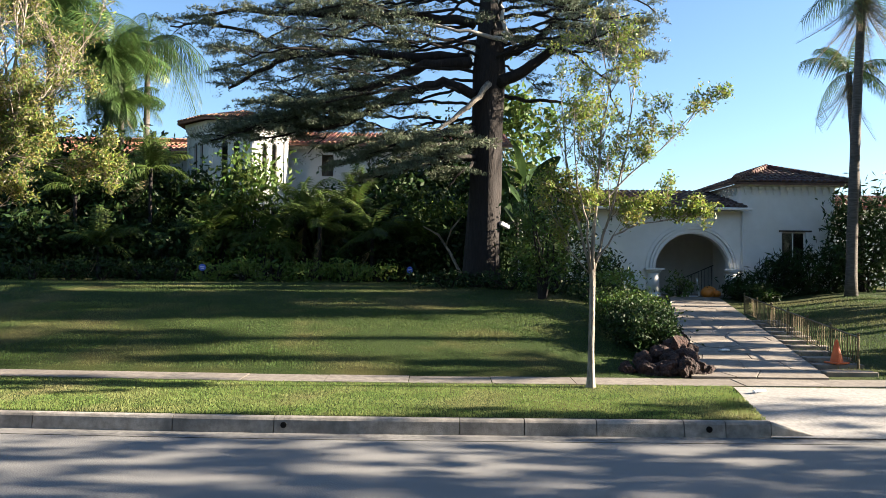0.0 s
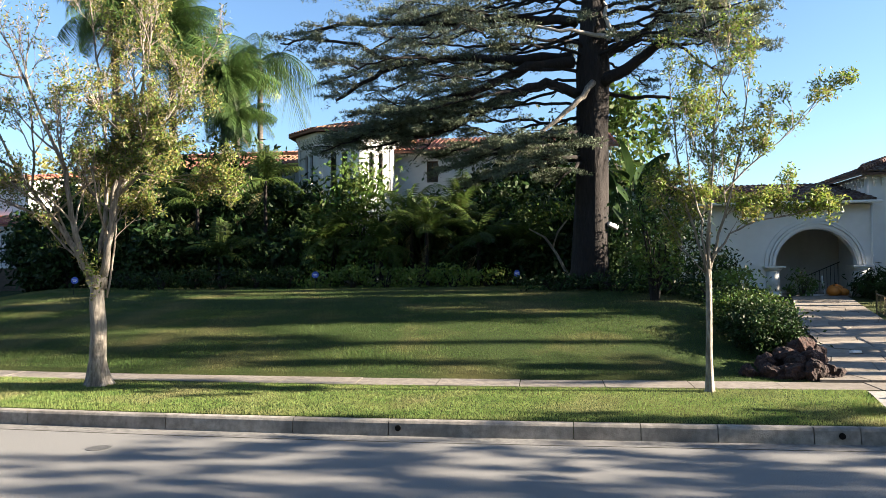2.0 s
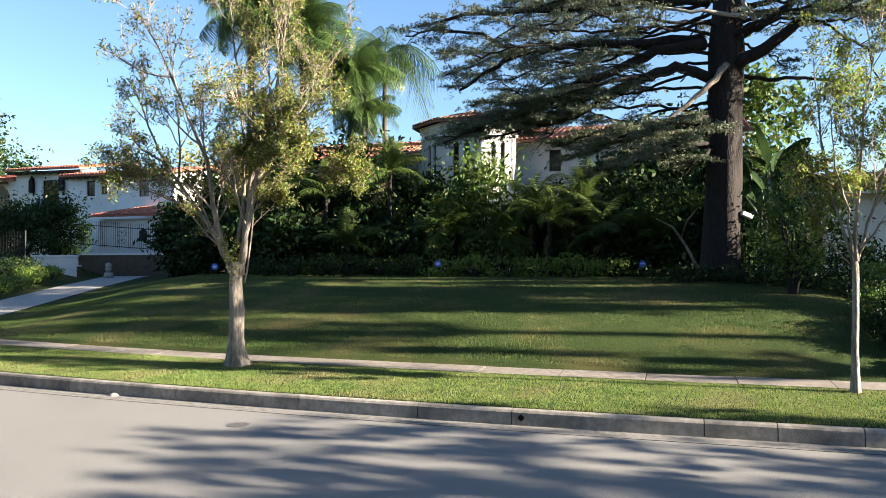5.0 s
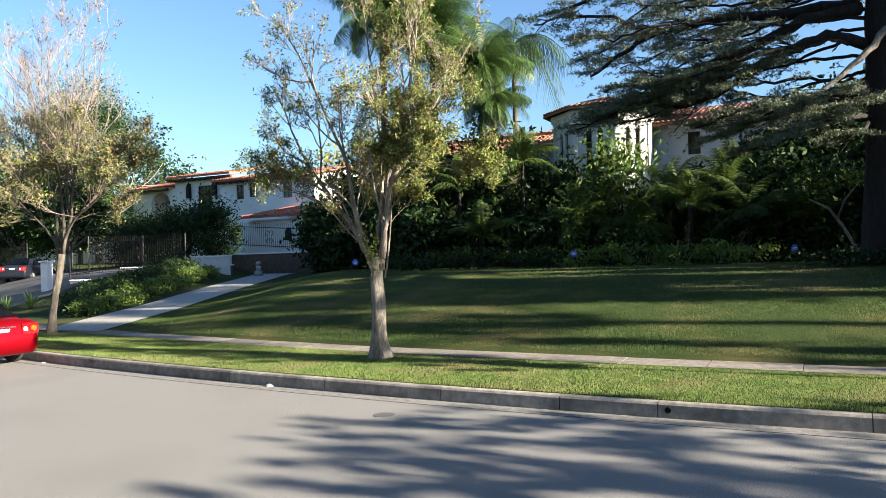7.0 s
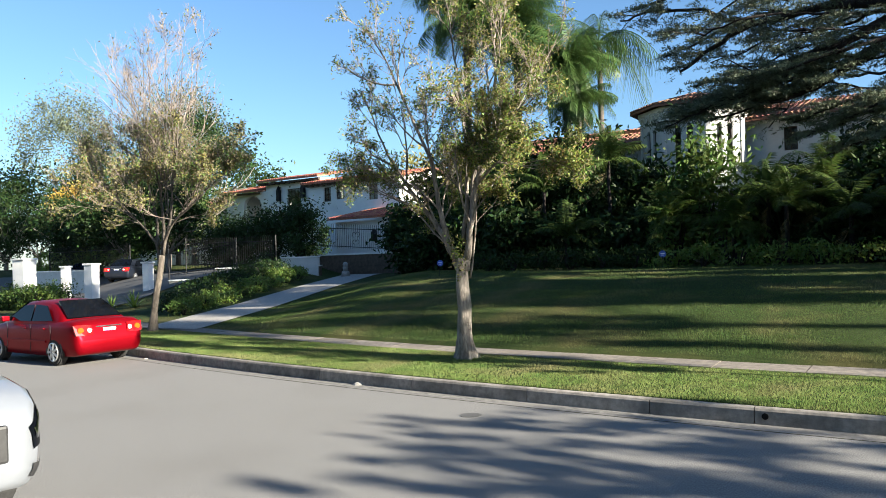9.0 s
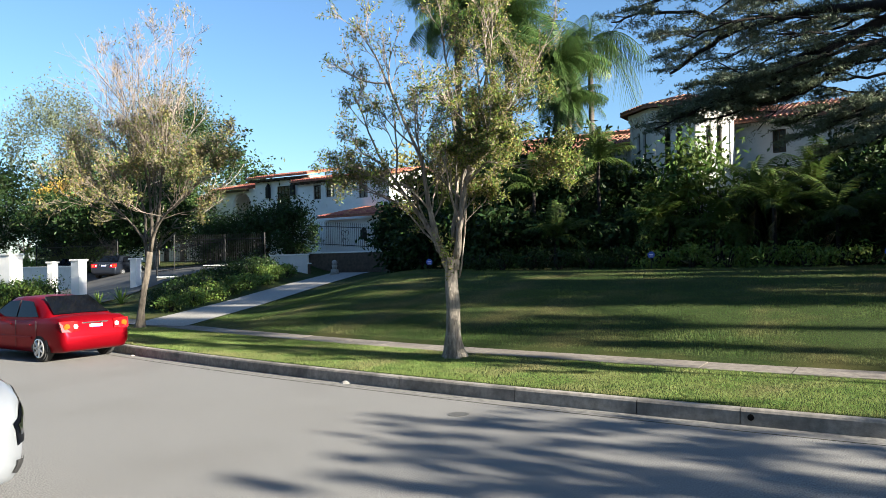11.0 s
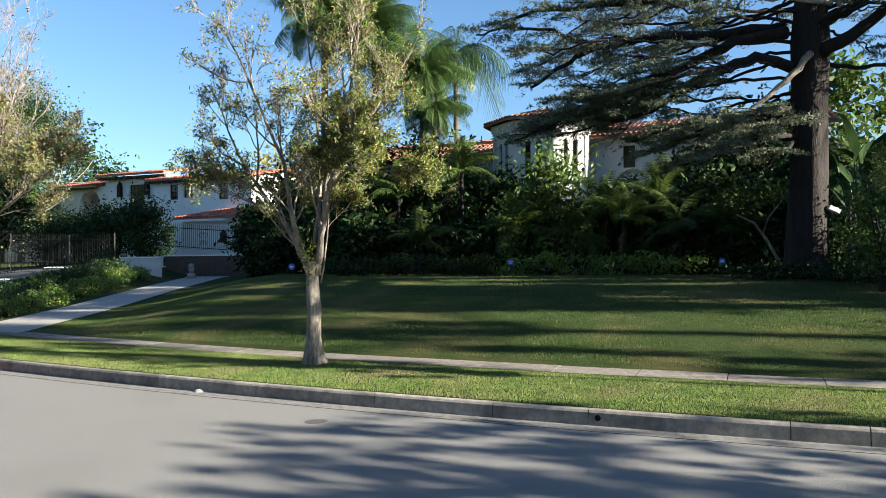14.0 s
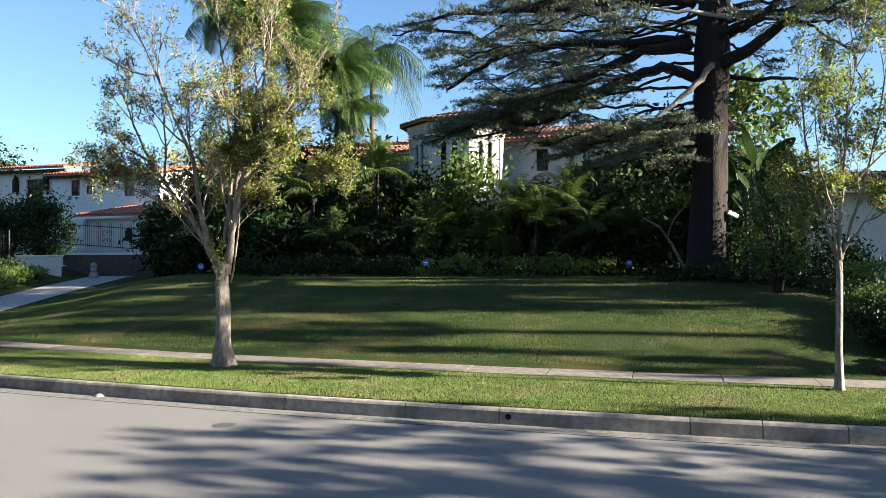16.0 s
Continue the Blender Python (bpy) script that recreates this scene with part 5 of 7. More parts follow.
shrub("broadleaf_shrub", -7.6, 30.2, (1.6, 1.1, 4.9), 3000, "leaf_mid", "tall broadleaf shrub with sunlit drooping leaves", leaf=(0.34, 0.12), clumps=34, up=-0.5)
shrub("broadleaf_shrub", -8.6, 29.2, (0.9, 0.8, 2.6), 900, "leaf_mid", "broadleaf shrub with drooping leaves", leaf=(0.34, 0.12), clumps=18, up=-0.5)
shrub("broadleaf_shrub", -6.6, 28.6, (0.9, 0.7, 1.8), 700, "leaf_mid", "broadleaf shrub with drooping leaves", leaf=(0.3, 0.11), clumps=18, up=-0.5)
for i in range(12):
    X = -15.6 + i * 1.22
    # bright leaves paint the sunlit right half of the row, dark ones the shaded left
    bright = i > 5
    shrub("low_hedge_plant", X, 26.9 + random.uniform(-0.1, 0.1), (0.72, 0.45, 0.75 + random.uniform(-0.08, 0.1)), 520, "leaf_bright" if bright else "leaf_shade_dark", "low leafy border plant at the lawn's edge", leaf=(0.15, 0.06), clumps=16, group="border plants", up=0.5)
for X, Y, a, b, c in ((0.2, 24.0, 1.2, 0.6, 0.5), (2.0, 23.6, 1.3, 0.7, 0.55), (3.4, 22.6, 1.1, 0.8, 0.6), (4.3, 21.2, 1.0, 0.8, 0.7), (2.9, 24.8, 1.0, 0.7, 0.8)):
    shrub("ground_cover", X, Y, (a, b, c), 900, "leaf_shade_dark", "dark ground cover round the cedar's foot", leaf=(0.13, 0.06), clumps=24, group="ground cover")
shrub("garden_shrub", 2.75, 21.0, (0.95, 0.8, 2.9), 2100, "leaf_mid", "upright leafy shrub on a short forked trunk", leaf=(0.18, 0.06), clumps=40, base=0.55)
shrub("garden_shrub", 3.6, 24.0, (0.9, 0.8, 3.3), 1700, "leaf_shade_dark", "tall dark shrub beside the cedar", leaf=(0.2, 0.08), clumps=30, base=0.3)
shrub("garden_shrub", 5.0, 22.6, (0.8, 0.7, 1.0), 1100, "leaf_bright", "sunlit bright green shrub by the walk", leaf=(0.15, 0.07), clumps=24)
shrub("garden_shrub", 5.3, 26.3, (0.9, 0.8, 1.2), 1300, "leaf_shade_dark", "dark shrub against the white wall", leaf=(0.18, 0.07), clumps=24)
shrub("garden_shrub", 4.2, 27.5, (1.4, 0.9, 2.8), 1700, "leaf_shade_dark", "tall dark shrub against the white wall", leaf=(0.2, 0.08), clumps=30)
# front bushes take the darkened leaves, painting the hedge's shaded side
for X, Y, a, b, c in ((4.35, 17.2, 0.72, 0.9, 0.95), (4.5, 18.7, 0.8, 0.9, 1.0), (4.3, 16.0, 0.62, 0.7, 0.85)):
    shrub("hedge_bush", X, Y, (a, b, c), 6500, "leaf_shade_dark" if Y < 18 else "leaf_mid", "rounded dense green hedge bush", leaf=(0.08, 0.045), clumps=80, group="hedge beside the walk", tight=0.22)
for X, Y, a, b, c in ((11.9, 29.4, 0.9, 0.6, 0.9), (13.0, 29.6, 0.9, 0.6, 1.5), (14.0, 29.4, 0.9, 0.7, 1.6), (15.0, 29.3, 0.8, 0.7, 1.7), (11.6, 28.4, 0.6, 0.5, 0.5)):
    shrub("spiky_shrub", X, Y, (a, b, c), 1200, "leaf_shade_dark", "dark spiky shrub against the white house wall", leaf=(0.34, 0.06), clumps=30, group="house shrubs", up=0.7)
shrub("round_bush", 16.3, 29.6, (1.35, 1.0, 3.9), 2600, "leaf_shade_dark", "tall rounded dark bush behind the palm", leaf=(0.3, 0.09), clumps=40)
shrub("round_bush", 19.0, 30.5, (2.0, 1.2, 3.3), 2600, "leaf_shade_dark", "tall dark hedge bush", leaf=(0.3, 0.09), clumps=40)
shrub("porch_plant", 9.2, 29.9, (0.6, 0.5, 0.9), 420, "leaf_mid", "potted leafy plant beside the porch column", leaf=(0.16, 0.07), clumps=14)

# pale forked little tree in the bed
t = empty("small_tree", pose(0.6, 27.0, ground_z(0.6, 27.0)), "small crooked tree with pale bark", "tree")
V, F = [], []
tube(V, F, [(0.25, 0, -0.1), (-0.05, 0, 0.5), (-0.35, 0, 1.1), (-0.75, 0, 1.7), (-1.3, 0, 2.0)], [0.065, 0.055, 0.05, 0.04, 0.02], 8)
tube(V, F, [(-0.5, 0, 1.3), (-0.3, 0.1, 1.9), (0.1, 0.1, 2.4)], [0.05, 0.04, 0.02], 8)
raw("trunk", V, F, M["bark_grey"], t, smooth=True)
c = clumped(1100, (1.4, 1.0, 0.6), 26) + np.array((-0.4, 0, 2.5))
quads("foliage", leaf_quads(c, 0.18, 0.07), M["leaf_mid"], t, kind="stuff")


# ---- trees of the distance and of the street beyond the view ----
def big_tree(x, y, h, spread, n, mat, label, seed, leaf=(0.5, 0.26), trunk=0.25, clear=0.3, group="background trees", over=0.0, clumps=46, tight=0.2):
    random.seed(seed)
    t = empty("garden_tree", pose(x, y, ground_z(x, y)), label, "tree", group)
    w = Wood()
    w.limb([Vector((0, 0, -0.2)), Vector((0.1, 0, h * clear * 0.5)), Vector((0.0, 0.1, h * clear))], trunk, trunk * 0.75, 9)
    for i in range(7):
        a = i * 2.4
        w.grow((0, 0, h * clear), (math.cos(a) * 0.75, math.sin(a) * 0.75 + over * 0.15, random.uniform(0.5, 1.3)), max(min(h * 0.5, spread * 1.25), abs(over) * 0.5), trunk * 0.4, 1, 0.25, 0.1, 4, 0.7, 0.6, 0.001)
    raw("trunk", w.V, w.F, M["bark_grey"], t, smooth=True)
    c = clumped(n, (spread, spread, h * (1 - clear) * 0.5), clumps, tight, floor=False)
    c[:, 2] += h * (clear + (1 - clear) * 0.52)
    c[:, 1] += over
    quads("crown", leaf_quads(c, *leaf), M[mat], t, kind="stuff")
    return t


big_tree(-51, 38.5, 8.5, 3.2, 12000, "leaf_mid", "rounded green garden tree behind the gate", 41, clear=0.15, leaf=(0.27, 0.13))
big_tree(-56, 45, 13.5, 4.8, 16000, "leaf_shade_dark", "tall dark tree behind the gate", 42, clear=0.15, leaf=(0.27, 0.13))
big_tree(-62, 48, 16.5, 4.8, 16000, "leaf_grey", "tall grey-green tree in the distance", 43, leaf=(0.27, 0.13))
big_tree(-76, 46, 18.5, 4.6, 18000, "leaf_grey", "tall open grey-green tree in the distance", 44, leaf=(0.27, 0.13))
big_tree(-60, 37, 7.5, 2.4, 5000, "leaf_gold", "tree with golden autumn leaves behind the gate", 45, leaf=(0.27, 0.13))
big_tree(-50, 34, 6.5, 3.6, 12000, "leaf_shade_dark", "dark low tree shading the neighbour's court", 46, clear=0.2, leaf=(0.27, 0.13))
big_tree(-57, 35, 6.0, 3.0, 9000, "leaf_shade_dark", "dark low tree shading the neighbour's court", 51, clear=0.2, leaf=(0.27, 0.13))
big_tree(-44.5, 33.5, 6.2, 2.8, 9000, "leaf_shade_dark", "dark low tree shading the neighbour's court", 52, clear=0.2, leaf=(0.27, 0.13))
big_tree(-90, 50, 12.0, 6.0, 6000, "leaf_shade_dark", "dark tree in the distance", 47, clear=0.1)
big_tree(-80, 56, 12.0, 6.0, 6000, "leaf_shade_dark", "dark tree in the distance", 53, clear=0.1)
big_tree(-68, 60, 13.0, 6.0, 6000, "leaf_shade_dark", "dark tree in the distance", 48, clear=0.1)
big_tree(-104, 48, 12.0, 6.0, 6000, "leaf_shade_dark", "dark tree in the distance", 54, clear=0.1)
big_tree(4.4, 47, 11.3, 2.6, 3000, "leaf_mid", "light green tree behind the villa", 55)
big_tree(-70, 44, 9.5, 4.5, 12000, "leaf_shade_dark", "dark tree before the distant house", 56, clear=0.1, leaf=(0.3, 0.15))
big_tree(-63.5, 40.5, 7.0, 3.4, 9000, "leaf_shade_dark", "dark tree before the distant house", 57, clear=0.1, leaf=(0.3, 0.15))
big_tree(-82, 42, 9.0, 4.5, 12000, "leaf_shade_dark", "dark tree before the distant house", 58, clear=0.1, leaf=(0.3, 0.15))
big_tree(-41, 58, 9.5, 3.5, 1200, "leaf_olive", "light tree beyond the neighbour's roof", 49)
for i, (px_, py_, a, c) in enumerate(((-38.8, 35.2, 1.9, 3.2), (-35.8, 35.0, 1.9, 3.3), (-33.0, 34.6, 1.5, 3.3), (-41.5, 36, 1.9, 3.2))):
    shrub("tall_hedge_tree", px_, py_, (a, 1.3, c), 6000, "leaf_shade_dark", "dark clipped hedge tree before the neighbour's house", leaf=(0.22, 0.1), clumps=46, group="neighbour hedge")
# unseen street and garden trees further along the street, whose shade falls across the road and lawn
# some tall ones are added only to shade the cedar trunk, tower and court
for i, (px_, py_, h, s, n, ov, cl) in enumerate(((14, -1.5, 6.0, 2.9, 1300, 10.0, 0.35), (19, -1.5, 8.0, 3.0, 1500, 10.2, 0.35), (25, -1.5, 10.0, 3.0, 1500, 10.2, 0.35), (16, -1.5, 6.4, 4.0, 2300, 7.0, 0.3), (20, -1.5, 8.2, 4.4, 2600, 7.4, 0.3), (26, -1.5, 9.6, 4.6, 1900, 7.4, 0.3), (33, -1.5, 11.5, 4.6, 2000, 7.6, 0.3), (27, 13, 8.5, 2.2, 500, -1, 0.3), (39, 13, 10, 3.4, 1600, -3, 0.3), (55, 13, 14, 5, 3200, -5, 0.3), (18, 21.4, 12, 2.9, 2000, 0, 0.25), (23, 14.6, 15, 1.2, 380, 0, 0.45), (25, 23.4, 13, 3.0, 1900, 0, 0.3), (32, 21.8, 18, 2.6, 2200, 0, 0.3), (26, 19.5, 22, 3.8, 2600, 0, 0.5), (34, 16.8, 24, 2.2, 1600, 0, 0.55), (23, 28.5, 11, 3.2, 2600, 0, 0.3), (25, 34, 12, 3.6, 3000, 0, 0.3), (15.5, 16.4, 4.2, 1.4, 1300, 0, 0.15), (18.5, 23.5, 6, 2.2, 1900, 0, 0.15), (24, 21.8, 27, 2.6, 2600, 0, 0.66), (30, 35.5, 26, 3.2, 3000, 0, 0.5), (28, 20.5, 20, 3.0, 1800, 0, 0.5), (20.5, 26.3, 14.5, 1.2, 2600, 0, 0.4))):
    near = py_ < 5
    big_tree(px_, py_, h, s, int(n * (1.2 if near else 1.55)), "leaf_mid", "leafy tree out of view along the street, placed for its shade", 60 + i, leaf=(0.26, 0.11) if near else (0.42, 0.2), group="trees along the street", over=ov, clear=cl, trunk=0.13 if near else 0.25, clumps=150 if near else 12, tight=0.024 if near else 0.105)
# added trees behind the eye, never seen: low ones for dark car reflections
for i, (px_, py_) in enumerate(((-60, -14), (-48, -15), (-38, -13.5), (-29, -15))):
    big_tree(px_, py_ - 2, 5.5 + (i % 3), 4.6, 2000, "leaf_shade_dark", "added unseen tree behind the eye, darkens the car's reflections", 90 + i, leaf=(0.8, 0.45), group="trees across the street", clear=0.1, clumps=40)
# taller added row that blocks sky light, so lawn and beds fall darker
for i in range(7):
    big_tree(-34 + 9 * i, -11 - 1.5 * (i % 2), 13 + 1.5 * (i % 3), 5.2, 2600, "leaf_shade_dark", "added unseen tall tree behind the eye, cuts sky light", 110 + i, leaf=(0.8, 0.45), group="trees across the street", clear=0.12, clumps=44)


# ---- walk, steps, rail, rocks ----
def clip_poly(poly, n, c):
    """The part of a plane polygon where dot(n, p) <= c."""
    out = []
    for i in range(len(poly)):
        a, b = poly[i], poly[(i + 1) % len(poly)]
        da, db = n[0] * a[0] + n[1] * a[1] - c, n[0] * b[0] + n[1] * b[1] - c
        if da <= 0:
            out.append(a)
        if da * db < 0:
            t = da / (da - db)
            out.append((a[0] + (b[0] - a[0]) * t, a[1] + (b[1] - a[1]) * t))
    return out


random.seed(77)
seeds = []
for r in range(20):
    for c in range(3):
        seeds.append(((c - 1) * 0.85 + random.uniform(-0.3, 0.3) + (0.35 if r % 2 else -0.2), 13.9 + r * 0.9 + random.uniform(-0.3, 0.3)))
for i, s0 in enumerate(seeds):
    poly = [(-1.22, 13.62), (1.22, 13.62), (1.22, 31.0), (-1.22, 31.0)]
    for j, s1 in enumerate(seeds):
        if i == j or abs(s0[1] - s1[1]) > 3:
            continue
        n = (s1[0] - s0[0], s1[1] - s0[1])
        ln = math.hypot(*n)
        n = (n[0] / ln, n[1] / ln)
        mid = ((s0[0] + s1[0]) / 2, (s0[1] + s1[1]) / 2)
        poly = clip_poly(poly, n, n[0] * mid[0] + n[1] * mid[1] - 0.011)
        if len(poly) < 3:
            break
    if len(poly) < 3:
        continue
    lift = random.uniform(0.0, 0.012)
    top = []
    for a, y in poly:
        sx = a * (1 - 0.23 * (y - 13.6) / 17.6)
        X = path_x(y) + sx
        top.append((X, y, ground_z(X, y) + 0.045 + lift))
    n = len(top)
    raw("flagstone", top + [(p[0], p[1], p[2] - 0.06) for p in top], [tuple(range(n))] + [(k, k + n, (k + 1) % n + n, (k + 1) % n) for k in range(n)], M["flag"], walk_bed)

stair = empty("garden_steps", Matrix(), "shallow steps of pale slabs with dark gaps beside the walk", "steps")
for i in range(11):
    y = 14.0 + i * 0.78
    x0 = path_x(y) + 1.27 - 0.01 * i
    wd = 0.95 - 0.02 * i
    g = ground_z(x0 + 0.4, y) + 0.03
    part("tread", boxed(x0, x0 + wd, y, y + 0.27, g - 0.12, g + 0.055, 0.012), M["flag"], stair)
    part("soil_gap", boxed(x0, x0 + wd, y + 0.275, y + 0.775, g - 0.12, g + 0.016), M["soil"], stair)

rail = empty("walk_railing", Matrix(), "low weathered brass railing along the garden walk", "railing")
ra, rb = Vector((8.0, 14.73)), Vector((9.35, 23.7))
num = 66
bm0 = bmesh.new()
cyl(bm0, (0, 0, 0), (0, 0, 0.52), 0.009, 0.009, 6)
bal = bpy.data.meshes.new("baluster")
bm0.to_mesh(bal)
bm0.free()
bal.materials.append(M["brass"])
tops, lows = [], []
for i in range(num + 1):
    p = ra.lerp(rb, i / num)
    g = ground_z(p.x, p.y)
    tops.append((p.x, p.y, g + 0.62))
    lows.append((p.x, p.y, g + 0.10))
    if i % 11:
        o = new("baluster", bal)
        o.parent = rail
        o.matrix_local = pose(p.x, p.y, g + 0.10)
    else:
        bm = bmesh.new()
        cyl(bm, (p.x, p.y, g - 0.1), (p.x, p.y, g + 0.66), 0.02, 0.02, 8)
        bmesh.ops.create_uvsphere(bm, u_segments=8, v_segments=6, radius=0.035, matrix=Matrix.Translation((p.x, p.y, g + 0.68)))
        part("post", bm, M["brass"], rail)
for nm, pts, r in (("top_rail", tops, 0.018), ("bottom_rail", lows, 0.012)):
    V, F = [], []
    tube(V, F, pts, [r] * len(pts), 6)
    raw(nm, V, F, M["brass"], rail)


def rock(x, y, z, s, seed, label, mat="lava"):
    bm = bmesh.new()
    bmesh.ops.create_icosphere(bm, subdivisions=3, radius=1)
    o = Vector((seed * 3.1, seed * 1.7, seed * 0.9))
    for v in bm.verts:
        d = v.co.normalized()
        k = 1 + 0.45 * noise.noise(d * 1.6 + o) + 0.22 * noise.noise(d * 4 + o)
        v.co = Vector((d.x * s[0] * k, d.y * s[1] * k, d.z * s[2] * k))
    ob = tagged(link_mesh("lava_rock", bm, M[mat]), label, "rock", "rocks at the hedge")
    ob.matrix_world = pose(x, y, z, 0, 0, seed * 37)


random.seed(9)
k = 0
for X, Y, Z, a in ((4.75, 14.0, 0.1, 0.22), (4.45, 13.95, 0.12, 0.26), (4.1, 14.0, 0.1, 0.22), (3.75, 14.0, 0.08, 0.2), (3.4, 14.05, 0.06, 0.16), (4.6, 14.4, 0.34, 0.27), (4.3, 14.35, 0.36, 0.24), (4.75, 14.9, 0.3, 0.25), (4.85, 15.5, 0.4, 0.27), (4.55, 14.95, 0.6, 0.25), (4.75, 15.6, 0.62, 0.22), (4.2, 14.7, 0.42, 0.22), (3.8, 14.5, 0.25, 0.2), (5.0, 16.3, 0.45, 0.25), (4.45, 13.85, 0.38, 0.14)):
    k += 1
    rock(X, Y, ground_z(X, Y) + Z * 0.55, (a, a * 0.85, a * 0.9), k, "rough dark red-brown lava rock below the hedge")

bm = bmesh.new()
box(bm, -0.16, 0.16, -0.16, 0.16, 0, 0.03, 0.008)
cyl(bm, (0, 0, 0.03), (0, 0, 0.46), 0.12, 0.025, 20)
cn = link_mesh("traffic_cone", bm, M["cone"])
cn.matrix_world = pose(7.67, 14.9, ground_z(7.67, 14.9) + 0.09, 0, 0, 20)
tagged(cn, "orange plastic traffic cone on the garden steps", "traffic cone")
bm = boxed(-0.12, 0.12, -0.05, 0.05, 0, 0.05, 0.015)
pp = link_mesh("newspaper", bm, M["white_plain"])
pp.matrix_world = pose(6.05, 16.44, ground_z(6.05, 16.44) + 0.055, 0, 0, 25)
tagged(pp, "folded white newspaper lying on the flagstones", "newspaper")
bm = boxed(-0.13, 0.13, -0.03, 0.03, 0, 0.03, 0.01)
pp = link_mesh("litter", bm, M["plate"])
pp.matrix_world = pose(5.05, 12.2, 0.285, 0, 0, 30)
tagged(pp, "scrap of white paper on the concrete apron", "litter")

# porch things
def pumpkin(x, y, z, r):
    bm = bmesh.new()
    bmesh.ops.create_uvsphere(bm, u_segments=32, v_segments=14, radius=r)
    for v in bm.verts:
        a = math.atan2(v.co.y, v.co.x)
        kx = 1 - 0.08 * abs(math.cos(4 * a))
        v.co = Vector((v.co.x * kx, v.co.y * kx, v.co.z * 0.75))
    t = empty("pumpkin", pose(x, y, z + r * 0.74), "round orange pumpkin on the porch floor", "pumpkin", "porch pumpkins")
    part("shell", bm, M["pumpkin"], t, smooth=True)
    bm = bmesh.new()
    cyl(bm, (0, 0, r * 0.7), (0.02, 0, r * 0.95), 0.03, 0.02, 8)
    part("stem", bm, M["wood_dark"], t)


pumpkin(10.35, 29.9, 1.13, 0.26)
pumpkin(10.75, 30.1, 1.13, 0.2)
pumpkin(10.55, 30.3, 1.13, 0.3)
bm = bmesh.new()
cyl(bm, (0, 0, 0), (0, 0, 0.34), 0.19, 0.28, 20)
cyl(bm, (0, 0, 0.34), (0, 0, 0.40), 0.31, 0.31, 20)
pt = link_mesh("planter", bm, M["concrete"])
pt.matrix_world = pose(11.25, 29.9, 1.13)
tagged(pt, "grey stone planter beside the porch", "planter")
V, F = [], []
tube(V, F, [(0.18, 0, 0.75), (0.28, 0, 0.06), (0.2, 0, 0.03), (-0.42, 0, 0.03)], [0.03, 0.03, 0.03, 0.03], 8)
st = raw("white_pole", V, F, M["white_plain"])
st.matrix_world = pose(9.85, 30.2, 1.14)
tagged(st, "white bent pole leaning on the porch floor", "pole")
pr = empty("porch_railing", Matrix(), "thin dark railing inside the porch", "railing")
for i in range(9):
    part("baluster", cyl(bmesh.new(), (10.3 + i * 0.14, 32.5, 1.13), (10.3 + i * 0.14, 32.5, 1.9 + i * 0.06), 0.01, 0.01, 6), M["iron"], pr)
part("handrail", cyl(bmesh.new(), (10.25, 32.5, 1.88), (11.5, 32.5, 2.42), 0.018, 0.018, 6), M["iron"], pr)


# signs and garden lamp
def yard_sign(x, y, turn, tilt):
    t = empty("yard_sign", pose(x, y, ground_z(x, y), 0, tilt, turn), "small blue yard sign on a thin stake", "sign", "yard signs")
    bm = bmesh.new()
    cyl(bm, (0, 0, -0.1), (0, 0, 0.42), 0.010, 0.010, 6)
    part("stake", bm, M["iron"], t)
    loop = [(0.125 * math.cos(radians(22.5 + 45 * i)), 0.50 + 0.125 * math.sin(radians(22.5 + 45 * i))) for i in range(8)]
    part("panel", prism(loop, [], 0.008), M["sign_blue"], t)
    part("bar", boxed(-0.07, 0.07, -0.006, -0.002, 0.50, 0.53), M["white_plain"], t, "plain pale bar of lettering")
    part("bar", boxed(-0.05, 0.05, -0.006, -0.002, 0.45, 0.47), M["white_plain"], t, "plain pale bar of lettering")


yard_sign(-16.4, 24.6, 20, 4)
yard_sign(-8.25, 26.3, 10, 0)
yard_sign(-1.05, 25.2, 40, -3)
fl = empty("garden_floodlight", pose(2.43, 25, ground_z(2.43, 25)), "dark post with small white floodlights", "lamp")
part("post", cyl(bmesh.new(), (0, 0, -0.1), (0, 0, 2.25), 0.05, 0.045, 10), M["bark_dark"], fl)
hd = boxed(-0.17, 0.17, -0.1, 0.1, -0.07, 0.07, 0.02)
bmesh.ops.transform(hd, matrix=pose(-0.42, -0.1, 2.0, 0, 25, 15), verts=hd.verts)
part("lamp_head", hd, M["white_plain"], fl, "white lamp head")
part("arm", cyl(bmesh.new(), (0, 0, 2.15), (-0.4, -0.1, 2.02), 0.015, 0.015, 6), M["iron"], fl)


# ---- gates, posts and fences of the neighbour ----
def pier(x, y, h, w=0.75, turn=0):
    g = ground_z(x, y)
    t = empty("gate_pier", pose(x, y, g, 0, 0, turn), "square white stucco gate pier with a flat cap", "gate pier", "gate piers")
    part("shaft", boxed(-w / 2, w / 2, -w / 2, w / 2, -0.3, h, 0.015), M["stucco"], t)
    part("cap", boxed(-w / 2 - 0.06, w / 2 + 0.06, -w / 2 - 0.06, w / 2 + 0.06, h, h + 0.09, 0.02), M["trim"], t)
    return t


def pier_to(x, y, top, w, turn=12):
    pier(x, y, top - ground_z(x, y) - 0.09, w, turn)


pier_to(-35.4, 22.2, 2.47, 0.5)
pier_to(-33.6, 24.1, 2.48, 0.38)
pier_to(-41.0, 21.9, 2.85, 0.8)
pier_to(-40.0, 23.6, 2.4, 0.38)
# paved court behind the gate; its shade is put into the dark colour
V, F = [], []
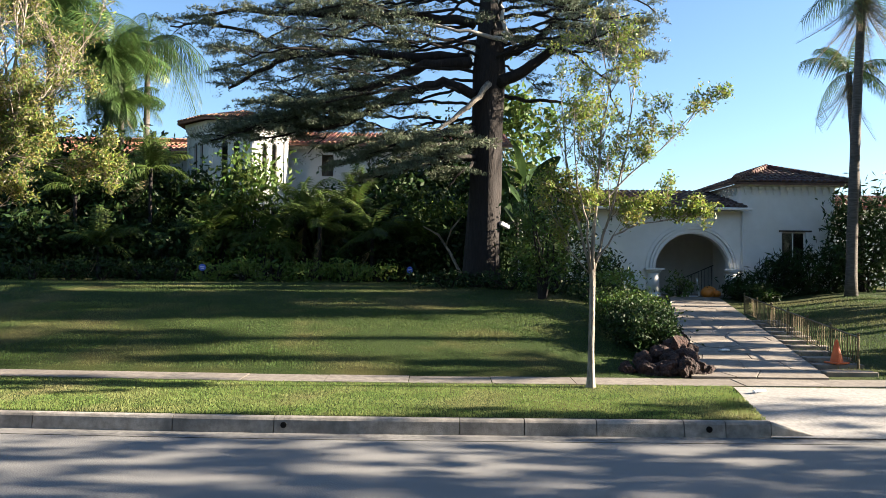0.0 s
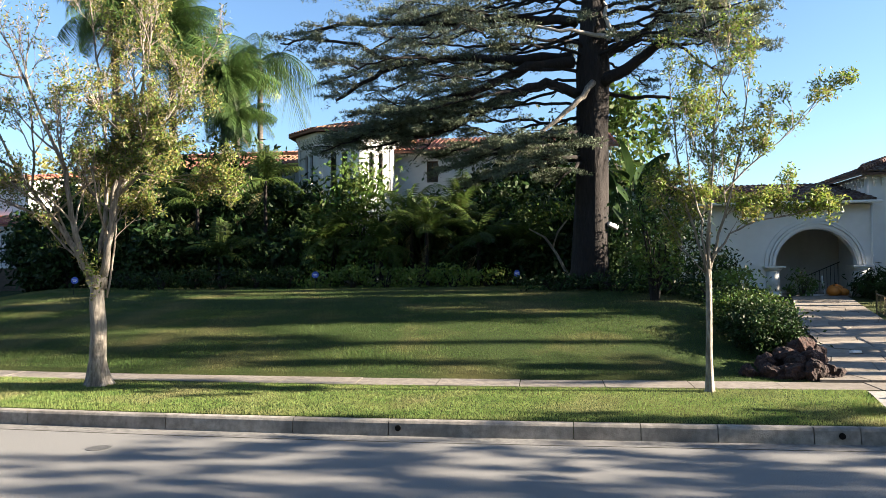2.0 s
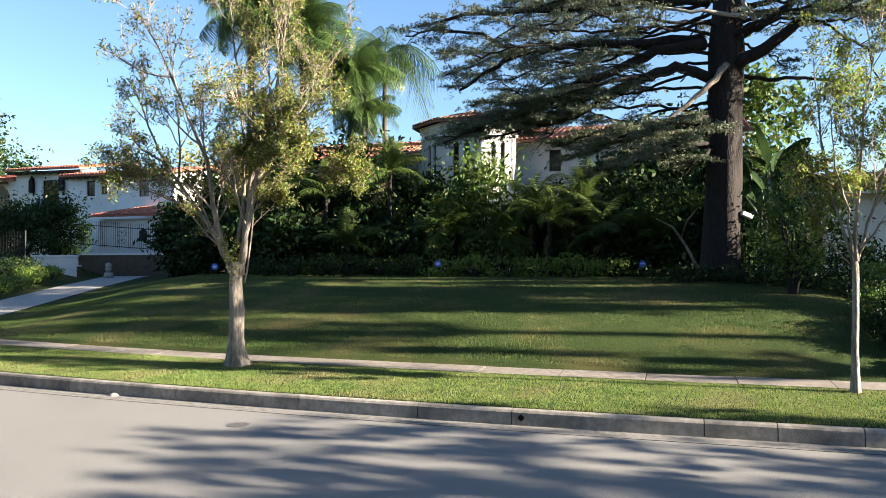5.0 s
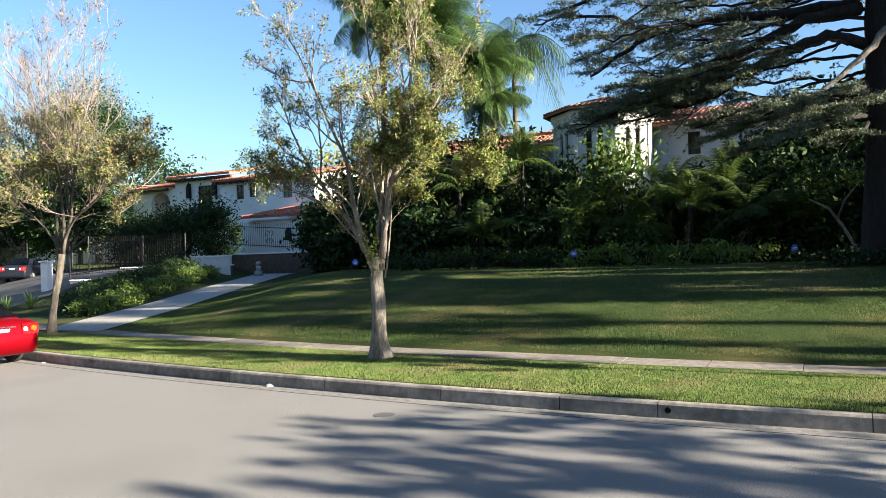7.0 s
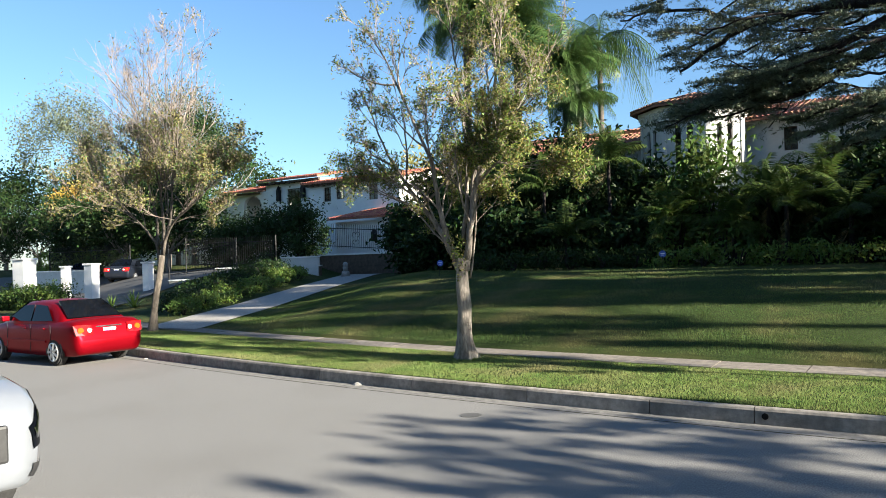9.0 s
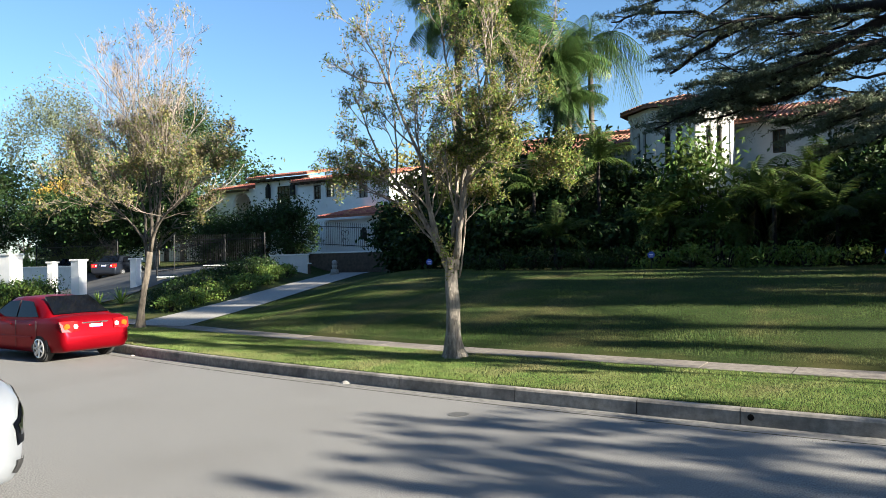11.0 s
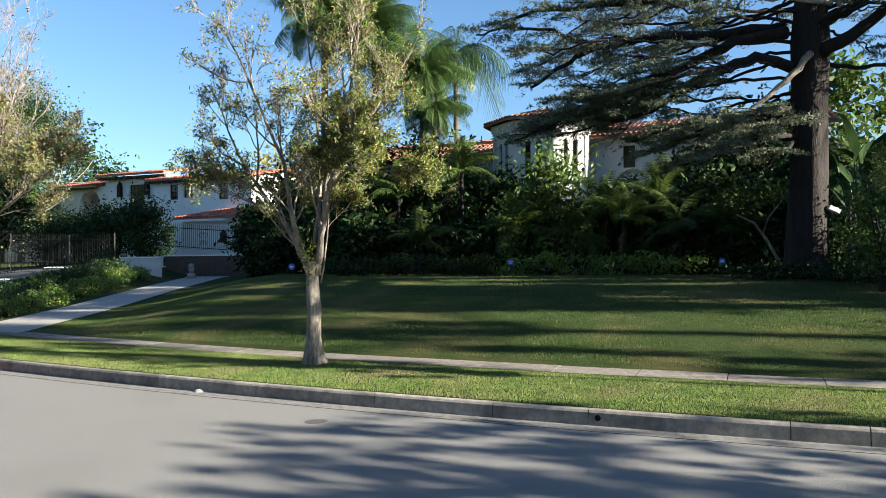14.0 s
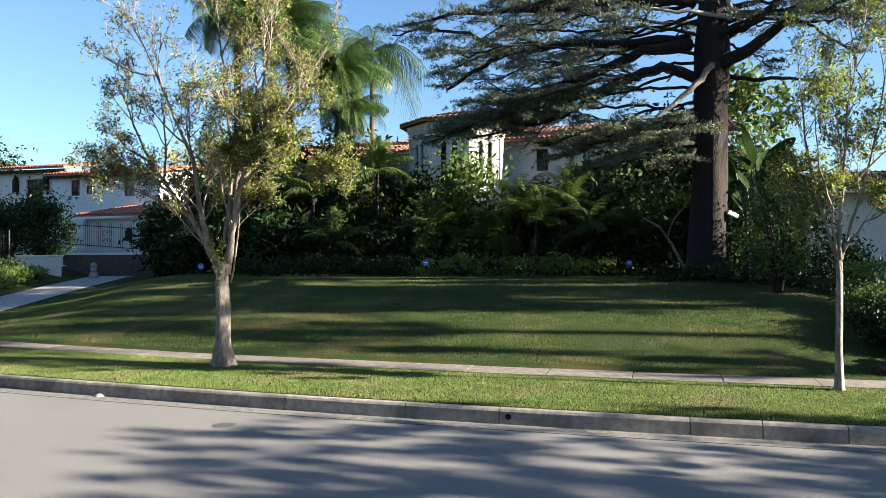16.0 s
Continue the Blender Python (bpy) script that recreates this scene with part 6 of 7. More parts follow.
cx, cy = steps(-66, -31.6, 0.8), steps(18.0, 33.5, 0.7)
for a in cx:
    for b in cy:
        V.append((a, b, ground_z(a, b) + 0.05))
for a in range(len(cx) - 1):
    for b in range(len(cy) - 1):
        X, Y = cx[a], cy[b]
        if Y - kerb_y(max(-48.0, X)) < 3.0 or X > drive_x(Y) - 6.6 or (Y < 21.4 and X < -38.5):
            continue
        k = a * len(cy) + b
        F.append((k, k + len(cy), k + len(cy) + 1, k + 1))
tagged(raw("court_paving", V, F, M["court_shade"], smooth=True), "neighbour's court paving, coloured near-black for its shade", "paving", kind="structure")


def iron_fence(p, q, h, label, lift=0.15, step=0.14, scrolls=True):
    p, q = Vector(p), Vector(q)
    t = empty("iron_fence", Matrix(), label, "fence", "iron fences")
    n = max(2, int((q - p).length / step))
    d = (q - p).normalized()
    zf = lambda v: ground_z(v.x, v.y)
    bm = bmesh.new()
    cyl(bm, (0, 0, 0), (0, 0, h), 0.011, 0.011, 5)
    cyl(bm, (0, 0, h), (0, 0, h + 0.10), 0.018, 0.002, 5)
    me = bpy.data.meshes.new("picket")
    bm.to_mesh(me)
    bm.free()
    me.materials.append(M["iron"])
    z0, z1 = zf(p), zf(q)
    for i in range(n + 1):
        v = p.lerp(q, i / n)
        if scrolls and i % 16 == 8:
            V, F = [], []
            z = z0 + (z1 - z0) * i / n + lift
            for sd in (-1, 1):
                for zz, r in ((h * 0.3, 0.13), (h * 0.62, 0.15)):
                    pts = [Vector((v.x + sd * d.x * (0.02 + r * (1 - math.cos(a)) * 0.8), v.y + sd * d.y * (0.02 + r * (1 - math.cos(a)) * 0.8), z + zz + r * math.sin(a))) for a in [k * 0.5 for k in range(11)]]
                    tube(V, F, pts, [0.014] * len(pts), 5)
            tagged(raw("scrollwork", V, F, M["iron"], t, "wrought iron scrollwork"), kind="stuff")
        o = new("picket", me)
        o.parent = t
        o.matrix_local = pose(v.x, v.y, z0 + (z1 - z0) * i / n + lift)
    for hh in (0.1, h * 0.86):
        V, F = [], []
        tube(V, F, [(p.x, p.y, z0 + lift + hh), (q.x, q.y, z1 + lift + hh)], [0.022, 0.022], 5)
        raw("fence_rail", V, F, M["iron"], t)
    for v, z in ((p, z0), (q, z1)):
        part("fence_post", cyl(bmesh.new(), (v.x, v.y, z - 0.2), (v.x, v.y, z + lift + h + 0.12), 0.04, 0.04, 8), M["iron"], t)
    return t


def low_wall(p, q, h, label, mat="stucco_shaded", th=0.25):
    p, q = Vector(p), Vector(q)
    L = (q - p).length
    a = math.degrees(math.atan2(q.y - p.y, q.x - p.x))
    g = min(ground_z(p.x, p.y), ground_z(q.x, q.y))
    t = empty("garden_wall", pose(p.x, p.y, g, 0, 0, a), label, "wall", "garden walls")
    part("wall_body", boxed(0, L, -th / 2, th / 2, -0.4, h, 0.01), M[mat], t)
    part("coping", boxed(-0.03, L + 0.03, -th / 2 - 0.04, th / 2 + 0.04, h, h + 0.07, 0.015), M["trim"], t)


low_wall((-33.0, 24.9), (-30.6, 27.2), 0.18, "low grey garden wall under an iron fence", "concrete")
iron_fence((-33.0, 24.9), (-30.6, 27.2), 1.35, "dark iron fence with scrollwork on a low wall", 0.4)
low_wall((-36.0, 30.5), (-29.8, 32.7), 0.55, "dark garden wall below a white balustrade", "wood_dark")
low_wall((-32.0, 31.85), (-29.85, 32.6), 1.05, "white panelled balustrade on a dark wall")
iron_fence((-36.2, 28.5), (-30.2, 29.6), 1.5, "dark iron fence before the clipped hedge", 0.5)
low_wall((-32.6, 35.0), (-24.4, 35.0), 1.05, "dark wall below the iron gate", "wood_dark")
iron_fence((-32.4, 34.9), (-24.6, 34.9), 1.35, "black iron gate railing with scroll panels", 1.1)
low_wall((-48.0, 23.0), (-41.4, 22.3), 0.6, "white curved garden wall with iron railing")
low_wall((-56, 30), (-44, 27.5), 1.3, "pale stucco boundary wall")
iron_fence((-58, 33), (-45, 31), 1.9, "iron fence with gilded tips before a hedge", 0.3)

# lanterns on the neighbour's walls
def lantern(x, y, z, h=0.75, label="black iron wall lantern"):
    t = empty("wall_lantern", pose(x, y, z), label, "lantern", "wall lanterns")
    part("cage", boxed(-0.15, 0.15, -0.36, -0.06, -h * 0.4, h * 0.3, 0.02), M["iron"], t)
    bm = bmesh.new()
    cyl(bm, (0, -0.21, h * 0.3), (0, -0.21, h * 0.6), 0.2, 0.02, 8)
    part("roof", bm, M["iron"], t)
    part("bracket", boxed(-0.03, 0.03, -0.1, 0.0, -h * 0.6, h * 0.5), M["iron"], t)


lantern(-29.9, 38.0, 3.75)
lantern(-43.8, 43.7, 7.6, 1.2, "large ornate black iron wall lantern")
lantern(-41.2, 43.7, 7.65, 1.2, "large ornate black iron wall lantern")
bl = empty("window_balcony", pose(-42.5, 43.7, 5.5), "black iron balconet under the upper window", "balcony")
part("balcony_floor", boxed(-1.1, 1.1, -0.4, 0, 0, 0.06), M["iron"], bl)
part("balcony_rail", boxed(-1.1, 1.1, -0.4, -0.37, 0.86, 0.9), M["iron"], bl)
for i in range(16):
    X = -1.08 + i * 0.144
    part("baluster", cyl(bmesh.new(), (X, -0.385, 0.06), (X, -0.385, 0.87), 0.012, 0.012, 5), M["iron"], bl)

# bank planting beside the drive
random.seed(15)
for i in range(16):
    Y = 18.6 + i * 0.82
    X = drive_x(Y) - 2.15 - 0.5 * (i % 2) - 0.05 * i
    shrub("bank_shrub", X, Y, (0.52, 0.5, 0.5 + 0.08 * (i % 3)), 760, "leaf_bright" if i % 3 else "leaf_mid", "clipped bright green shrub on the bank", leaf=(0.12, 0.055), clumps=22, group="bank shrubs")
for i in range(12):
    Y = 19.2 + i * 0.95
    X = drive_x(Y) - 3.6 - 0.06 * i
    shrub("bank_hedge", X, Y, (0.75, 0.6, 0.85), 620, "leaf_shade_dark", "dark hedge plant behind the bank shrubs", leaf=(0.14, 0.06), clumps=22, group="bank hedge")
for i in range(9):
    shrub("front_hedge", -44.5 + i * 0.9, 20.6, (0.75, 0.6, 1.1), 700, "leaf_mid", "green hedge plant before the white wall", leaf=(0.16, 0.07), clumps=18, group="front hedge")
for i in range(8):
    shrub("wall_shrub", -42.2 + i * 0.82, 21.4 + 0.15 * (i % 2), (0.7, 0.55, 1.15 + 0.1 * (i % 3)), 700, "leaf_mid" if i % 3 else "leaf_bright", "green shrub in front of the white court wall", leaf=(0.15, 0.06), clumps=20, group="wall shrubs")
for i in range(8):
    shrub("court_hedge", -64 + i * 2.2, 36.0 - 0.4 * i, (1.5, 0.9, 1.9), 700, "leaf_bright", "sunlit clipped hedge beyond the court", leaf=(0.26, 0.12), clumps=24, group="court hedge")


def agave(x, y, s, mat, label):
    t = empty("spiky_plant", pose(x, y, ground_z(x, y)), label, "plant")
    for i in range(26):
        a = i * 2.4
        el = radians(15 + 65 * (i / 26))
        d = Vector((math.cos(a) * math.cos(el), math.sin(a) * math.cos(el), math.sin(el)))
        side = Vector((-math.sin(a), math.cos(a), 0)) * 0.035 * s
        m = d * 0.45 * s
        e = d * 0.95 * s - Vector((0, 0, 0.1 * s))
        raw("blade", [tuple(-side * 0.6), tuple(side * 0.6), tuple(m + side), tuple(e), tuple(m - side), tuple(m * 0.6 + Vector((0, 0, -0.03)))], [(0, 1, 2, 4), (4, 2, 3), (0, 5, 1)], M[mat], t)


agave(-29.5, 20.4, 1.0, "leaf_bright", "yellow-green spiky plant beside the drive")
agave(-31.4, 20.6, 0.8, "leaf_bright", "yellow-green spiky plant beside the gate pier")
bm = bmesh.new()
cyl(bm, (0, 0, 0), (0, 0, 0.3), 0.26, 0.2, 16)
cyl(bm, (0, 0, 0.3), (0, 0, 0.55), 0.12, 0.16, 16)
bmesh.ops.create_icosphere(bm, subdivisions=2, radius=0.16, matrix=Matrix.Translation((0, 0, 0.66)))
og = link_mesh("garden_ornament", bm, M["concrete"], smooth=True)
og.matrix_world = pose(-27.9, 32.6, ground_z(-27.9, 32.6))
tagged(og, "small pale stone garden ornament beside the drive", "ornament")

# pale house beyond the court
fh = empty("distant_house", Matrix(), "pale stucco house half hidden beyond trees", "house")
wall(fh, -78, -56, 52, 1.0, 8.0, [rect_loop(-72, -70.8, 4.8, 6.4), rect_loop(-66, -64.8, 4.8, 6.4), rect_loop(-61, -59.8, 1.8, 3.6)], 0.3)
for a, z0, z1 in ((-72, 4.8, 6.4), (-66, 4.8, 6.4), (-61, 1.8, 3.6)):
    window_in(fh, a, a + 1.2, 52, z0, z1)
roof_slope(fh, (-78.5, 51.3, 8.1), (-55.5, 51.3, 8.1), (-55.5, 56, 9.4), (-78.5, 56, 9.4), M["tile"])
part("side_wall", boxed(-56, -55.7, 52, 60, 1.0, 8.0), M["stucco"], fh)


# ---- cars ----
def loft(sections, closed_ends=True):
    V, F = [], []
    k = len(sections[0])
    for s in sections:
        V += s
    for i in range(len(sections) - 1):
        for j in range(k):
            a, b = i * k + j, i * k + (j + 1) % k
            F.append((a, b, b + k, a + k))
    if closed_ends:
        F.append(tuple(range(k))[::-1])
        F.append(tuple((len(sections) - 1) * k + j for j in range(k)))
    return V, F


def ring_of(x, hw, zb, zt, crown, tuck=0.9, n=4):
    """A car's cross-section at x: half width hw from sill zb to shoulder zt, with a crowned top."""
    h = [(0.0, zb), (hw * tuck * 0.9, zb), (hw * tuck, zb + 0.02), (hw * 0.985, zb + (zt - zb) * 0.25), (hw, zb + (zt - zb) * 0.55), (hw * 0.985, zb + (zt - zb) * 0.82), (hw * 0.95, zt - 0.015), (hw * 0.88, zt + crown * 0.25), (hw * 0.5, zt + crown * 0.85), (0.0, zt + crown)]
    right = [(x, y, z) for y, z in h]
    left = [(x, -y, z) for y, z in h[1:-1]][::-1]
    return right + left


def wheel(parent, x, y, r, w, out):
    whl = new("wheel")
    whl.parent = parent
    whl.location = (x, y, r)
    bm = bmesh.new()
    bmesh.ops.create_cone(bm, cap_ends=True, segments=32, radius1=r, radius2=r, depth=w, matrix=pose(0, 0, 0, 90))
    bmesh.ops.bevel(bm, geom=[e for e in bm.edges if abs(e.verts[0].co.y - e.verts[1].co.y) < 1e-4], offset=0.03, segments=2, affect="EDGES")
    part("tyre", bm, M["rubber"], whl, smooth=False)
    bm = bmesh.new()
    bmesh.ops.create_cone(bm, cap_ends=True, segments=28, radius1=r * 0.66, radius2=r * 0.66, depth=0.02, matrix=pose(0, out * (w / 2 + 0.004), 0, 90))
    part("rim_dish", bm, M["black_plastic"], whl)
    bm = bmesh.new()
    cyl(bm, (0, out * (w / 2 + 0.01), 0), (0, out * (w / 2 + 0.03), 0), r * 0.17, r * 0.15, 16)
    for i in range(7):
        a = 2 * math.pi * i / 7
        c, s = math.cos(a), math.sin(a)
        cyl(bm, (c * r * 0.1, out * (w / 2 + 0.02), s * r * 0.1), (c * r * 0.64, out * (w / 2 + 0.018), s * r * 0.64), 0.036, 0.026, 6)
    V, F = [], []
    tube(V, F, [(math.cos(2 * math.pi * i / 28) * r * 0.65, out * (w / 2 + 0.014), math.sin(2 * math.pi * i / 28) * r * 0.65) for i in range(29)], [0.018] * 29, 6)
    part("rim", bm, M["alloy"], whl, "silver alloy rim")
    raw("rim_lip", V, F, M["alloy"], whl)


def side_glass(parent, poly, y, sgn, th=0.012):
    V = [(x, y + sgn * dy, z) for x, z, dy in poly] + [(x, y + sgn * (dy - th), z) for x, z, dy in poly]
    n = len(poly)
    raw("side_window", V, [tuple(range(n)), tuple(range(2 * n - 1, n - 1, -1))] + [(i, (i + 1) % n, (i + 1) % n + n, i + n) for i in range(n)], M["car_glass"], parent)


def car(name, m, paint, label, L, hw, body, cabin, wheels, r, category="car"):
    """body: (x, half width, sill, shoulder, crown); cabin: (x, half width at belt, belt z, half width at roof, roof z)."""
    t = empty(name, m, label, category)
    V, F = loft([ring_of(*b) for b in body])
    raw("body", V, F, M[paint], t, smooth=True)
    secs = []
    for x, w0, z0, w1, z1 in cabin:
        h = [(w0, z0 - 0.06), (w0, z0), (w0 + (w1 - w0) * 0.55, z0 + (z1 - z0) * 0.6), (w1, z0 + (z1 - z0) * 0.9), (w1 * 0.86, z1 - 0.008), (0.0, z1 + 0.012)]
        secs.append([(x, y, z) for y, z in h] + [(x, -y, z) for y, z in h[:-1]][::-1])
    V, F = loft(secs)
    raw("cabin", V, F, M[paint], t, smooth=True)
    for x in wheels:
        for sd in (-1, 1):
            bm = bmesh.new()
            bmesh.ops.create_cone(bm, cap_ends=True, segments=32, radius1=r * 1.13, radius2=r * 1.13, depth=0.24, matrix=pose(x, sd * (hw - 0.134), r + 0.02, 90))
            bmesh.ops.bisect_plane(bm, geom=bm.verts[:] + bm.edges[:] + bm.faces[:], plane_co=(0, 0, r * 0.8), plane_no=(0, 0, -1), clear_outer=True)
            part("wheel_arch", bm, M["black_plastic"], t)
            wheel(t, x, sd * (hw - 0.105), r, 0.2, sd)
    return t


def flat_patch(name, parent, corners, mat, label="", th=0.012, normal=None):
    c = [Vector(v) for v in corners]
    n = normal or (c[1] - c[0]).cross(c[2] - c[0]).normalized()
    n = Vector(n)
    k = len(c)
    return raw(name, [v + n * th for v in c] + [v - n * th for v in c], [tuple(range(k)), tuple(range(2 * k - 1, k - 1, -1))] + [(i, i + k, (i + 1) % k + k, (i + 1) % k) for i in range(k)], M[mat], parent, label)


def sedan(m, paint, label, name="sedan_car"):
    t = car(name, m, paint, label, 4.53, 0.86,
            [(0.0, 0.70, 0.42, 0.60, 0.0), (0.03, 0.78, 0.33, 0.70, 0.0), (0.09, 0.82, 0.27, 0.84, 0.04), (0.15, 0.83, 0.25, 0.96, 0.05), (0.3, 0.845, 0.22, 1.0, 0.06), (0.75, 0.855, 0.2, 1.0, 0.06), (1.4, 0.86, 0.19, 0.965, 0.05), (2.4, 0.86, 0.19, 0.94, 0.05), (3.2, 0.86, 0.19, 0.92, 0.08), (3.9, 0.845, 0.2, 0.84, 0.08), (4.3, 0.81, 0.23, 0.74, 0.06), (4.46, 0.72, 0.3, 0.64, 0.03), (4.53, 0.58, 0.38, 0.56, 0.0)],
            [(0.62, 0.78, 0.99, 0.70, 1.03), (0.9, 0.80, 0.98, 0.66, 1.20), (1.25, 0.81, 0.97, 0.61, 1.39), (1.6, 0.815, 0.96, 0.60, 1.455), (2.1, 0.815, 0.95, 0.60, 1.475), (2.5, 0.815, 0.945, 0.60, 1.45), (2.85, 0.81, 0.94, 0.62, 1.30), (3.2, 0.79, 0.93, 0.66, 1.10), (3.42, 0.76, 0.92, 0.7, 0.98)], (0.93, 3.53), 0.315)
    flat_patch("rear_window", t, [(0.66, 0.66, 1.075), (0.66, -0.66, 1.075), (1.26, -0.53, 1.455), (1.26, 0.53, 1.455)], "car_glass", th=0.018)
    flat_patch("windscreen", t, [(3.36, -0.64, 1.04), (3.36, 0.64, 1.04), (2.66, 0.52, 1.415), (2.66, -0.52, 1.415)], "car_glass", th=0.02)
    for sd in (-1, 1):
        for a in ([(1.02, 1.02), (1.42, 1.36), (1.92, 1.385), (1.92, 1.0)], [(1.98, 1.0), (1.98, 1.385), (2.42, 1.36), (2.98, 1.06), (2.98, 0.99)]):
            V = []
            for x, z in a:
                f = (z - 0.96) / 0.5
                V.append((x, sd * (0.832 - 0.13 * f - (0.06 * max(0, f - 0.55))), z))
            flat_patch("side_window", t, V, "car_glass", th=0.012, normal=(0, sd * 0.96, 0.25))
        for x in (1.05, 1.95, 3.05):
            part("door_gap", boxed(x - 0.004, x + 0.004, sd * 0.862 - 0.004, sd * 0.862 + 0.004, 0.3, 0.93), M["black_plastic"], t)
        for x in (1.3, 2.15):
            part("door_handle", boxed(x, x + 0.17, sd * 0.868 - 0.014, sd * 0.868 + 0.014, 0.82, 0.85, 0.008), M[paint], t)
        part("side_moulding", boxed(1.25, 3.1, sd * 0.868 - 0.01, sd * 0.868 + 0.01, 0.52, 0.57, 0.006), M[paint], t)
        mb = boxed(2.92, 3.06, sd * 0.95 - 0.1, sd * 0.95 + 0.08, 0.98, 1.11, 0.03)
        part("wing_mirror", mb, M[paint], t)
        lamp = flat_patch("tail_lamp", t, [(0.03, sd * 0.42, 0.71), (0.025, sd * 0.62, 0.69), (0.06, sd * 0.81, 0.70), (0.13, sd * 0.845, 0.93), (0.09, sd * 0.62, 0.94), (0.08, sd * 0.44, 0.92)], "red_lens", "red tail lamp", 0.02, normal=(-1, 0, 0.1))
        for yy, mt in ((0.50, "clear_lens"), (0.70, "amber_lens")):
            bm = bmesh.new()
            cyl(bm, (0.10, sd * yy, 0.81), (0.022 + (0.015 if yy > 0.6 else 0), sd * yy, 0.81), 0.062 if yy < 0.6 else 0.078, 0.05 if yy < 0.6 else 0.07, 16)
            part("lens", bm, M[mt], lamp)
    part("trunk_trim", boxed(0.075, 0.105, -0.32, 0.32, 0.86, 0.89, 0.008), M["chrome"], t, "chrome strip over the plate")
    plate = part("number_plate", boxed(0.055, 0.085, -0.155, 0.155, 0.70, 0.84, 0.004), M["plate"], t, "white number plate with plain bars")
    part("bar", boxed(0.052, 0.0545, -0.11, 0.11, 0.75, 0.79), M["bar_blue"], plate)
    part("bumper_gap", boxed(0.035, 0.06, -0.72, 0.72, 0.625, 0.635), M["black_plastic"], t)
    part("antenna", cyl(bmesh.new(), (1.3, 0, 1.43), (1.2, 0, 1.72), 0.006, 0.003, 6), M["black_plastic"], t)
    part("underbody", boxed(0.8, 4.0, -0.62, 0.62, 0.17, 0.24), M["rubber"], t)
    return t


sedan(pose(-16.30, 10.58, 0.004, 0, 0, 178.0), "red_paint", "shiny red sedan parked along the kerb")
sedan(pose(-44.5, 29.6, ground_z(-45, 30), 0, 0, 120), "dark_paint", "dark sedan parked in the neighbour's court")
sedan(pose(-51.0, 31.0, ground_z(-52, 31), 0, 0, 130), "dark_paint", "dark blue car parked in the neighbour's court")

suv = car("parked_suv", pose(-11.64, 3.10, 0.004, 0, 0, -4.5) @ Matrix.Diagonal((1, 1, 1.2, 1)), "silver_paint", "silver sport utility car parked on the near kerb", 5.0, 0.94,
          [(0.0, 0.80, 0.45, 0.9, 0.0), (0.1, 0.9, 0.35, 1.05, 0.03), (1.0, 0.935, 0.28, 1.1, 0.03), (2.6, 0.94, 0.27, 1.08, 0.03), (3.6, 0.94, 0.27, 1.06, 0.07), (4.2, 0.93, 0.28, 1.03, 0.06), (4.6, 0.91, 0.30, 0.98, 0.05), (4.82, 0.87, 0.31, 0.90, 0.04), (4.94, 0.80, 0.33, 0.78, 0.02), (5.0, 0.62, 0.38, 0.70, 0.0)],
          [(0.15, 0.86, 1.05, 0.70, 1.3), (0.5, 0.88, 1.05, 0.70, 1.7), (1.2, 0.89, 1.05, 0.71, 1.75), (2.4, 0.89, 1.05, 0.71, 1.74), (3.0, 0.88, 1.05, 0.74, 1.5), (3.6, 0.85, 1.05, 0.8, 1.12)], (0.95, 3.95), 0.37)
SUV_NOSE = [(4.45, 0.92, 0.295, 1.0, 0.05), (4.6, 0.91, 0.30, 0.98, 0.05), (4.82, 0.87, 0.31, 0.90, 0.04), (4.94, 0.80, 0.33, 0.78, 0.02), (5.0, 0.62, 0.38, 0.70, 0.0)]


def skin_patch(name, parent, sd, u0, u1, v0, v1, mat, label="", grow=0.012, n=7, rows=(2, 3, 4, 5, 6)):
    """A thin panel that follows the nose of the car: u runs forwards, v upwards."""
    rings = [ring_of(*q) for q in SUV_NOSE]

    def sample(u, v):
        a, b = u * (len(rings) - 1), v * (len(rows) - 1)
        i0, j0 = min(len(rings) - 2, int(a)), min(len(rows) - 2, int(b))
        p = Vector(rings[i0][rows[j0]]).lerp(Vector(rings[i0 + 1][rows[j0]]), a - i0)
        q = Vector(rings[i0][rows[j0 + 1]]).lerp(Vector(rings[i0 + 1][rows[j0 + 1]]), a - i0)
        r = p.lerp(q, b - j0)
        return Vector((r.x + grow * (0.4 + u), sd * (r.y + grow), r.z))

    V, F = [], []
    for i in range(n + 1):
        for k in range(n + 1):
            V.append(sample(u0 + (u1 - u0) * i / n, v0 + (v1 - v0) * k / n))
    for i in range(n):
        for k in range(n):
            a = i * (n + 1) + k
            F.append((a, a + n + 1, a + n + 2, a + 1))
    return raw(name, V, F, M[mat], parent, label, smooth=True)


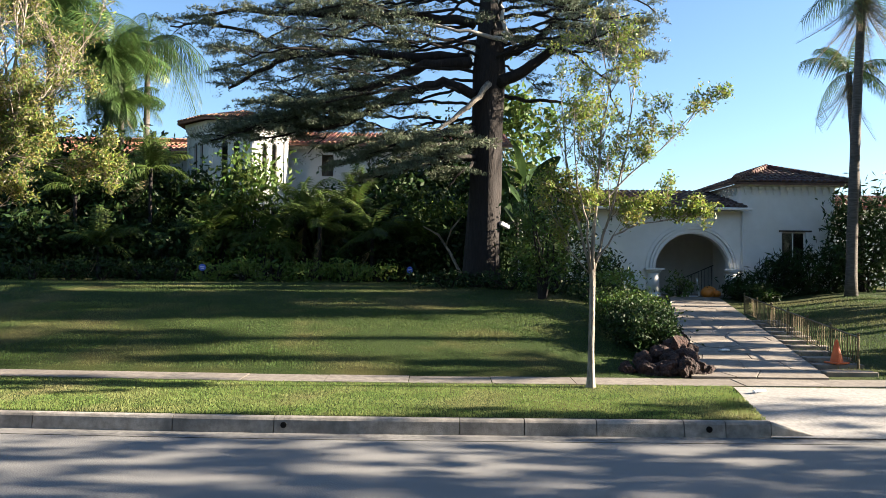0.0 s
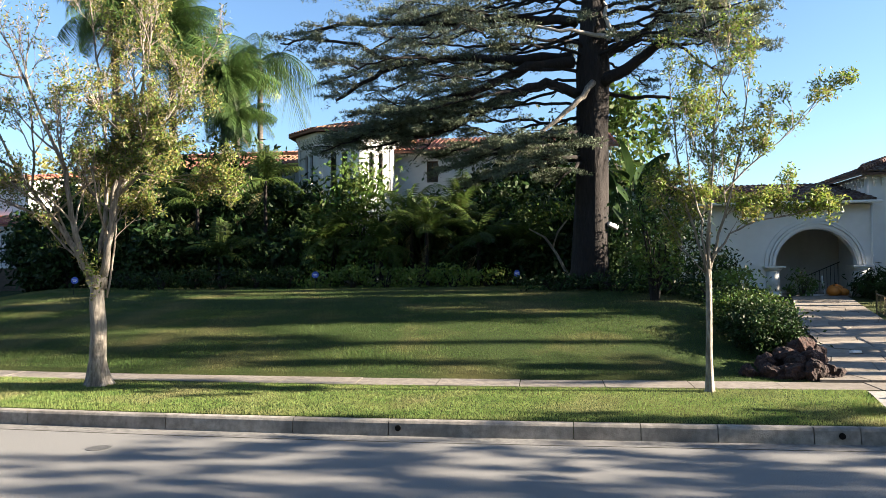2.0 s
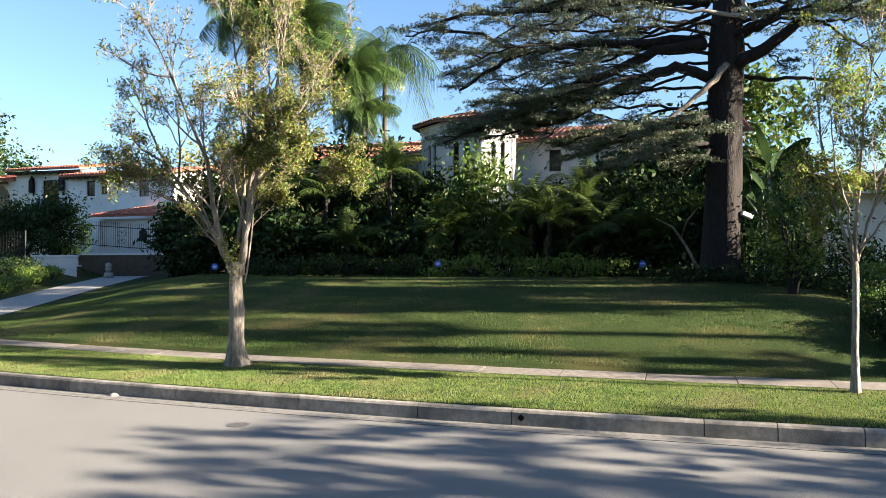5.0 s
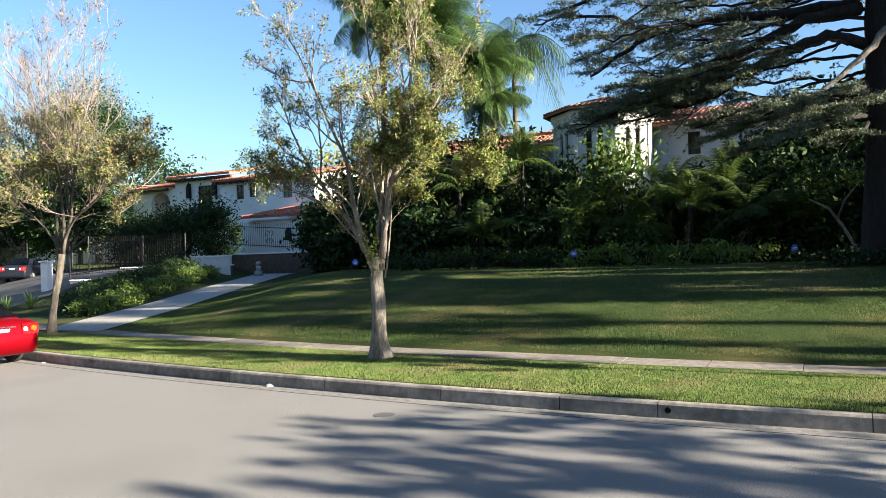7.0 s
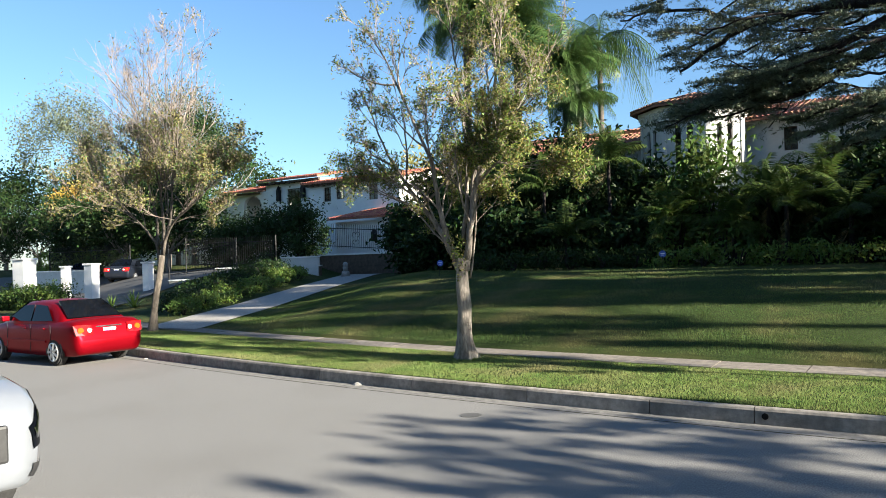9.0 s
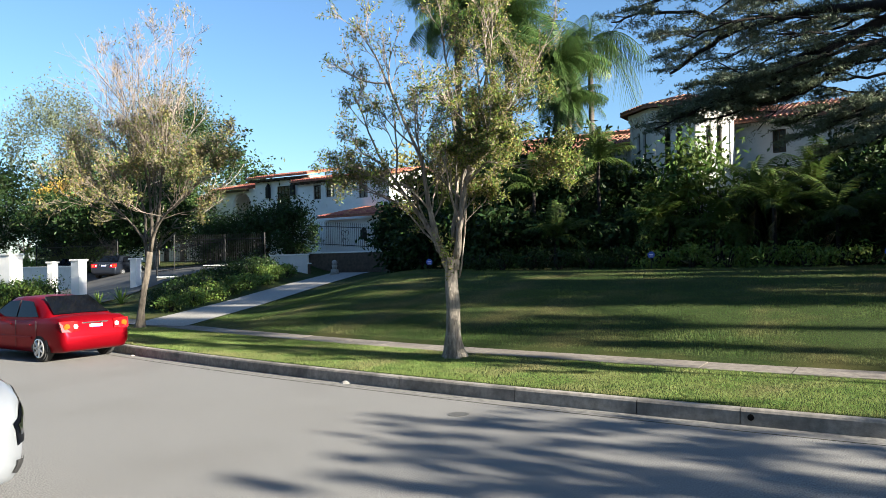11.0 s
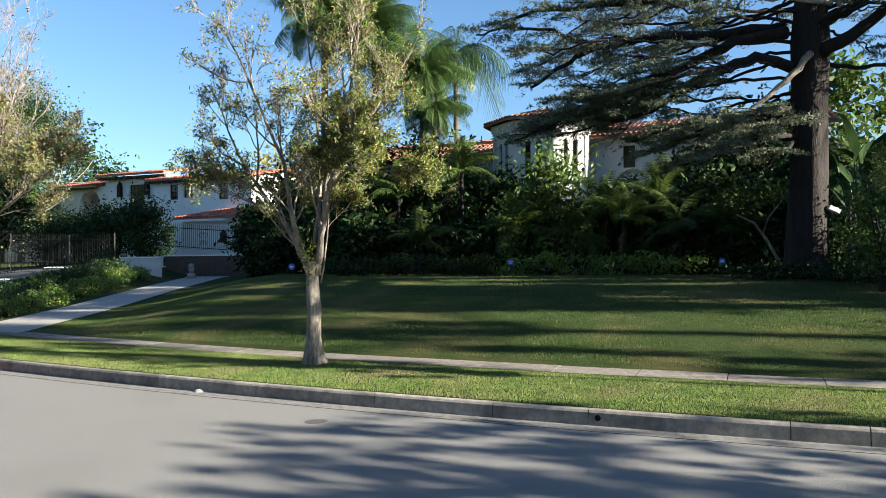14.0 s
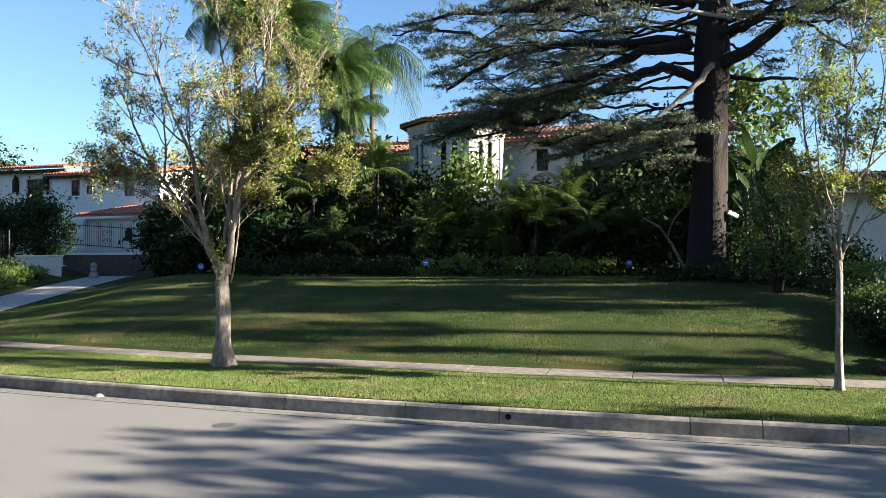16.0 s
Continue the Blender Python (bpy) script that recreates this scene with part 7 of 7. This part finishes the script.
for sd in (-1, 1):
    hl = skin_patch("headlamp", suv, sd, 0.0, 0.82, 0.52, 0.97, "car_glass", "dark glazed headlamp with amber marker")
    skin_patch("marker", hl, sd, 0.20, 0.36, 0.60, 0.70, "amber_lens", "amber marker", 0.016)
    skin_patch("reflector", hl, sd, 0.40, 0.60, 0.66, 0.90, "chrome", "bright reflector", 0.016)
    skin_patch("reflector", hl, sd, 0.64, 0.78, 0.66, 0.88, "chrome", "bright reflector", 0.016)
    skin_patch("fog_lamp_recess", suv, sd, 0.50, 0.82, 0.10, 0.32, "black_plastic", "dark lower air intake")
part("grille", boxed(4.95, 5.005, -0.55, 0.55, 0.52, 0.78, 0.02), M["black_plastic"], suv, "black front grille")
flat_patch("windscreen", suv, [(3.56, -0.76, 1.16), (3.56, 0.76, 1.16), (2.85, 0.66, 1.60), (2.85, -0.66, 1.60)], "car_glass", th=0.02)

# ---- grass ----
def grass(name, xa, xb, ua, ub, n, h, label, mat="blade_dry_shaded"):
    X = rng.uniform(xa, xb, n)
    U = ua + (ub - ua) * rng.uniform(0, 1, n)
    c = np.empty((n, 3))
    for i in range(n):
        y = kerb_y(X[i]) + U[i]
        c[i] = (X[i], y, ground_z(X[i], y))
    keep = np.ones(n, bool)
    keep &= ~((c[:, 1] > 13.5) & (np.abs(c[:, 0] - (5.67 + (c[:, 1] - 13.65) * 0.255)) < 1.3))
    keep &= ~((c[:, 1] > 15) & (np.abs(c[:, 0] - (-20.6 - (c[:, 1] - 15.6) * 0.39)) < 1.4))
    keep &= ~((U < 2.9) & (c[:, 0] > 4.32 + 0.2 * U) & (c[:, 0] < 8.8))
    c = c[keep]
    n = len(c)
    a = rng.uniform(0, 2 * math.pi, n)
    side = np.stack([np.cos(a), np.sin(a), np.zeros(n)], 1) * (0.0042 + 0.0026 * rng.random((n, 1)))
    hh = h * rng.uniform(0.5, 1.25, (n, 1))
    tip = c + np.concatenate([rng.normal(0, 0.35, (n, 2)) * hh, hh], axis=1)
    c = c - np.array((0, 0, 0.02))
    return tagged(quads(name, np.stack([c - side, c + side, tip + side * 0.3, tip - side * 0.3], 1), M[mat]), label, "grass", kind="stuff")


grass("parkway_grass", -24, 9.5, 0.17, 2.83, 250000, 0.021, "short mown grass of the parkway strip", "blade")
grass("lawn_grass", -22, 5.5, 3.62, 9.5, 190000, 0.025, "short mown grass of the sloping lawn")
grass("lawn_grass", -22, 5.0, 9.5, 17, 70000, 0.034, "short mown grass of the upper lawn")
grass("lawn_grass", 7.6, 17, 3.6, 17, 30000, 0.06, "short mown grass beside the railing")
